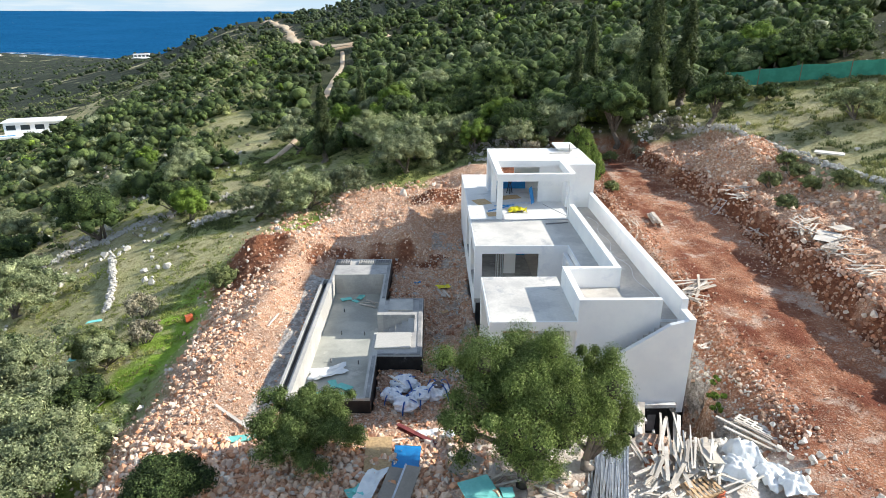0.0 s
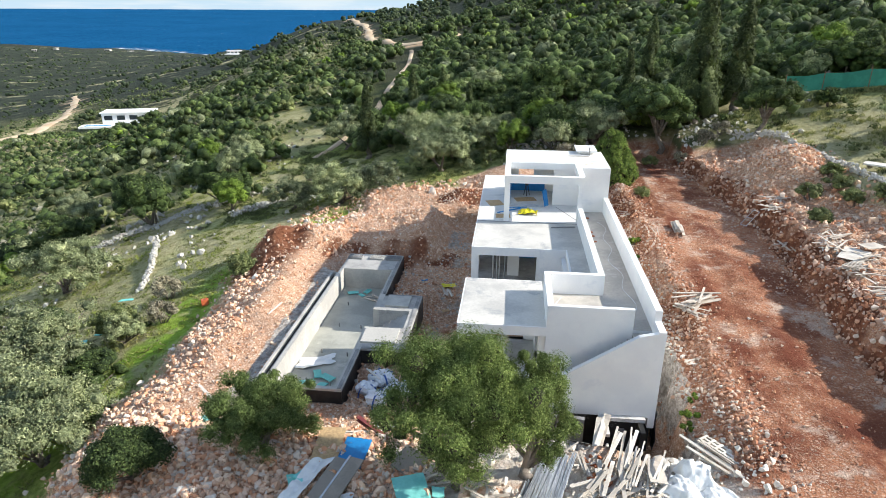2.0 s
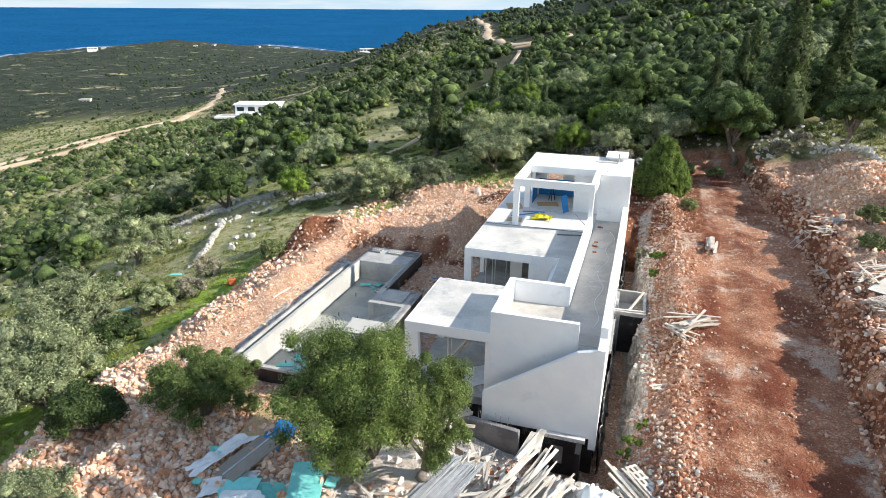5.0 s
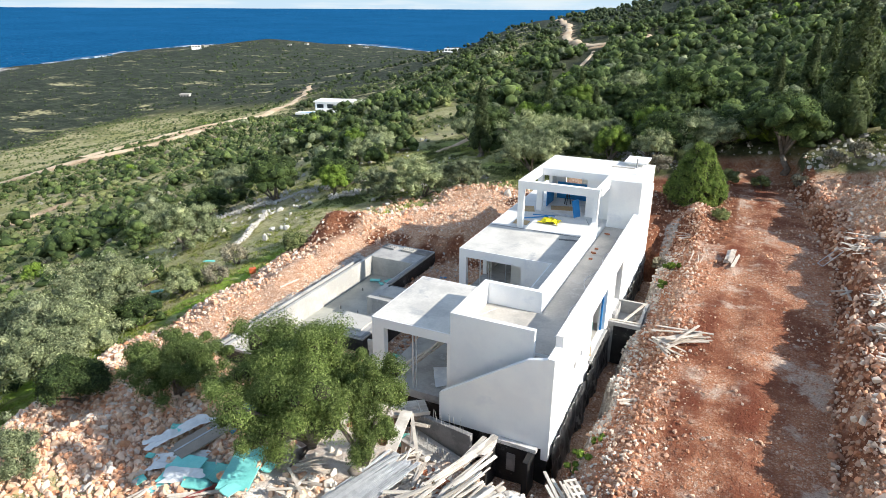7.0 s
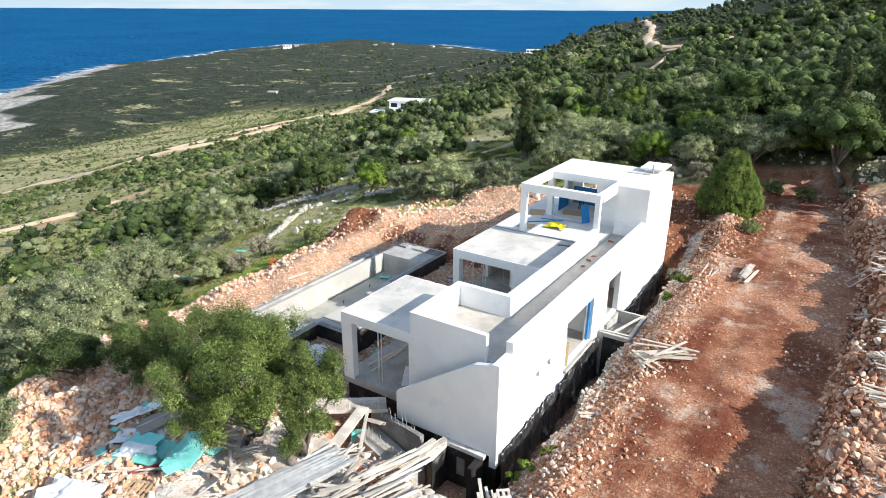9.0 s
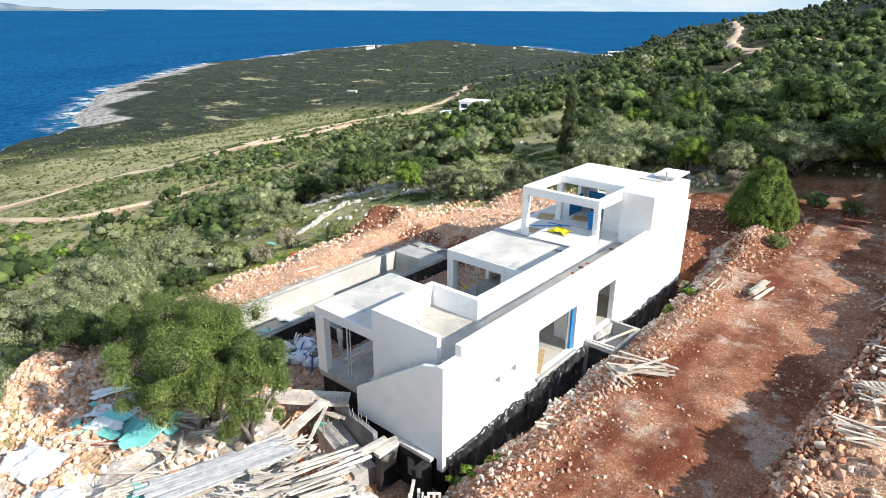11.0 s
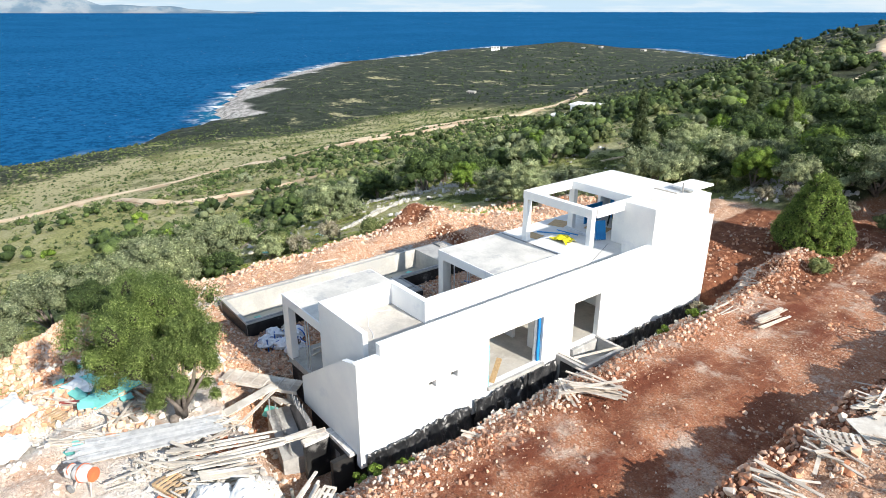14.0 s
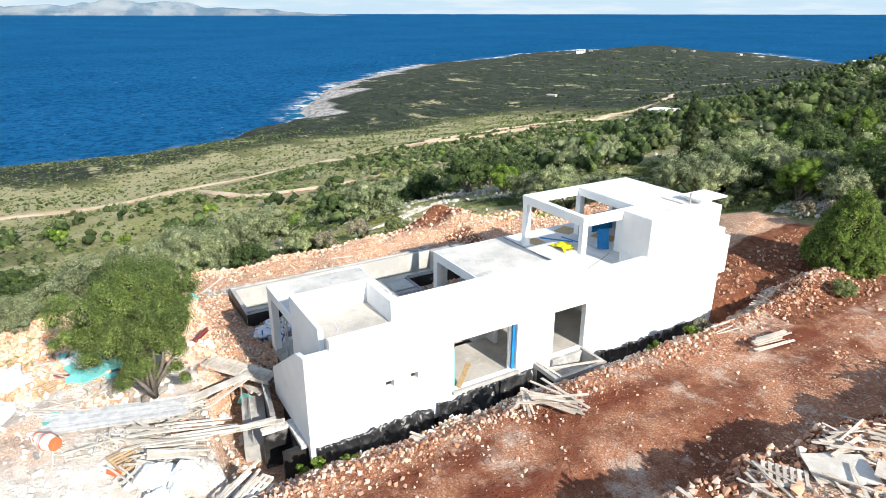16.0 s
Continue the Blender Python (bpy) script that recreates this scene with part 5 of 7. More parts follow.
def plant(key, x, y, turn=0.0, size=1.0, dz=-0.15):
    m = stand(x, y, turn, size, dz)
    if key not in protos:
        protos[key] = proto(key)
        protos[key].matrix_basis = m
    else:
        c = copy_thing(protos[key], pose(0, 0, 0))
        c.matrix_basis = m
    taken.append((x, y, size))


taken = [(0.5, -4.6, 1), (3.2, -4.3, 1), (-7, -3.2, 1), (-11.8, -5, 1), (10.2, 31.2, 1.3)]
for key, x, y, turn, size in (
        ("dome", -25.2, 6.4, 0, 1.05), ("dome2", -34.5, 21.5, 40, 1.2), ("dome", -18.6, -1.6, 90, 0.85), ("dome2", -22.6, 1.0, 10, 1.15), ("dome", -27.5, 0.5, 200, 1.0),
        ("dome2", -22.4, -6.5, 130, 1.1), ("dome", -5.25, 38.4, 60, 1.0), ("dome", -9.0, 49.5, 150, 1.05), ("dome2", -13.8, 31.5, 250, 1.0), ("mastic", -34.4, 34.5, 0, 1.15),
        ("carob", 16.4, 41.8, 45, 1.0), ("scrub", 12.2, 37.6, 70, 0.7), ("dry", 9.6, 36.9, 30, 0.8), ("dry", 6.8, 36.4, 130, 0.9), ("dry", 4.2, 37.4, 230, 0.7), ("dry", 19.6, 38.0, 50, 0.9), ("dry", 21.4, 39.4, 150, 0.8), ("scrub", 7.9, 38.3, 150, 0.8), ("scrub", 14.8, 37.3, 160, 0.6), ("dry", 17.4, 37.2, 90, 0.7), ("mastic2", 31.4, 41.6, 20, 0.55), ("mastic", 6.5, 61.3, 0, 1.4), ("cypress", 20.3, 44.6, 0, 1.0), ("cypress2", 24.6, 46.5, 70, 1.25), ("carob", 24.0, 36.9, 200, 0.78), ("cypress2", 21.6, 47.5, 120, 1.1), ("cypress2", 18.4, 62.0, 10, 0.9),
        ("cypress2", 15.2, 56.0, 0, 0.8), ("olive2", -19.5, 56.5, 20, 1.0), ("dome", 0.6, 43.4, 300, 0.85), ("fresh", 5.0, 45.2, 0, 0.95), ("fresh", 1.5, 41.0, 80, 0.8),
        ("dome", 9.5, 42.0, 110, 0.95), ("fresh", -7.5, 66.0, 30, 1.1), ("dome2", -10.5, 33.5, 30, 0.75), ("dome2", -18.0, 31.0, 300, 0.8), ("scrub", -16.6, 15.8, 0, 0.8),
        ("dry", -21.6, 14.6, 0, 1.0), ("scrub", -22.6, 10.2, 50, 1.1), ("dome2", 33.5, 30.5, 0, 0.8), ("scrub", 12.2, 27.4, 0, 0.5), ("dry", 9.2, 20.6, 0, 0.5),
        ("dome2", -8.9, -9.9, 0, 0.5), ("mastic2", -20.4, 4.6, 60, 0.6), ("mastic2", -30.0, 12.5, 60, 0.7), ("fresh", -24.8, 33.0, 10, 0.75), ("mastic", -28.2, 37.5, 10, 0.8),
        ("mastic", -39.0, 41.0, 10, 1.1), ("mastic2", -25.7, 35.7, 70, 0.9), ("dry", -19.8, 10.8, 20, 0.9), ("olive2", -21.2, 8.9, 80, 0.45), ("weed", 9.35, -0.2, 0, 1.0), ("weed", 9.7, 0.9, 80, 0.8),
        ("weed", 10.3, 18.6, 30, 1.5), ("weed", 9.9, 16.2, 130, 1.1), ("weed", 9.1, -0.7, 200, 0.9), ("scrub", 21.2, 17.6, 0, 0.6), ("scrub", 22.4, 22.0, 100, 0.7), ("scrub", 24.2, 20.2, 30, 0.6), ("scrub", 24.4, 22.6, 60, 0.7), ("scrub", 24.8, 24.6, 160, 0.6), ("scrub", 25.2, 18.2, 10, 0.7)):
    plant(key, x, y, turn, size)

rs = np.random.RandomState(77)


def crowd(x, y):
    """How thickly trees grow at a place."""
    s = x + 0.27 * (y - 20)
    wood = smooth_step(-22, 6, s) * smooth_step(33, 39, y) + 0.95 * smooth_step(24, 34, s) * smooth_step(36, 44, y)
    west = (1 - smooth_step(-24, -18, s)) * (0.26 + 0.45 * vnoise(x, y, 17, 81)) + 0.12 * smooth_step(36, 60, y)
    coast = 1 - 0.86 * (1 - smooth_step(-180, -110, s)) * smooth_step(-340, -300, s) * (1 - smooth_step(230, 330, y + 0.25 * x + 60))
    west = west * (1 - 0.8 * (1 - smooth_step(-75, -48, s)) * (1 - smooth_step(85, 130, y)))
    west = np.maximum(west, 0.85 * (1 - smooth_step(-330, -290, s)))
    d = np.maximum(wood, west) * coast * (1 - 0.9 * meadow(x, y)) * (1 - np.clip(straw(x, y), 0, 1))
    d = d * (1 - 0.9 * rect(x, y, -27, -14, 4, 30, 3, 3, 3, 3)) * (1 - rect(x, y, 22, 60, -30, 45, 2, 2, 2, 2)) * (1 - rect(x, y, 29, 60, 40, 51, 1, 2, 2, 2)) * (excavated(x, y) < 0.1)
    d = d * (1 - rect(x, y, -42, -10, -14, 46, 3, 3, 2, 3))
    for width, points in TRACKS:
        d = d * smooth_step(width * 0.6 + 1.5, width + 3.5, path_distance(x, y, points))
    for hx, hy, hr in HOUSES:
        d = d * smooth_step(hr * 0.7, hr, np.hypot(x - hx - 3, y - hy + 6))
    return d * (inland(x, y) > 14 + 34 * smooth_step(120, 160, y) * (1 - smooth_step(500, 620, y)))


tries = 0
while len(taken) < 170 and tries < 9000:
    tries += 1
    a, r = rs.uniform(-0.75, 2.05), 22 + 50 * math.sqrt(rs.uniform())
    x, y = 2 - r * math.sin(a), 4 + r * math.cos(a)
    if rs.uniform() > float(crowd(np.array([x]), np.array([y]))[0]) or any((x - q[0]) ** 2 + (y - q[1]) ** 2 < (2.5 * min(1.2, q[2])) ** 2 for q in taken):
        continue
    s = x + 0.27 * (y - 20)
    key = rs.choice(["mastic", "mastic2", "olive", "olive2", "fresh", "cypress2", "scrub"], p=[.36, .30, .07, .07, .07, .05, .08] if s > -15 else [.16, .22, .14, .18, .06, .0, .24])
    plant(str(key), x, y, rs.uniform(0, 360), rs.uniform(0.65, 1.15) * (0.8 if s < -15 else 1.0))


def scatter(n, r0, r1, a0, a1, spread, seed, power=1.0):
    """Places for n plants in a ring segment, thinned by crowd()."""
    q = np.random.RandomState(seed)
    a, r = q.uniform(a0, a1, n), r0 + (r1 - r0) * q.uniform(0, 1, n) ** power
    x, y = 2 - r * np.sin(a), 4 + r * np.cos(a)
    keep = q.uniform(0, 1, n) < crowd(x, y) * spread
    x, y = x[keep], y[keep]
    return q, x, y, height(x, y)


def woods(name, label, leaf, n, r0, r1, seed, size, per, blade, spread=1.0, power=1.0, lobes=8):
    """Many trees, each a dome of leafy clumps."""
    q, x, y, z = scatter(n, r0, r1, -0.72, 2.0, spread, seed, power)
    rad = np.repeat(size * q.uniform(0.6, 1.25, len(x)) * (0.4 + 0.6 * smooth_step(120, 420, inland(x, y))), lobes)
    c = np.repeat(np.stack([x, y, z], 1), lobes, 0)
    m = len(c)
    if lobes > 1:
        d = q.normal(size=(m, 3))
        d[:, 2] = np.abs(d[:, 2])
        d /= np.linalg.norm(d, axis=1)[:, None]
        c += d * rad[:, None] * np.array([0.66, 0.66, 0.8])
        c[:, 2] += 0.15 * rad
        rad = rad * q.uniform(0.27, 0.50, m) * (1 if lobes > 5 else 1.35)
    else:
        c[:, 2] += 0.35 * rad
        rad = rad * q.uniform(0.6, 1.0, m)
    hearts = cores(q, c, rad * 0.86, 0.88, ICO1, 0.42)
    blades = leaves(q, c, rad, 0.88, per, blade, 0.6, 0.75, 1.18, True)
    tagged(new(name, crown_mesh(name, hearts, blades, leaf, leaf)), label, "woods", kind="stuff")


for name, leaf, n, seed, size in (("mastic_woods", LEAF_GREEN, 5200, 91, 2.5), ("olive_woods", LEAF_OLIVE, 600, 92, 2.4), ("scrub_woods", LEAF_SCRUB, 1300, 93, 1.7), ("dark_woods", LEAF_DARK, 1300, 94, 2.3), ("fresh_woods", LEAF_BRIGHT, 240, 95, 2.0)):
    woods(name, "mixed evergreen trees covering the hillside", leaf, n, 70, 280, seed, size, 11, 0.25, 0.95, 1.25, 8)
for name, leaf, n, seed, size in (("mastic_woods", LEAF_GREEN, 420, 191, 2.3), ("olive_woods", LEAF_OLIVE, 60, 192, 2.3), ("fresh_woods", LEAF_BRIGHT, 40, 195, 1.9), ("dark_woods", LEAF_DARK, 70, 194, 2.0)):
    woods(name, "thicket of evergreen trees between larger ones", leaf, n, 40, 76, seed, size, 42, 0.14, 0.9, 0.8, 14)
for name, leaf, n, seed, size in (("far_woods", LEAF_FAR, 15000, 96, 2.5), ("dark_woods", LEAF_DARK, 5500, 98, 2.3), ("scrub_woods", LEAF_SCRUB, 300, 99, 1.4)):
    woods(name, "far dark scrub and trees on the headland", leaf, n // 4, 270, 560, seed + 100, size, 5, 0.42, 0.9, 1.0, 4)
    woods(name, "far dark scrub and trees on the headland", leaf, n * 3 // 4, 520, 1400, seed, size, 4, 0.55, 0.9, 1.15, 1)


def scrub(name, label, leaf, n, seed, lo, hi, r1=85, density=0.5):
    q = np.random.RandomState(seed)
    a, r = q.uniform(-0.9, 2.2, n), 12 + (r1 - 12) * np.sqrt(q.uniform(0, 1, n))
    x, y = 2 - r * np.sin(a), 4 + r * np.cos(a)
    keep = (excavated(x, y) < 0.08) & (q.uniform(0, 1, n) < density + 0.5 * vnoise(x, y, 7, seed)) & (path_distance(x, y, TRACKS[0][1]) > 1.6) & (q.uniform(0, 1, n) > 0.88 * rect(x, y, -33, -14, 3, 30, 3, 2, 3, 3))
    x, y = x[keep], y[keep]
    rad = q.uniform(lo, hi, len(x))
    c = np.stack([x, y, height(x, y) + 0.35 * rad], 1)
    ob = new(name, mesh_np(name, *stack_up(cores(q, c, rad * 0.4, 0.75, ICO1, 0.35), leaves(q, c, rad, 0.8, 60, 0.075 + 0.05 * hi, 0.5, 0.3, 1.2, True)), leaf))
    tagged(ob, label, "scrub", kind="stuff")


def far_scrub(name, label, leaf, n, seed, area, lo, hi, thick):
    """Low bushes over an area (x0, x1, y0, y1), as thick as thick(x, y) says."""
    q = np.random.RandomState(seed)
    x, y = q.uniform(area[0], area[1], n), q.uniform(area[2], area[3], n)
    keep = (inland(x, y) > 6) & (np.hypot(x, y) > 44) & (q.uniform(0, 1, n) < thick(x, y))
    for width, points in TRACKS:
        keep &= path_distance(x, y, points) > width
    x, y = x[keep], y[keep]
    rad = lo + (hi - lo) * q.uniform(0, 1, len(x)) ** 3
    c = np.stack([x, y, height(x, y) + 0.2 * rad], 1)
    ob = new(name, mesh_np(name, *stack_up(cores(q, c, rad * 0.75, 0.7, OCTA, 0.4), leaves(q, c, rad, 0.75, 6, 0.22, 0.55, 0.6, 1.2, True)), leaf, True))
    tagged(ob, label, "scrub", kind="stuff")


COASTAL, MACCHIA = (-410, -40, -130, 320), (-190, -34, 10, 190)
open_slope = lambda x, y: 0.7 + 0.55 * vnoise(x, y, 22, 105)
thicket = lambda x, y: np.clip(0.6 + 0.9 * vnoise(x, y, 14, 107), 0, 1) * smooth_step(48, 72, np.hypot(x, y)) * smooth_step(-190, -125, x + 0.9 * (y - 70)) * (1 - np.clip(straw(x, y), 0, 1))
far_scrub("coast_scrub", "low green scrub on the slope above the sea", LEAF_SCRUB, 22000, 105, COASTAL, 0.3, 1.3, open_slope)
far_scrub("coast_scrub", "dark green scrub on the slope above the sea", LEAF_GREEN, 12000, 106, COASTAL, 0.3, 1.3, open_slope)
far_scrub("macchia", "dense dark green scrub on the western slope", LEAF_GREEN, 8000, 107, MACCHIA, 0.5, 2.0, thicket)
far_scrub("macchia", "grey-green scrub on the western slope", LEAF_SCRUB, 5500, 108, MACCHIA, 0.4, 1.6, thicket)
far_scrub("macchia", "grey twiggy scrub on the western slope", LEAF_DRY, 1500, 109, MACCHIA, 0.4, 1.4, thicket)
scrub("low_scrub", "low thorny green scrub covering the open slope", LEAF_SCRUB, 2600, 101, 0.25, 0.8)
scrub("green_scrub", "small dark green shrubs on the open slope", LEAF_GREEN, 1100, 102, 0.3, 0.9)
scrub("dry_scrub", "pale dry tussocks of grass", LEAF_DRY, 900, 103, 0.15, 0.4)


def tussocks(name, label, leaf, n, x0, x1, y0, y1, seed, tall):
    """Tufts of upright blades."""
    q = np.random.RandomState(seed)
    x, y = q.uniform(x0, x1, n), q.uniform(y0, y1, n)
    keep = (excavated(x, y) < 0.06) & (q.uniform(0, 1, n) < 0.6 + 0.7 * vnoise(x, y, 4.5, seed))
    x, y = x[keep], y[keep]
    m, blades = len(x), 12
    foot = np.repeat(np.stack([x, y, height(x, y) - 0.03], 1), blades, 0)
    foot[:, :2] += q.normal(0, 0.13, (m * blades, 2))
    lean = np.concatenate([q.normal(0, 0.13, (m * blades, 2)), q.uniform(0.5, 1.2, (m * blades, 1)) * tall], 1)
    a = q.uniform(0, 2 * np.pi, m * blades)
    w = np.stack([np.cos(a), np.sin(a), 0 * a], 1) * 0.045
    v = np.stack([foot - w, foot + w, foot + lean], 1).reshape(-1, 3)
    ob = new(name, mesh_np(name, v, np.arange(len(v)).reshape(-1, 3), leaf))
    tagged(ob, label, "grass", kind="stuff")


tussocks("grass", "rough yellow-green tussocks of grass on the open slope", LEAF_GRASS, 12000, -46, -14, -14, 56, 131, 0.15)
tussocks("grass", "pale dry tussocks of grass on the open slope", LEAF_STRAW, 5000, -46, -14, -14, 56, 132, 0.15)
tussocks("grass", "dry grass on the field above the road", LEAF_STRAW, 12000, 23, 54, -4, 46, 133, 0.3)
tussocks("grass", "coarse green grass on the field above the road", LEAF_SCRUB, 9000, 23, 54, -4, 46, 134, 0.3)
tussocks("grass", "rough green grass behind the spoil platform", LEAF_SCRUB, 9000, -26, 1, 29, 62, 135, 0.26)

# ---- stones ----


def hull(seed, n=11):
    r = random.Random(seed)
    bm = bmesh.new()
    for i in range(n):
        up = 1 - 2 * (i + 0.5) / n
        a, s = 2.39996 * i + r.uniform(-0.5, 0.5), math.sqrt(1 - up * up)
        d = (Vector((s * math.cos(a), s * math.sin(a), up)) + Vector((r.gauss(0, .28), r.gauss(0, .28), r.gauss(0, .28)))).normalized() * r.uniform(0.76, 1.16)
        bm.verts.new((d.x, d.y * r.uniform(0.7, 1.0), d.z * 0.72))
    res = bmesh.ops.convex_hull(bm, input=bm.verts)
    bmesh.ops.delete(bm, geom=[v for v in bm.verts if not v.link_faces], context='VERTS')
    bmesh.ops.triangulate(bm, faces=bm.faces)
    bm.verts.index_update()
    v = np.array([p.co[:] for p in bm.verts])
    f = np.array([[q.index for q in p.verts] for p in bm.faces])
    bm.free()
    return v, f


HULLS = [hull(i) for i in range(14)]
CHIPS = [hull(60 + i, 7) for i in range(12)]


def turns(q, n):
    w = q.normal(size=(n, 4))
    w /= np.linalg.norm(w, axis=1)[:, None]
    a, b, c, d = w.T
    return np.stack([1 - 2 * (c * c + d * d), 2 * (b * c - a * d), 2 * (b * d + a * c), 2 * (b * c + a * d), 1 - 2 * (b * b + d * d), 2 * (c * d - a * b),
                     2 * (b * d - a * c), 2 * (c * d + a * b), 1 - 2 * (b * b + c * c)], 1).reshape(n, 3, 3)


def stones(name, label, material, x, y, size, seed, sink=0.25, z=None, shapes=None):
    q = np.random.RandomState(seed)
    z = height(x, y) if z is None else z
    pairs, pick = [], q.randint(0, len(HULLS), len(x))
    if shapes:
        # small chips are simple, larger blocks have more faces
        pick = np.where(size < 0.075, len(HULLS) + q.randint(0, len(shapes), len(x)), pick)
    shapes = HULLS + (shapes or [])
    for h, (v0, f0) in enumerate(shapes):
        m = pick == h
        k = int(m.sum())
        if not k:
            continue
        rot, s = turns(q, k), size[m]
        v = np.einsum('nij,kj->nki', rot, v0) * (s[:, None, None] * q.uniform(0.75, 1.2, (k, 1, 3)))
        v += np.stack([x[m], y[m], z[m] + s * (0.6 - sink)], 1)[:, None, :]
        pairs.append((v.reshape(-1, 3), (f0[None] + (np.arange(k) * len(v0))[:, None, None]).reshape(-1, 3)))
    ob = new(name, mesh_np(name, *stack_up(*pairs), material))
    return tagged(ob, label, "stones", kind="stuff")


def sizes(q, n, lo, hi, p=2.6):
    return lo + (hi - lo) * q.uniform(0, 1, n) ** p


KEEP_OUT = [(-9.7, -5.3, 0.8, 17.4), (-5.5, -3.1, 4.4, 11.2), (-0.4, 8.15, -0.3, 23.0), (8.0, 9.75, 10.3, 13.6), (-0.4, 6.3, 22, 26.4), (5.6, 7.7, -1.5, 0.2)]


def spread(q, n, x0, x1, y0, y1, weight=None):
    x, y = q.uniform(x0, x1, n), q.uniform(y0, y1, n)
    keep = np.ones(n, bool)
    for a, b, c, d in KEEP_OUT:
        keep &= ~((x > a) & (x < b) & (y > c) & (y < d))
    if weight is not None:
        keep &= q.uniform(0, 1, n) < weight(x, y)
    return x[keep], y[keep]


q = np.random.RandomState(7)
mound_w = lambda x, y: np.clip(1 - 1.7 * np.exp(-((x + 15.1) / 2.3) ** 2 - ((y - 19.4) / 4.8) ** 2), 0, 1)
west_w = lambda x, y: pads(x, y)[0] * (0.55 + 0.45 * vnoise(x, y, 2.5, 111)) * (1 - 0.6 * rect(x, y, -12.3, -9.6, -1, 16, .5, .3, 2, 1)) * mound_w(x, y)
x, y = spread(q, 46000, -18.5, 0.0, -11, 35, west_w)
stones("rubble_stones", "loose orange and cream limestone rubble on the spoil platform", ROCK, x, y, sizes(q, len(x), 0.025, 0.13), 201, shapes=CHIPS)
x, y = spread(q, 11000, -18.5, -11.5, -11, 31, lambda x, y: np.exp(-((x + 14.8) / 1.5) ** 2) * mound_w(x, y))
stones("slope_stones", "tumbled limestone blocks on the edge of the spoil platform", ROCK, x, y, sizes(q, len(x), 0.03, 0.22, 4.4), 202, shapes=CHIPS)
x, y = spread(q, 27000, -15, -0.5, -11, -1.0, lambda x, y: 0.6 + 0.4 * smooth_step(-4, -8, x))
size = sizes(q, len(x), 0.026, 0.22, 4.6)
stones("slope_stones", "heaped limestone blocks below the trees", ROCK, x[::2], y[::2], size[::2], 203, shapes=CHIPS)
stones("slope_stones", "earth-stained blocks below the trees", ROCK, x[1::2], y[1::2], size[1::2], 219, shapes=CHIPS)
x, y = spread(q, 3200, -14, -1, 17.6, 35, lambda x, y: np.maximum(np.exp(-((x + 11.6) / 1.3) ** 2), smooth_step(30.5, 33, y)) * 0.8)
stones("heap_stones", "pale limestone blocks along the spoil heap", ROCK, x, y, sizes(q, len(x), 0.05, 0.24), 204)
x, y = spread(q, 24000, 9.0, 13.2, -4, 33, lambda x, y: np.exp(-((x - 10.6) / 1.05) ** 2))
size = sizes(q, len(x), 0.02, 0.13, 3.8)
stones("shoulder_stones", "limestone rubble piled along the trench", ROCK, x[::3], y[::3], size[::3], 205, shapes=CHIPS)
pick = np.arange(len(x)) % 3 > 0
stones("shoulder_stones", "earth-stained rubble piled along the trench", ROCKRED, x[pick], y[pick], size[pick], 218, shapes=CHIPS)
x, y = spread(q, 3200, 9.0, 11.0, -3, 22, lambda x, y: np.exp(-((x - 9.6) / 0.7) ** 2) * (0.5 + 0.5 * vnoise(x, y, 1.8, 118)))
stones("shoulder_stones", "broken white stones on the lip of the trench", ROCKPALE, x, y, sizes(q, len(x), 0.03, 0.13), 216)
x, y = spread(q, 13000, 11.0, 18.2, -12, 40, lambda x, y: 0.25 + 0.5 * smooth_step(15.6, 17.6, x) + 0.25 * vnoise(x, y, 2.5, 112))
stones("road_stones", "small earth-stained stones scattered over the red road", ROCKRED, x, y, sizes(q, len(x), 0.015, 0.085, 3.0), 206, 0.4, shapes=CHIPS)
x, y = spread(q, 3000, 11.0, 18.4, -12, 40, lambda x, y: np.clip(0.3 + 0.9 * vnoise(x, y, 2.2, 119), 0, 1))
stones("road_stones", "pale broken stones lying in the red road", ROCK, x, y, sizes(q, len(x), 0.02, 0.12, 3.0), 217, 0.35, shapes=CHIPS)
x, y = spread(q, 24000, 16.8, 26.5, -14, 37, lambda x, y: rect(x - bank_line(y), y, 18.1, 23.2, -14, 36, .8, 2, 1, 2) * (0.55 + 0.45 * vnoise(x, y, 2.2, 113)))
size = sizes(q, len(x), 0.025, 0.24, 5.0)
stones("bank_stones", "pale and orange limestone rubble heaped on the road bank", ROCK, x[::2], y[::2], size[::2], 207, shapes=CHIPS)
stones("bank_stones", "earth-stained rubble heaped on the road bank", ROCKRED, x[1::2], y[1::2], size[1::2], 220, shapes=CHIPS)
x, y = spread(q, 17000, 18.5, 27.0, 19, 36, lambda x, y: np.exp(-((x - 22.8) / 2.6) ** 2 - ((y - 27.6) / 4.4) ** 2))
stones("heap_stones", "fine orange rubble on a conical spoil heap", ROCK, x, y, sizes(q, len(x), 0.03, 0.15, 3.2), 226, shapes=CHIPS)
x, y = spread(q, 620, 20.6, 25.8, 8, 26, lambda x, y: np.clip(0.35 + 0.8 * vnoise(x, y, 1.7, 123), 0, 1) * smooth_step(20.8, 22.8, x + 0.1 * (y - 16)))
stones("heap_stones", "large orange and cream blocks at the foot of the spoil heap", ROCK, x, y, sizes(q, len(x), 0.10, 0.42, 2.0), 229, 0.3)
x, y = spread(q, 4200, 17.5, 19.3, -14, 37)
x = x + bank_line(y)
stones("bank_stones", "earth-stained stones in the cut bank", ROCKRED, x, y, sizes(q, len(x), 0.03, 0.17, 2.2), 208)
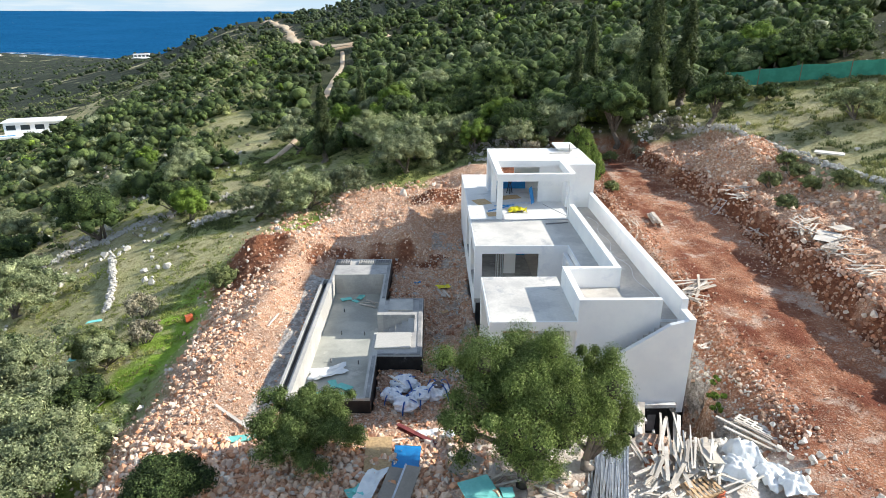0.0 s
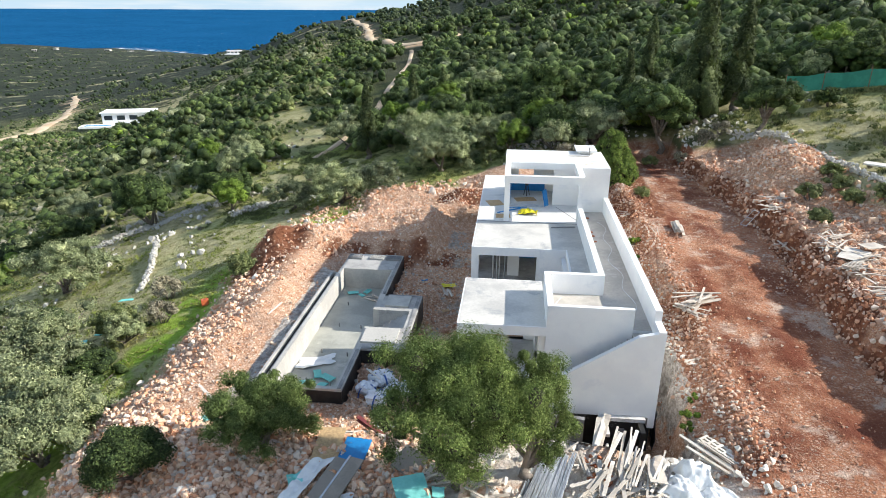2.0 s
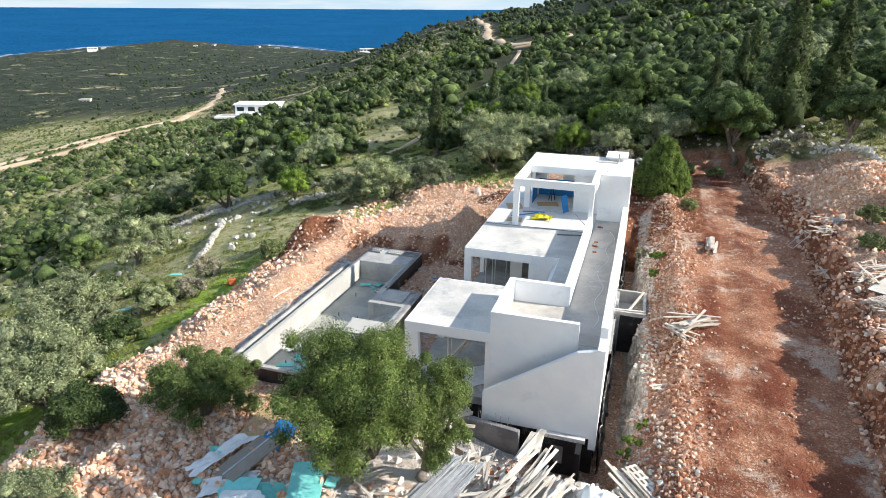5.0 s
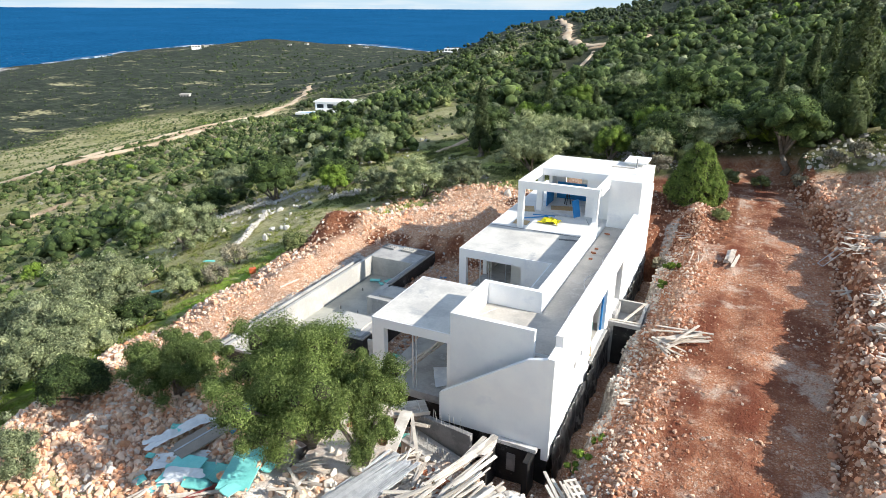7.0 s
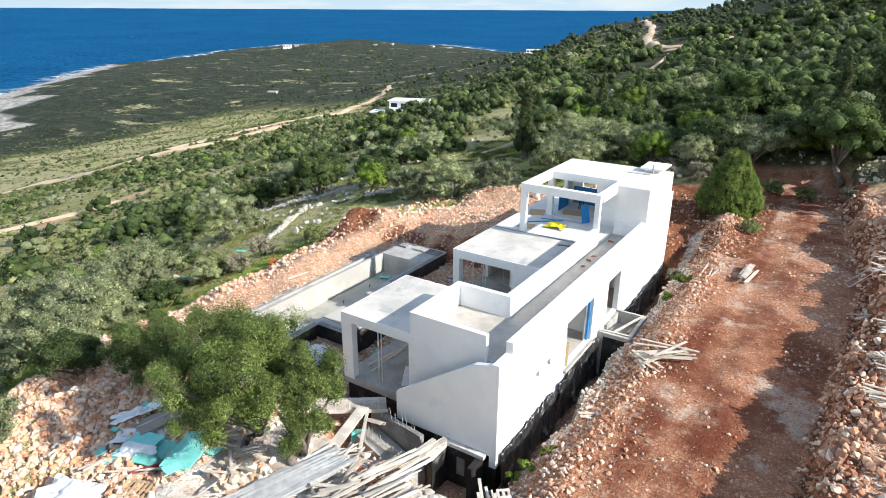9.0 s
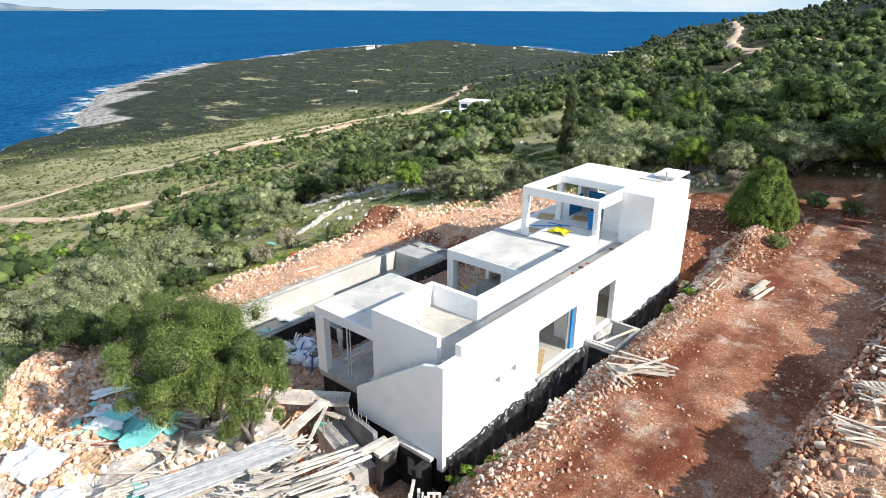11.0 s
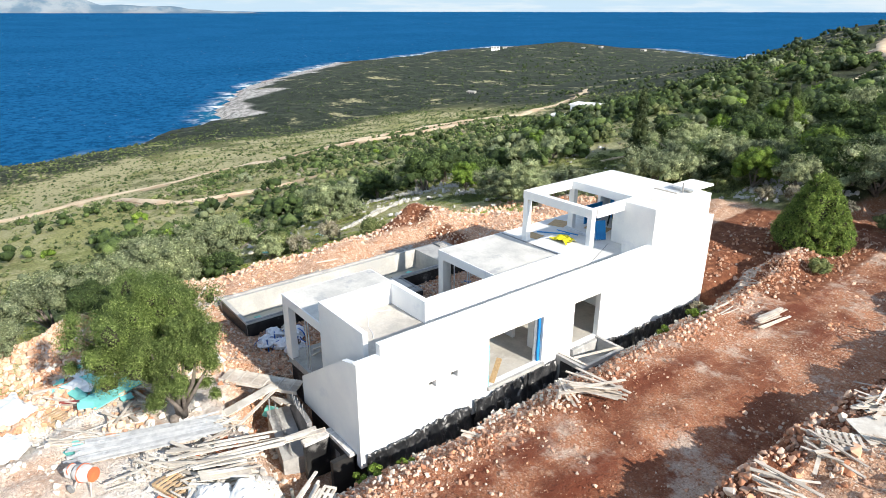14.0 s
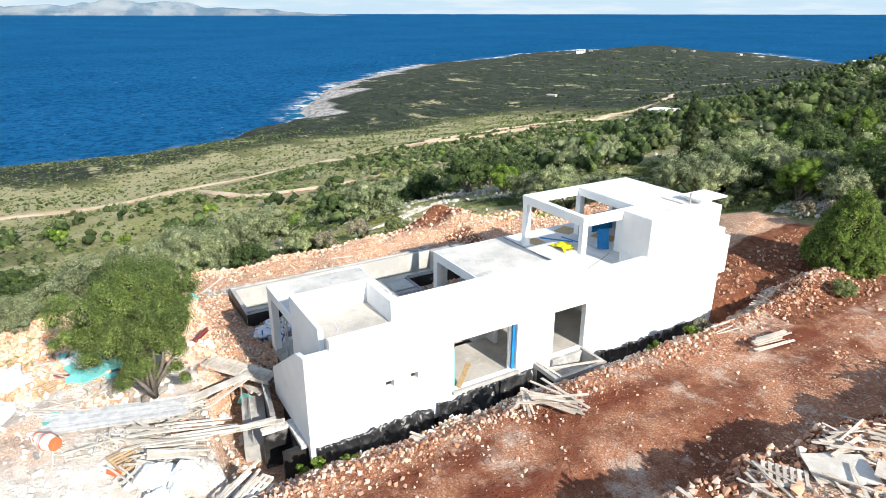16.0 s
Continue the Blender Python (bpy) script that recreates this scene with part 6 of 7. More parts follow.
x, y = spread(q, 5200, -2, 12, -16, -1.6, lambda x, y: 0.25 + 0.5 * (vnoise(x, y, 2.0, 114) > 0.1))
stones("yard_stones", "pale broken stones in the dusty yard", ROCKPALE, x, y, sizes(q, len(x), 0.02, 0.20, 4.0), 209)
x, y = spread(q, 4200, -9.5, 2.2, -3, 18.5, lambda x, y: 0.5 + 0.3 * vnoise(x, y, 1.8, 115))
stones("pit_stones", "grey and brown rubble between pool and villa", ROCKRED, x, y, sizes(q, len(x), 0.03, 0.17), 210)
x, y = spread(q, 900, -9.5, 0.0, -3, 18.5)
stones("pit_stones", "grey broken concrete between pool and villa", ROCKGREY, x, y, sizes(q, len(x), 0.03, 0.15), 211)
x, y = spread(q, 3000, -20, -11, 13, 30, lambda x, y: np.exp(-((x + 15.2) / 2.5) ** 2 - ((y - 19.2) / 5.0) ** 2))
stones("mound_stones", "small stones in the red earth mound", ROCKRED, x, y, sizes(q, len(x), 0.03, 0.14), 212)
x, y = spread(q, 1000, 5, 13, 23.2, 35)
stones("red_stones", "stones in red earth behind the villa", ROCKRED, x, y, sizes(q, len(x), 0.03, 0.17, 3.4), 213)
x, y = spread(q, 5200, -60, -15, -6, 75, lambda x, y: (excavated(x, y) < 0.05) * np.clip(0.1 + 1.2 * (vnoise(x, y, 9, 116) - 0.25), 0, 1))
stones("field_stones", "grey weathered stones strewn over the open slope", ROCKGREY, x, y, sizes(q, len(x), 0.06, 0.42), 214, 0.35)
x, y = spread(q, 2600, 21, 60, 0, 75, lambda x, y: (excavated(x, y) < 0.05) * np.clip(0.1 + 1.2 * (vnoise(x, y, 8, 117) - 0.2), 0, 1))
stones("field_stones", "grey weathered stones on the upper slope", ROCKGREY, x, y, sizes(q, len(x), 0.08, 0.5), 215, 0.35)


x, y = spread(q, 2600, 1, 24, 34.5, 44, lambda x, y: (excavated(x, y) < 0.3) * np.clip(0.5 + 0.8 * vnoise(x, y, 3, 121), 0, 1))
stones("field_stones", "grey and red stones on the ground behind the villa", ROCKGREY, x, y, sizes(q, len(x), 0.04, 0.3), 227, 0.3)


x, y = spread(q, 6000, -58, -18, 20, 62, lambda x, y: (excavated(x, y) < 0.05) * np.clip(1.6 * (vnoise(x, y, 6, 122) - 0.25), 0, 1))
stones("field_stones", "pale limestone outcrops on the terraced slope", ROCKGREY, x, y, sizes(q, len(x), 0.06, 0.45), 228, 0.35)


def dry_wall(label, points, width, tall, n, seed):
    q = np.random.RandomState(seed)
    pts = np.array(points, float)
    seg = np.hypot(*np.diff(pts, axis=0).T)
    at = np.concatenate([[0], np.cumsum(seg)])
    u = q.uniform(0, at[-1], n)
    x = np.interp(u, at, pts[:, 0]) + q.normal(0, width * 0.5, n)
    y = np.interp(u, at, pts[:, 1]) + q.normal(0, width * 0.5, n)
    lift = tall * q.uniform(0, 1, n) * (0.5 + 0.5 * vnoise(u, 0 * u, 3, seed))
    stones("dry_stone_wall", label, ROCKGREY, x, y, q.uniform(0.07, 0.20, n), seed, 0.3, height(x, y) + lift)


dry_wall("crumbling dry stone wall across the grassy slope", [(-25.6, 17.5), (-27.2, 22), (-30.2, 28)], 0.22, 0.65, 900, 221)
dry_wall("fallen terrace wall of pale field stones", [(-42, 30), (-36.8, 32.3), (-30, 36), (-23, 39.5)], 1.2, 0.4, 1100, 222)
dry_wall("low terrace wall of pale field stones", [(-24, 31), (-20, 35), (-14.5, 37), (-9.5, 36.5)], 0.6, 0.5, 600, 223)
dry_wall("dry stone wall above the road", [(22.5, 39), (24.9, 34.4), (25.8, 26), (26.4, 22.7), (27.0, 15)], 0.26, 0.55, 720, 224)
dry_wall("red and grey wall in the woods", [(4, 59), (10, 61), (16, 62)], 0.8, 1.0, 300, 225)

boulder_meshes = []
for i in range(8):
    v0, f0 = hull(300 + i, 34)
    boulder_meshes.append(mesh_np("boulder", v0, f0, BOULDER if i < 6 else ROCKPALE))
q = np.random.RandomState(19)
for x0, x1, y0, y1, n, lo, hi in ((-15.8, -13.5, -8, 22, 34, 0.14, 0.30), (-13, -8, -9.5, -3.5, 22, 0.14, 0.30), (10.2, 11.8, -3, 31, 16, 0.09, 0.18), (19.2, 23.4, -6, 35, 46, 0.08, 0.22), (0.4, 2.6, -7.2, -5.6, 46, 0.12, 0.32), (-9.5, -4.5, -9.5, -4.5, 30, 0.12, 0.30), (-12.5, -2, 31, 34, 14, 0.25, 0.5)):
    xs, ys = spread(q, n, x0, x1, y0, y1)
    for x, y in zip(xs, ys):
        s = lo + (hi - lo) * q.uniform() ** 1.8
        ob = new("boulder", boulder_meshes[q.randint(8)])
        ob.matrix_basis = pose(x, y, gz(x, y) + 0.18 * s, *q.uniform(0, 360, 3)) @ Matrix.Diagonal((s, s * q.uniform(.7, 1), s * q.uniform(.7, 1), 1))
        ob.parent = ground

# ---- loose things of the building site ----


def lying(name, label, category, bm, material, x, y, turn=0.0, z=None, tilt=0.0, roll=0.0, lift=0.02, group="", smooth=False):
    """One loose thing of a single mesh on the ground or at z."""
    bmesh.ops.recalc_face_normals(bm, faces=bm.faces)
    me = bpy.data.meshes.new(name)
    for f in bm.faces:
        f.smooth = smooth
    bm.to_mesh(me)
    bm.free()
    me.materials.append(material)
    ob = new(name, me)
    ob.matrix_basis = pose(x, y, (gz(x, y) if z is None else z) + lift, tilt, roll, turn)
    return tagged(ob, label, category, group)


PLANKS = {}


def plank_mesh(w, h, material):
    key = (w, h, material.name)
    if key not in PLANKS:
        bm = box(1.0, w, h, 0.008)
        me = bpy.data.meshes.new("plank")
        bm.to_mesh(me)
        bm.free()
        me.materials.append(material)
        PLANKS[key] = me
    return PLANKS[key]


def timber_pile(label, x, y, turn, n, length, spread, seed, layers=3, material=None, w=0.10, h=0.03, fan=8.0, z=None, name="timber_pile", tilt=0.0):
    r = random.Random(seed)
    base = gz(x, y) if z is None else z
    ob = thing(name, label, "timber", at=pose(x, y, base + 0.02, 0, tilt, turn))
    for i in range(n):
        p = new("plank", plank_mesh(w, h, material or TIMBER))
        l = length * r.uniform(0.55, 1.05)
        p.parent = ob
        p.matrix_basis = pose(r.uniform(-.12, .12) * length, r.uniform(-1, 1) * spread, 0.015 + (h + 0.025) * (i % (layers * 2)) + r.uniform(0, .04), r.uniform(-6, 6), r.uniform(-3, 3), r.gauss(0, fan)) @ Matrix.Diagonal((l, r.uniform(.6, 1.3), 1, 1))
    return ob


def pallet(label, x, y, turn, z=None, tilt=0.0, sx=1.2, sy=0.8, material=None, lift=0.03):
    ob = thing("pallet", label, "pallet", at=pose(x, y, (gz(x, y) if z is None else z) + lift, tilt, 0, turn))
    for i in range(3):
        part("bearer", solid([(-sx / 2, sx / 2, -sy / 2 + i * (sy - .09) / 2, -sy / 2 + .09 + i * (sy - .09) / 2, 0, 0.09)]), material or TIMBER, ob)
    for i in range(7):
        a = -sx / 2 + i * (sx - .1) / 6
        part("slat", solid([(a, a + 0.1, -sy / 2, sy / 2, 0.09, 0.11)]), material or TIMBER, ob)
    return ob


def crumpled(sx, sy, seed, amp=0.12, n=22, drape=0.0, cell=0.35):
    """A creased sheet of plastic."""
    bm = bmesh.new()
    g = {}
    for i in range(n):
        for j in range(n):
            u, v = i / (n - 1) - .5, j / (n - 1) - .5
            ex = 1 + 0.18 * float(vnoise(u * 4 + 9, v * 4, 1, seed + 3))
            z = amp * (float(vnoise(u * sx, v * sy, cell, seed)) + 0.6 * float(vnoise(u * sx, v * sy, cell * 0.4, seed + 1)) + 1.0)
            z += drape * (1 - (2 * u) ** 2) * (1 - (2 * v) ** 2)
            g[i, j] = bm.verts.new((u * sx * ex, v * sy * ex, z))
    for i in range(n - 1):
        for j in range(n - 1):
            bm.faces.new((g[i, j], g[i + 1, j], g[i + 1, j + 1], g[i, j + 1]))
    return bm


def sheet(name, label, x, y, sx, sy, material, turn=0.0, z=None, tilt=0.0, roll=0.0, thick=0.03, category="board", lift=0.03, torn=0):
    if torn:
        r = random.Random(torn)
        pts = [(sx * .5 * a * r.uniform(.7, 1.05), sy * .5 * b * r.uniform(.7, 1.05)) for a, b in ((-1, -1), (0, -1.0), (1, -1), (1.05, .1), (1, 1), (.2, .95), (-1, 1), (-.9, 0))]
        bm = extruded(pts, 'z', 0, thick)
    else:
        bm = box(sx, sy, thick, 0.004)
    return lying(name, label, category, bm, material, x, y, turn, z, tilt, roll, lift)


# front slope: boards and panels below the olive trees
sheet("strand_board", "square sheet of brown strand board lying on rubble", -4.65, -3.47, 0.98, 1.75, OSB, 2, lift=0.16, tilt=4)
sheet("insulation_board", "bright blue insulation panel lying on rubble", -3.65, -4.17, 0.98, 2.3, BLUEBOARD, -4, lift=0.14, tilt=3, thick=0.05)
sheet("wall_board", "grey-brown wall panel with a steel edge", -4.15, -5.42, 0.62, 2.3, GREYBOARD, -14, lift=0.26, tilt=3, thick=0.06)
sheet("wall_board", "grey-brown wall panel lying beside another", -3.60, -5.52, 0.55, 2.3, GREYBOARD, -14, lift=0.24, tilt=3, thick=0.06)
lying("steel_rail", "thin galvanised steel rail on the panels", "rail", box(0.07, 2.3, 0.05, 0.005), STEEL, -3.87, -5.42, -14, lift=0.34, tilt=3)
lying("plastic_sheet", "crumpled milky plastic sheet over the panels", "plastic sheet", crumpled(0.6, 2.6, 31, 0.09, 26), FOIL, -4.95, -5.6, -16, lift=0.26, smooth=True)
sheet("foam_board", "broken turquoise foam insulation board", -5.25, -5.42, 0.7, 0.7, TURQ, 20, lift=0.12, torn=3, thick=0.05)
sheet("foam_board", "stacked turquoise foam insulation board", -5.10, -5.32, 0.5, 0.6, TURQ, 60, lift=0.2, torn=4, thick=0.05)
beam = thing("steel_beam", "dark red primed steel beam lying on rubble", "beam", at=pose(-3.20, -2.07, gz(-3.20, -2.07) + 0.12, 0, 0, -39))
part("flange", solid([(-1.1, 1.1, -.09, .09, 0, .018)]), REDSTEEL, beam)
part("web", solid([(-1.1, 1.1, -.012, .012, .018, .16)]), REDSTEEL, beam)
part("flange", solid([(-1.1, 1.1, -.09, .09, .16, .178)]), REDSTEEL, beam)
lying("plastic_sheet", "white crumpled sheet on the ground", "plastic sheet", crumpled(1.1, 0.8, 35, 0.05), FOIL, -2.70, -1.82, 10, lift=0.03, smooth=True)
timber_pile("long weathered planks lying on rubble", -4.25, -2.42, 5, 4, 2.2, 0.25, 11, 1)
lying("bucket", "white plastic bucket lying on its side", "bucket", tube([(0, -.17, 0), (0, .17, 0)], [.13, .16], 14), BAG, -1.92, -2.56, 30, lift=0.15)
lying("log_slice", "pale round of sawn wood", "wood", tube([(0, 0, 0), (0, 0, .2)], .14, 12), PALEBOARD, -1.95, -3.55, 0, lift=0.02)
sheet("wall_board", "tilted grey-brown board leaning on debris", -1.45, -4.20, 1.0, 1.0, GREYBOARD, -25, lift=0.25, tilt=20, roll=12)
timber_pile("tangle of broken grey planks below the olive tree", -0.65, -5.20, 20, 14, 1.7, 0.5, 12, 3, fan=35)
timber_pile("broken grey planks and battens", 1.3, -6.6, -30, 10, 1.6, 0.5, 13, 3, fan=40)
for i, (x, y, sx, sy, t) in enumerate(((-2.65, -7.02, 1.0, 1.1, 30), (-1.85, -6.60, 0.8, 0.9, 10), (-3.55, -7.02, 0.9, 0.7, 55), (-2.15, -7.50, 1.1, 0.5, 20), (-4.35, -7.92, 0.5, 0.4, 70), (-4.85, -7.02, 0.35, 0.25, 10), (-1.05, -6.10, 0.7, 0.6, 40), (-0.55, -7.40, 0.7, 0.5, 80), (1.9, -8.1, 0.9, 0.3, 15), (-0.2, -6.0, 0.5, 0.5, 0))):
    sheet("foam_board", "torn turquoise foam insulation board on debris", x, y, sx, sy, TURQ, t, lift=0.08 + 0.05 * (i % 4), torn=40 + i, thick=0.05, tilt=4 * (i % 3), roll=3 * (i % 4) - 4)
lying("plastic_sheet", "white printed plastic wrapping on foam boards", "plastic sheet", crumpled(1.3, 0.8, 37, 0.05), FOIL, -2.85, -7.32, 25, lift=0.28, smooth=True)
lying("plastic_sheet", "grey translucent plastic sheet on rubble", "plastic sheet", crumpled(2.0, 0.8, 38, 0.07), FOIL, -3.85, -6.62, 35, lift=0.16, smooth=True)
sheet("wall_board", "grey-brown board among foam boards", -2.85, -6.32, 1.4, 0.8, GREYBOARD, 35, lift=0.18, tilt=3)
beam = thing("steel_beam", "short dark red steel beam on foam boards", "beam", at=pose(-1.55, -7.50, gz(-1.55, -7.50) + 0.3, 0, 0, 62))
part("flange", solid([(-.8, .8, -.07, .07, 0, .016)]), REDSTEEL, beam)
part("web", solid([(-.8, .8, -.01, .01, .016, .12)]), REDSTEEL, beam)
timber_pile("weathered planks on the foam boards", -1.85, -8.00, 30, 7, 2.2, 0.4, 14, 3, fan=20)
timber_pile("short planks lying on pale rubble", -3.55, -8.62, 70, 5, 1.1, 0.25, 15, 2, fan=12)
pallet("brown wooden pallet on the dusty yard", -0.95, -8.50, 25, material=TIMBERWARM)
lying("plastic_sheet", "large white tarpaulin heaped in the yard", "plastic sheet", crumpled(2.2, 1.6, 39, 0.12, 26, 0.25), FOIL, -2.6, -9.9, 20, lift=0.02, smooth=True)
lying("plastic_sheet", "white tarpaulin heaped in the yard", "plastic sheet", crumpled(1.4, 1.4, 40, 0.12, 24, 0.3), FOIL, 0.4, -10.2, 20, lift=0.02, smooth=True)

sheet("foam_board", "large turquoise foam insulation board under the olive tree", -0.95, -6.4, 1.1, 2.1, TURQ, 21, lift=0.16, thick=0.05, tilt=2)
sheet("foam_board", "large turquoise foam insulation board on rubble", -3.15, -7.3, 1.15, 1.9, TURQ, 12, lift=0.2, thick=0.05, tilt=3)
sheet("foam_board", "turquoise foam insulation board beside grey panels", -2.35, -6.9, 0.8, 1.6, TURQ, 24, lift=0.14, thick=0.05)

# steel profiles and timber in the yard
bundle = thing("steel_profiles", "bundle of long galvanised steel profiles on the ground", "steel profiles", at=pose(3.1, -6.0, gz(3.1, -6.0) + 0.08, 0, 0, 74))
r = random.Random(8)
for i in range(40):
    p = part("profile", solid([(-2.3, 2.3, -.03, .03, 0, .012), (-2.3, 2.3, -.03, -.02, .012, .05), (-2.3, 2.3, .02, .03, .012, .05)]), PROFILE, bundle)
    p.matrix_basis = pose(r.uniform(-.4, .4), -0.62 + 0.095 * (i % 14) + r.uniform(-.02, .02), 0.06 * (i // 14) + r.uniform(0, .02), 0, 0, r.gauss(0, 2.2))
timber_pile("big heap of pale shuttering battens", 6.6, -4.5, 66, 24, 2.3, 0.65, 16, 5, PALEBOARD, 0.08, 0.035, 11)
timber_pile("long pale battens lying across the heap", 6.0, -3.6, 72, 7, 2.9, 0.35, 17, 3, PALEBOARD, 0.10, 0.04, 6, z=gz(6.0, -3.4) + 0.25)
timber_pile("pale boards beside the trench", 5.4, -5.2, 60, 14, 2.2, 0.6, 18, 3, PALEBOARD, 0.12, 0.03, 25)
sheet("shuttering_board", "pale shuttering panel propped on a heap of battens", 7.0, -4.55, 0.55, 1.65, PALEBOARD, -6, lift=0.42, tilt=-14)
pallet("broken wooden pallet among battens", 6.2, -6.0, 20, material=TIMBERWARM)
pallet("wooden pallet leaning on the stones", 9.35, -2.9, 55, tilt=10, material=PALEBOARD)
timber_pile("two long weathered beams beside a pallet", 8.7, -2.75, 48, 4, 2.6, 0.18, 19, 1, TIMBER, 0.12, 0.06, 3)
timber_pile("long planks lying down the rubble bank", 9.65, -3.3, -52, 5, 3.4, 0.25, 20, 2, PALEBOARD, 0.10, 0.05, 2, z=gz(9.6, -3.3) + 0.1)
pallet("slatted wooden crate side on the bank", 9.9, -2.7, -52, sx=2.0, sy=0.45, material=PALEBOARD)
lying("timber_post", "single pale post propped against the bank", "timber", box(0.09, 0.09, 1.9, .01), PALEBOARD, 7.9, -2.6, 0, tilt=8, roll=12)
for i, (x, y, s, h) in enumerate(((8.3, -4.4, 1.3, 0.6), (8.9, -5.2, 1.2, 0.35), (7.7, -5.3, 1.3, 0.3), (9.4, -5.8, 1.0, 0.3))):
    lying("plastic_bag", "heaped white plastic wrapping among timber", "plastic sheet", crumpled(s, s, 50 + i, 0.14, 26, h, 0.25), FOIL, x, y, 30 * i, lift=0.02, smooth=True)
for i in range(26):
    b = lying("clay_brick", "red hollow clay brick in the rubble", "brick", box(.19, .09, .09, .006), BRICK, 4.6 + 1.1 * r.random(), -5.1 + 1.6 * r.random(), r.uniform(0, 180), roll=r.uniform(-25, 25), lift=0.05, group="scattered bricks")
sheet("foam_board", "turquoise strip of foam board in the yard", 2.1, -8.4, 0.9, 0.25, TURQ, 20, lift=0.03, thick=0.04)
lying("orange_tool", "small orange power tool in the yard", "tool", joined(tube([(-.18, 0, .1), (.18, 0, .12)], [.09, .11], 10), moved(box(.3, .05, .05, .01), pose(.25, 0, .16))), ORANGE, 6.6, -6.45, 40)

timber_pile("scattered broken battens on white dust", 4.9, -6.6, 20, 14, 1.4, 0.7, 101, 2, PALEBOARD, 0.07, 0.03, 40)
timber_pile("scattered grey battens beside steel profiles", 4.7, -4.2, 60, 10, 1.3, 0.5, 102, 2, TIMBER, 0.07, 0.03, 35)
timber_pile("long thin white battens on the yard", 1.6, -7.9, 60, 9, 2.6, 0.4, 103, 2, PALEBOARD, 0.05, 0.03, 10)
timber_pile("splintered battens beside the trench", 3.9, -3.3, 110, 12, 1.1, 0.5, 104, 2, PALEBOARD, 0.06, 0.03, 45)
timber_pile("loose white battens thrown over the heap", 7.3, -5.6, 20, 16, 1.8, 0.6, 105, 4, PALEBOARD, 0.08, 0.03, 35)
timber_pile("broken grey boards below the olive tree", 1.2, -5.4, 30, 10, 1.2, 0.5, 106, 3, TIMBER, 0.09, 0.03, 40)

# concrete mixer
mixer = thing("concrete_mixer", "orange and white concrete mixer caked with cement", "concrete mixer", at=pose(4.4, -8.25, gz(4.4, -8.25), 0, 0, 35) @ Matrix.Diagonal((0.82, 0.82, 0.82, 1)))
part("drum", tube([(-.42, 0, .72), (-.3, 0, .73), (0, 0, .76), (.22, 0, .78), (.42, 0, .80)], [.16, .31, .36, .34, .22], 20), CAKED, mixer, "drum caked with pale cement", smooth=True)
part("drum_band", tube([(-.02, 0, .757), (.02, 0, .763)], [.385, .385], 24), ORANGE, mixer, "orange toothed ring")
part("drum_mouth", tube([(.42, 0, .80), (.5, 0, .81)], [.235, .30], 20), ORANGE, mixer, "flared orange mouth")
part("motor_box", moved(box(.28, .4, .4, .03), pose(-.66, .0, .5)), CAKED, mixer)
for a, b in (((-.4, -.3, 0), (-.2, 0, .75)), ((-.4, .35, 0), (-.2, 0, .75)), ((.5, -.3, 0), (.3, 0, .75)), ((.5, .35, 0), (.3, 0, .75))):
    part("leg", tube([a, b], .03, 8), PALEBOARD, mixer)
for yy in (-.38, .42):
    part("wheel", moved(tube([(0, -.04, 0), (0, .04, 0)], .17, 14), pose(-.4, yy, .17)), CEMENT, mixer)
part("hand_wheel", moved(tube([(.22 * math.cos(a), .22 * math.sin(a), 0) for a in (i * math.pi / 8 for i in range(17))], .018, 6), pose(-.62, 0, .8, 0, 90, 0)), ORANGE, mixer)

# gangway and props over the south trench
gang = thing("gangway", "weathered board gangway over the trench", "gangway", at=pose(1.45, -1.0, -0.1, 0, 3, 40))
for i in range(4):
    part("plank", solid([(-1.75, 1.75, -.42 + .21 * i, -.215 + .21 * i, 0, .045)]), TIMBER, gang)
for i in range(6):
    part("batten", solid([(-1.5 + .58 * i, -1.45 + .58 * i, -.42, .42, .045, .065)]), PALEBOARD, gang)
part("side_beam", solid([(-1.8, 1.8, -.46, -.42, -.10, .05)]), PALEBOARD, gang)
lying("loading_plank", "wide pale plank leaning on the gangway", "plank", moved(box(0.46, 2.6, 0.05, 0.006), pose(0, 0, 0)), PALEBOARD, 2.72, -2.1, 14, z=0.0, tilt=1, lift=0.02)
lying("loading_plank", "narrow pale plank leaning on the gangway", "plank", box(0.13, 3.0, 0.05, 0.006), PALEBOARD, 3.5, -2.2, 33, z=-0.02, tilt=1, lift=0.02)
timber_pile("long white planks bridging to the chamber", 5.55, -1.7, 75, 3, 3.2, 0.12, 22, 1, PALEBOARD, 0.16, 0.04, 4, z=-0.42, tilt=-3)
lying("prop", "steel prop standing in the trench", "prop", tube([(0, 0, 0), (.1, .05, 1.9)], .03, 8), STEEL, 2.75, -1.35, 0, z=-2.1)
pallet("slatted frame resting against the retaining wall", 3.0, -0.75, 10, z=-0.55, tilt=-35, sx=0.7, sy=0.9)
sheet("foam_board", "turquoise board in the trench", 2.3, -1.1, 0.6, 0.5, TURQ, 30, z=-1.2, tilt=40, lift=0)

# bulk bags between pool and villa


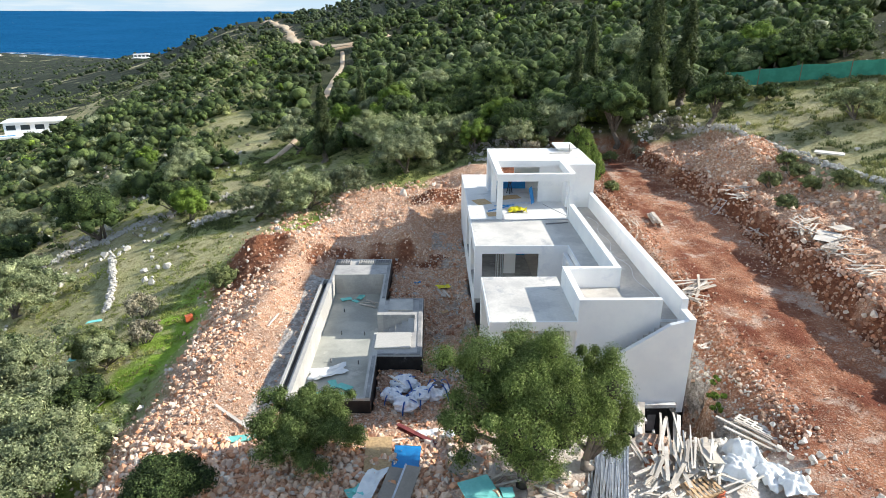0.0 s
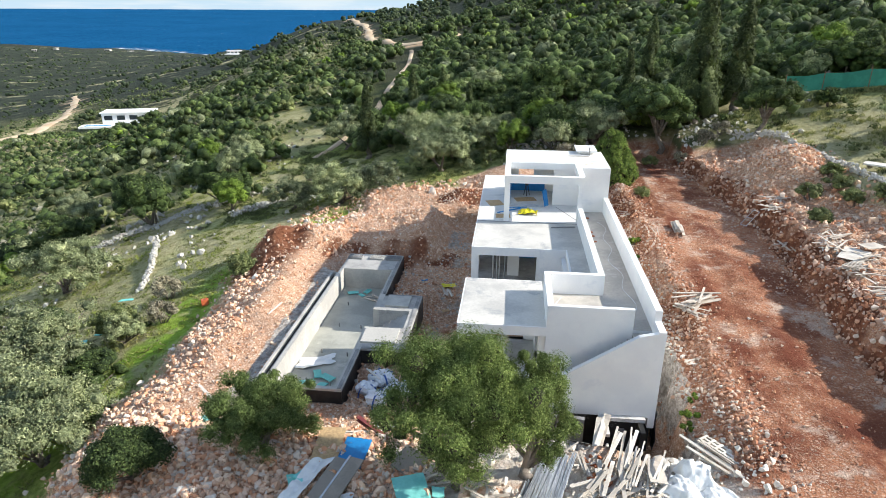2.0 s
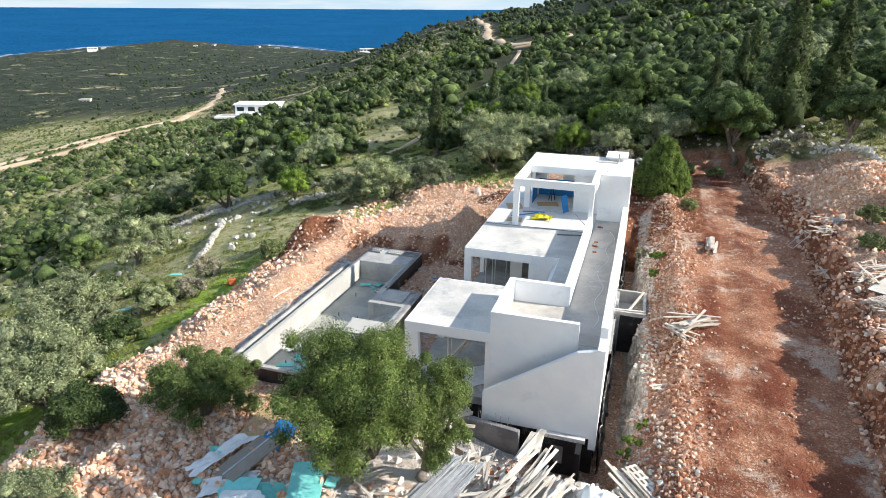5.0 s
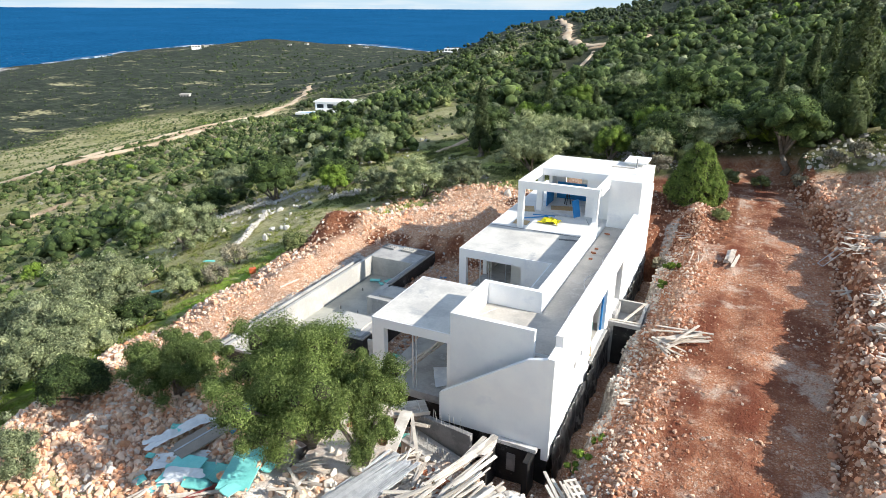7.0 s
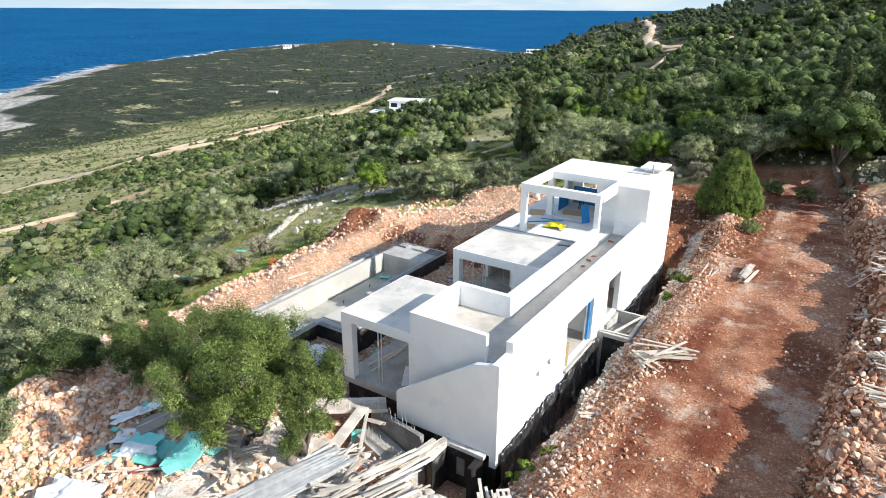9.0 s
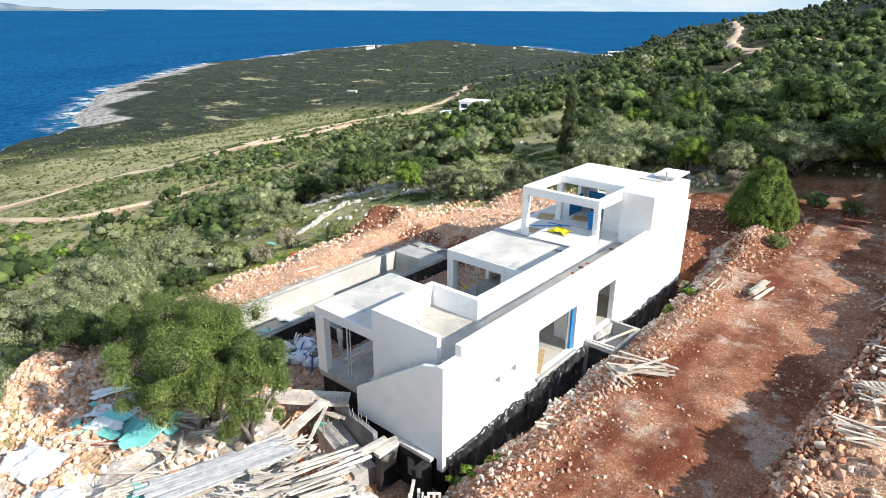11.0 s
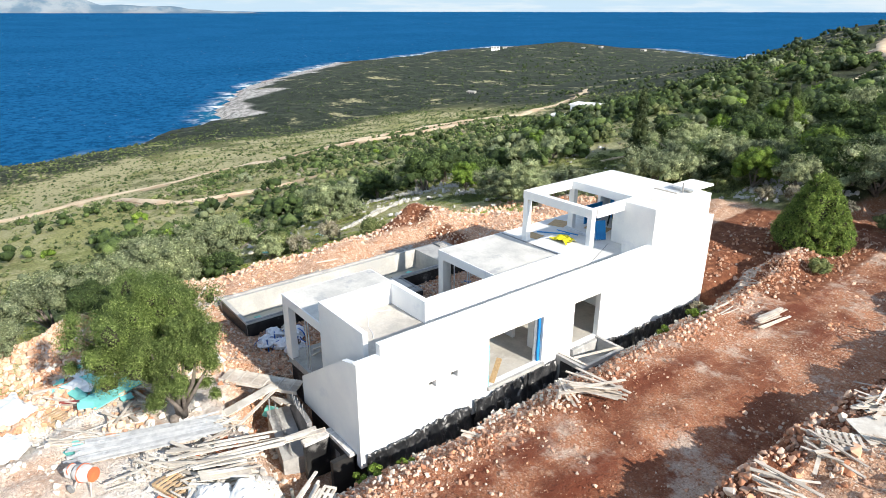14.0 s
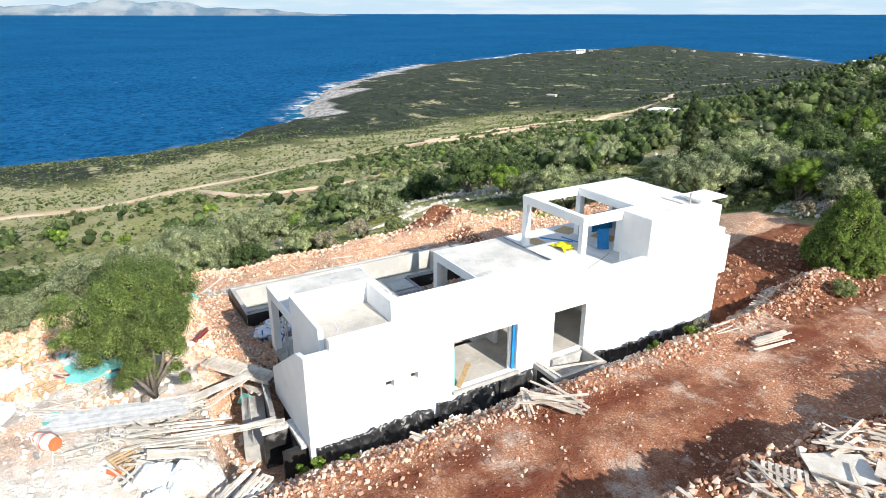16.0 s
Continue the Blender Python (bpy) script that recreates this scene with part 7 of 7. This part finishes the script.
def bulk_bag(label, x, y, turn, s, seed, filled=True):
    ob = thing("bulk_bag", label, "bag", "bags between pool and villa", at=pose(x, y, gz(x, y), 0, 0, turn) @ Matrix.Diagonal((s, s, s, 1)))
    bm = bmesh.new()
    bmesh.ops.create_icosphere(bm, subdivisions=5, radius=0.6)
    tall = 0.62 if filled else 0.42
    for v in bm.verts:
        p, o = v.co.copy(), Vector((seed, 3, 0))
        fold = 0.5 - abs(noise.noise(p * 3.4 + o)) - 0.5 * abs(noise.noise(p * 8 + o))
        k = 0.86 + 0.42 * noise.noise(p * 2.0 + o) + 0.30 * fold
        sag = 1.0 + 0.35 * max(0.0, -p.z)
        v.co = Vector((p.x * k * sag * 1.1, p.y * k * sag, max(-0.3, p.z * (0.8 + 0.5 * noise.noise(p * 4 + o)) * tall / 0.6)))
        if filled and p.z > 0.42:
            v.co.z -= 0.9 * (p.z - 0.42)
    bmesh.ops.translate(bm, vec=(0, 0, 0.3), verts=bm.verts)
    part("sack", bm, BAG, ob, smooth=True)
    if filled:
        part("fill", moved(tube([(0, 0, 0), (0, 0, .05), (0, 0, .09)], [.3, .26, .1], 14), pose(0.0, 0, 0.3 + 0.36)), RUBBLEFILL, ob)
    for a in (25, 120, 205, 300):
        c, s2 = math.cos(radians(a)), math.sin(radians(a))
        bm = bmesh.new()
        rows = [(.80, .02), (.76, .30), (.58, .62), (.32, .76), (.18, .70)]
        pairs = [(bm.verts.new((r0 * c - .04 * s2, r0 * s2 + .04 * c, h * (1.1 if filled else .8))), bm.verts.new((r0 * c + .04 * s2, r0 * s2 - .04 * c, h * (1.1 if filled else .8)))) for r0, h in rows]
        for p, q2 in zip(pairs, pairs[1:]):
            bm.faces.new((p[0], p[1], q2[1], q2[0]))
        bmesh.ops.solidify(bm, geom=bm.faces, thickness=0.012)
        part("strap", bm, STRAP, ob)
    return ob


for i, (x, y, s, fl) in enumerate(((-3.95, 3.0, 0.95, False), (-4.5, 2.1, 0.8, False), (-3.25, 2.05, 0.85, False), (-2.4, 2.35, 0.95, True), (-3.85, 1.35, 0.85, False))):
    bulk_bag("white woven bulk bag with blue straps and rubble" if fl else "slack empty white woven bulk bag", x, y, 35 * i, s, 60 + i, fl)
timber_pile("short plank lying over bags", -4.4, 2.7, -45, 2, 1.0, 0.1, 23, 1, PALEBOARD, z=gz(-4.4, 2.7) + 0.6)
lying("post", "pale wooden post standing in the pit", "post", joined(box(.18, .12, .9, .01), moved(box(.34, .1, .6, .01), pose(0, 0, .75))), PALEBOARD, -2.25, 3.9, 5)
sheet("foam_board", "turquoise board leaning on the villa wall", -0.85, 4.0, 0.7, 1.5, TURQ, 10, z=-1.5, tilt=60, lift=0, torn=9, thick=0.05)
lying("pipe", "white drain pipe lying on rubble", "pipe", tube([(-.5, 0, 0), (.5, 0, 0)], .09, 12), BAG, -1.3, 5.2, 60, lift=0.09)
timber_pile("boards lying on the pit floor", -2.0, 13.2, 80, 5, 1.6, 0.3, 24, 1, TIMBER, fan=20)
lying("yellow_sheet", "crumpled yellow plastic in the pit", "plastic sheet", crumpled(.9, .6, 41, .07), YELLOW, -1.9, 14.2, 20, smooth=True)
sheet("strand_board", "broken pieces of brown board in the pit", -1.9, 12.0, 0.6, 0.4, OSB, 30, torn=12)
sheet("blue_scrap", "small blue scrap in the pit", -3.6, 15.0, 0.5, 0.25, BLUEBOARD, 15, torn=13)

# in and on the pool
for i, (x, y, s, t) in enumerate(((-7.9, 3.3, 0.9, 20), (-7.1, 3.0, 0.8, 70), (-7.5, 4.0, 0.8, 110), (-6.9, 3.7, 0.9, 150), (-8.2, 2.7, 0.7, 10), (-7.3, 2.4, 0.7, 60), (-8.1, 13.7, 0.8, 20), (-7.2, 13.9, 0.7, 70), (-7.5, 13.5, 0.5, 140))):
    sheet("foam_board", "broken turquoise foam board on the pool floor", x, y, s, s * 0.55, TURQ, t, z=-2.16, lift=0.01 + 0.03 * (i % 4), torn=70 + i, thick=0.04)
lying("plastic_sheet", "white plastic sheet on the pool floor", "plastic sheet", crumpled(1.9, 1.0, 42, .05), FOIL, -8.0, 5.2, 20, z=-2.16, lift=0.01, smooth=True)
timber_pile("weathered planks on the pool floor", -7.4, 2.2, 100, 6, 1.6, 0.5, 25, 1, TIMBER, z=-2.16, fan=10)
timber_pile("dark wet planks on the pool floor", -6.5, 12.9, -25, 4, 1.3, 0.3, 26, 1, TIMBER, z=-2.16, fan=15)
for x in (-8.55, -7.05, -5.95):
    rack = thing("hollow_block_row", "row of grey hollow blocks laid on the pool deck", "blocks", "block rows on the pool deck", at=pose(x, 16.55, PZ + 0.012, 0, 0, -3))
    for i in range(6):
        part("block", solid([(-.48 + .16 * i, -.33 + .16 * i, -.3, .3, 0, .13)], [(-.45 + .16 * i, -.36 + .16 * i, -.25, -.03, .02, 1), (-.45 + .16 * i, -.36 + .16 * i, .03, .25, .02, 1)]), CEMENT if x != -7.05 else POOLWALL, rack)

# on the roofs
lying("insulation_board", "blue insulation board leaning inside the pergola", "board", box(0.62, 0.05, 1.1, .004), BLUEBOARD, 4.2, 18.1, 66, z=TOP, tilt=-13, lift=0.02)
lying("yellow_sheet", "crumpled yellow safety netting on the terrace", "netting", crumpled(1.25, 0.85, 43, .10, 26, .06, .2), YELLOW, 2.95, 16.35, 0, z=TOP, lift=0.005, smooth=True)
lying("foam_strip", "long blue foam strip on the terrace", "strip", box(1.9, .12, .04, .004), BLUEBOARD, 1.75, 16.9, 38, z=TOP, lift=0.004)
lying("foam_strip", "thin blue foam strip on the terrace", "strip", box(1.4, .08, .04, .004), BLUEBOARD, 2.2, 17.6, 10, z=TOP, lift=0.004)
sheet("strand_board", "strand board lying flat on the terrace", 0.75, 18.5, 1.0, 1.2, OSB, 20, z=TOP, thick=0.02, lift=0.004)
sheet("strand_board", "strand board lying flat beside a column", 1.35, 15.7, 0.9, 0.8, OSB, 5, z=TOP, thick=0.02, lift=0.004)
sheet("strand_board", "strand board lying flat inside the room", 2.8, 19.6, 1.4, 0.9, OSB, 15, z=TOP, thick=0.02, lift=0.004)
pipes = thing("steel_pipes", "bundle of grey steel tubes on the terrace floor", "pipes", at=pose(3.0, 17.9, TOP + .03, 0, 0, -4))
for i in range(7):
    part("tube", tube([(-1.2 + .1 * (i % 3), .06 * i, .02), (1.2 - .1 * (i % 2), .06 * i + .03, .02)], .025, 7), STEEL, pipes)
for x, y, l, t in ((3.0, 21.95, 2.4, 0), (1.75, 20.4, 1.6, 90)):
    lying("insulation_board", "blue insulation board standing against the wall", "board", box(l, .05, 1.15, .004), BLUEBOARD, x, y, t, z=TOP, lift=0.002)
lying("tool_rack", "dark tripod tool stand inside the room", "stand", joined(tube([(-.2, 0, 0), (0, 0, 1.1)], .03, 6), tube([(.2, .1, 0), (0, 0, 1.1)], .03, 6), tube([(0, -.2, 0), (0, 0, 1.1)], .03, 6), moved(box(.3, .2, .3, .02), pose(0, 0, .8))), TAR, 2.9, 20.6, 0, z=TOP)
lying("steel_bar", "dark steel bar on the roof", "bar", box(1.45, .09, .06, .004), CEMENT, 5.0, 13.8, 11, z=TOP, lift=0.003)
for x, y in ((6.5, 15.8), (6.62, 15.75), (6.55, 13.1), (6.58, 12.4), (6.5, 12.45), (6.6, 11.5)):
    lying("clay_brick", "terracotta brick on the roof walkway", "brick", box(.2, .1, .07, .004), BRICK, x, y, 10, z=TOP, lift=0.003, group="bricks on the walkway")
lying("cable", "pale cable snaking along the roof walkway", "cable", tube([(7.25 + .18 * math.sin(i * .9) + .1 * math.sin(i * .37), 2.6 + .5 * i, TOP + .015) for i in range(26)], .012, 5), BAG, 0, 0, z=0, lift=0)
lying("cable", "pale cable across the front roof terrace", "cable", tube([(5.9 - .2 * i, 2.0 + .09 * i + .05 * math.sin(i), TOP + .015) for i in range(12)] + [(3.9 + .05 * i, 3.1 + .12 * i, TOP + .015) for i in range(8)], .012, 5), BAG, 0, 0, z=0, lift=0)
lying("cable", "dark cable on the upper terrace", "cable", tube([(4.8 + .1 * i, 18.0 - .24 * i, TOP + .012) for i in range(12)], .012, 5), CEMENT, 0, 0, z=0, lift=0)
lying("hose", "pale hose hanging on the parapet", "hose", tube([(3.40, 1.6, 3.2), (3.38, 1.55, 2.95), (3.36, 1.6, 2.92)], .014, 5), BAG, 0, 0, z=0, lift=0)
sheet("plasterboard", "white curved offcut on the floor of the garden room", 2.6, 2.6, 1.4, 1.8, BAG, 30, z=-0.25, thick=0.02, torn=17)
timber_pile("diagonal timber props inside the garden room", 1.3, 2.6, 50, 3, 3.0, 0.4, 27, 1, TIMBER, .12, .05, 6, z=0.2, tilt=-25)
lying("leaning_board", "narrow board leaning in the doorway", "board", box(.25, .03, 1.1, .003), OSB, 7.9, 6.55, 20, z=0.05, tilt=-40)

# timber along the trench, the road and the bank
timber_pile("heap of grey planks beside the light well", 11.7, 8.6, 35, 16, 2.6, 0.5, 28, 4, TIMBER, .12, .03, 16)
timber_pile("planks standing steeply on the rubble edge", 11.1, 7.6, -50, 7, 1.8, 0.4, 29, 3, TIMBER, .10, .03, 14)
timber_pile("neat stack of planks beside the road", 13.3, 19.6, 84, 12, 2.3, 0.28, 30, 3, TIMBER, .14, .04, 1.5)
timber_pile("thin battens on the rubble shoulder", 10.6, 24.0, 20, 6, 2.4, 0.5, 31, 1, TIMBER, .06, .03, 18)
timber_pile("thin battens on the rubble shoulder", 11.4, 19.0, 80, 4, 2.2, 0.4, 32, 1, TIMBER, .05, .03, 14)
timber_pile("loose plank on the white rubble", 10.3, 3.3, 40, 3, 0.9, 0.2, 33, 1, TIMBER, .10, .03, 20)
lying("loose_plank", "plank laid over the light well", "timber", box(2.6, .13, .04, .006), TIMBER, 9.1, 12.1, 75, z=0.08, lift=0.004)
lying("loose_plank", "narrow plank on the rim of the light well", "timber", box(1.7, .13, .04, .006), TIMBER, 8.75, 10.75, 4, z=0.08, lift=0.004)
for i, (x, y, t, n) in enumerate(((19.7, 9.4, 15, 10), (20.0, 12.8, 50, 14), (20.6, 14.2, 30, 12), (21.0, 11.0, -10, 8), (19.0, 16.5, 60, 6), (19.6, 20.5, 20, 12), (20.3, 22.4, 40, 7), (19.5, 6.6, 10, 8))):
    timber_pile("weathered grey planks scattered over the bank", x, y, t, n, 1.9, 0.6, 80 + i, 3, TIMBER, .10, .03, 30)
sheet("grey_board", "weathered pale shuttering panel on the bank", 20.4, 11.5, 1.25, 1.7, PALEBOARD, -38, lift=0.22, tilt=4)
pallet("grey slatted pallet on the bank", 19.75, 9.9, 35, material=TIMBER, lift=0.15)
sheet("grey_board", "pale flat panel lying on the upper bank", 21.6, 12.2, 1.2, 0.8, PALEBOARD, 20, lift=0.3)
sheet("pale_slab", "pale flat slab lying in the dry grass", 27.6, 24.0, 2.0, 1.0, PALEBOARD, -35, lift=0.4, thick=0.1)
frame_ob = thing("metal_frame", "small steel trestle lying on the cut bank", "trestle", at=pose(18.2, 21.0, gz(18.2, 21.0) + 0.1, 0, -40, 30))
for a, b in (((0, 0, 0), (1.4, 0, 0)), ((0, .5, 0), (1.4, .5, 0)), ((0, 0, 0), (0, .5, 0)), ((.7, 0, 0), (.7, .5, 0)), ((1.4, 0, 0), (1.4, .5, 0))):
    part("bar", tube([a, b], .02, 6), STEEL, frame_ob)
# on the western platform and slope
lying("loose_plank", "long pale plank lying on the spoil platform", "timber", box(2.5, .14, .04, .006), PALEBOARD, -11.2, 0.2, -41, lift=0.06)
lying("loose_plank", "narrow pale plank lying on rubble", "timber", box(2.2, .10, .04, .006), PALEBOARD, -11.5, 9.4, 82, lift=0.08)
sheet("foam_board", "turquoise foam board on the edge of the platform", -10.6, -1.1, 1.5, 0.4, TURQ, 10, lift=0.08, torn=20, thick=0.05)
sheet("foam_board", "turquoise foam board in the grass", -25.3, 10.1, 1.0, 0.5, TURQ, 50, lift=0.3, torn=21)
sheet("foam_board", "small turquoise scrap in the grass", -24.2, 10.6, 0.5, 0.4, TURQ, 10, lift=0.3, torn=22)
sheet("foam_board", "turquoise scrap beside the stone wall", -25.4, 15.6, 1.0, 0.4, TURQ, 20, lift=0.3, torn=23)
lying("canister", "orange plastic canister in the grass", "canister", joined(box(.45, .3, .4, .06), moved(box(.1, .1, .08, .01), pose(.1, 0, .4))), ORANGE, -17.6, 12.3, 30)

# ---- fence and far buildings ----
fence = thing("net_fence", "green shade net fence on the hillside", "fence")
fpts = [(30.5, 49.8), (33.4, 47.8), (36.6, 45.4), (40.3, 42.9), (45.0, 40.4), (51.0, 37.8)]
for (ax, ay), (bx, by) in zip(fpts, fpts[1:]):
    za, zb = gz(ax, ay), gz(bx, by)
    bm = bmesh.new()
    cols = []
    for i in range(13):
        u = i / 12
        sag = 0.12 * math.sin(math.pi * u)
        off = 0.08 * math.sin(u * 9)
        x, y, z = ax + (bx - ax) * u, ay + (by - ay) * u + off, za + (zb - za) * u
        cols.append((bm.verts.new((x, y, z + 0.05)), bm.verts.new((x, y, z + 1.75 - sag)), bm.verts.new((x + .004, y + .02, z + 1.75 - sag)), bm.verts.new((x + .004, y + .02, z + 0.05))))
    for c, d in zip(cols, cols[1:]):
        for i in range(4):
            bm.faces.new((c[i], c[(i + 1) % 4], d[(i + 1) % 4], d[i]))
    part("net", bm, NETTING, fence)
for x, y in fpts:
    part("post", tube([(x, y, gz(x, y) - .3), (x, y, gz(x, y) + 1.95)], .04, 7), RUST, fence)


def far_villa(label, x, y, turn, w, d, h, z=None, windows=3, terrace=True, name="far_house", paint=None):
    paint = paint or VILLAWHITE
    b = (gz(x, y) if z is None else z) - 0.5
    ob = thing(name, label, "house", at=pose(x, y, b, 0, 0, turn))
    part("wall", solid([(-w / 2, w / 2, -d / 2, d / 2, 0, h)]), paint, ob)
    part("roof", solid([(-w / 2 - .5, w / 2 + .5, -d / 2 - .8, d / 2 + .3, h, h + .4)]), paint, ob)
    for i in range(windows):
        a = -w / 2 + w * (i + .5) / windows
        part("window", solid([(a - w / windows * .32, a + w / windows * .32, -d / 2 - .03, -d / 2 + .02, max(0.9, h - 2.5), h - .8)]), DARKGLASS, ob)
    if terrace:
        part("terrace", solid([(-w / 2 - 7, w / 2 - 1, -d / 2 - 6, -d / 2 - .1, 0, .7)]), VILLAWHITE, ob)
        part("pool", solid([(-w / 2 - 5.5, -w / 2 + 4, -d / 2 - 4.6, -d / 2 - 1.8, .7, .72)]), POOLBLUE, ob)
    return ob


far_villa("white flat-roofed villa with terrace and blue pool", -147, 208, 18, 18, 9, 4.6, z=gz(-147, 208) + 0.8, windows=4)
far_villa("small pale house in the scrub", -450, 400, 30, 8, 6, 3, terrace=False, paint=COTTAGE)
far_villa("white house with blue pool on the far ridge", -318, 690, 20, 16, 8, 4.0, windows=4)
far_villa("large white house on the headland", -884, 832, 40, 15, 11, 7.0, terrace=False, windows=3)
for i, (x, y, w) in enumerate(((-775, 1146, 10), (-820, 1010, 7), (-760, 1195, 9), (-840, 1090, 7), (-930, 900, 6))):
    far_villa("small white house on the headland", x, y, 30 * i, w, 7, 3.2, terrace=False, windows=2, paint=COTTAGE)
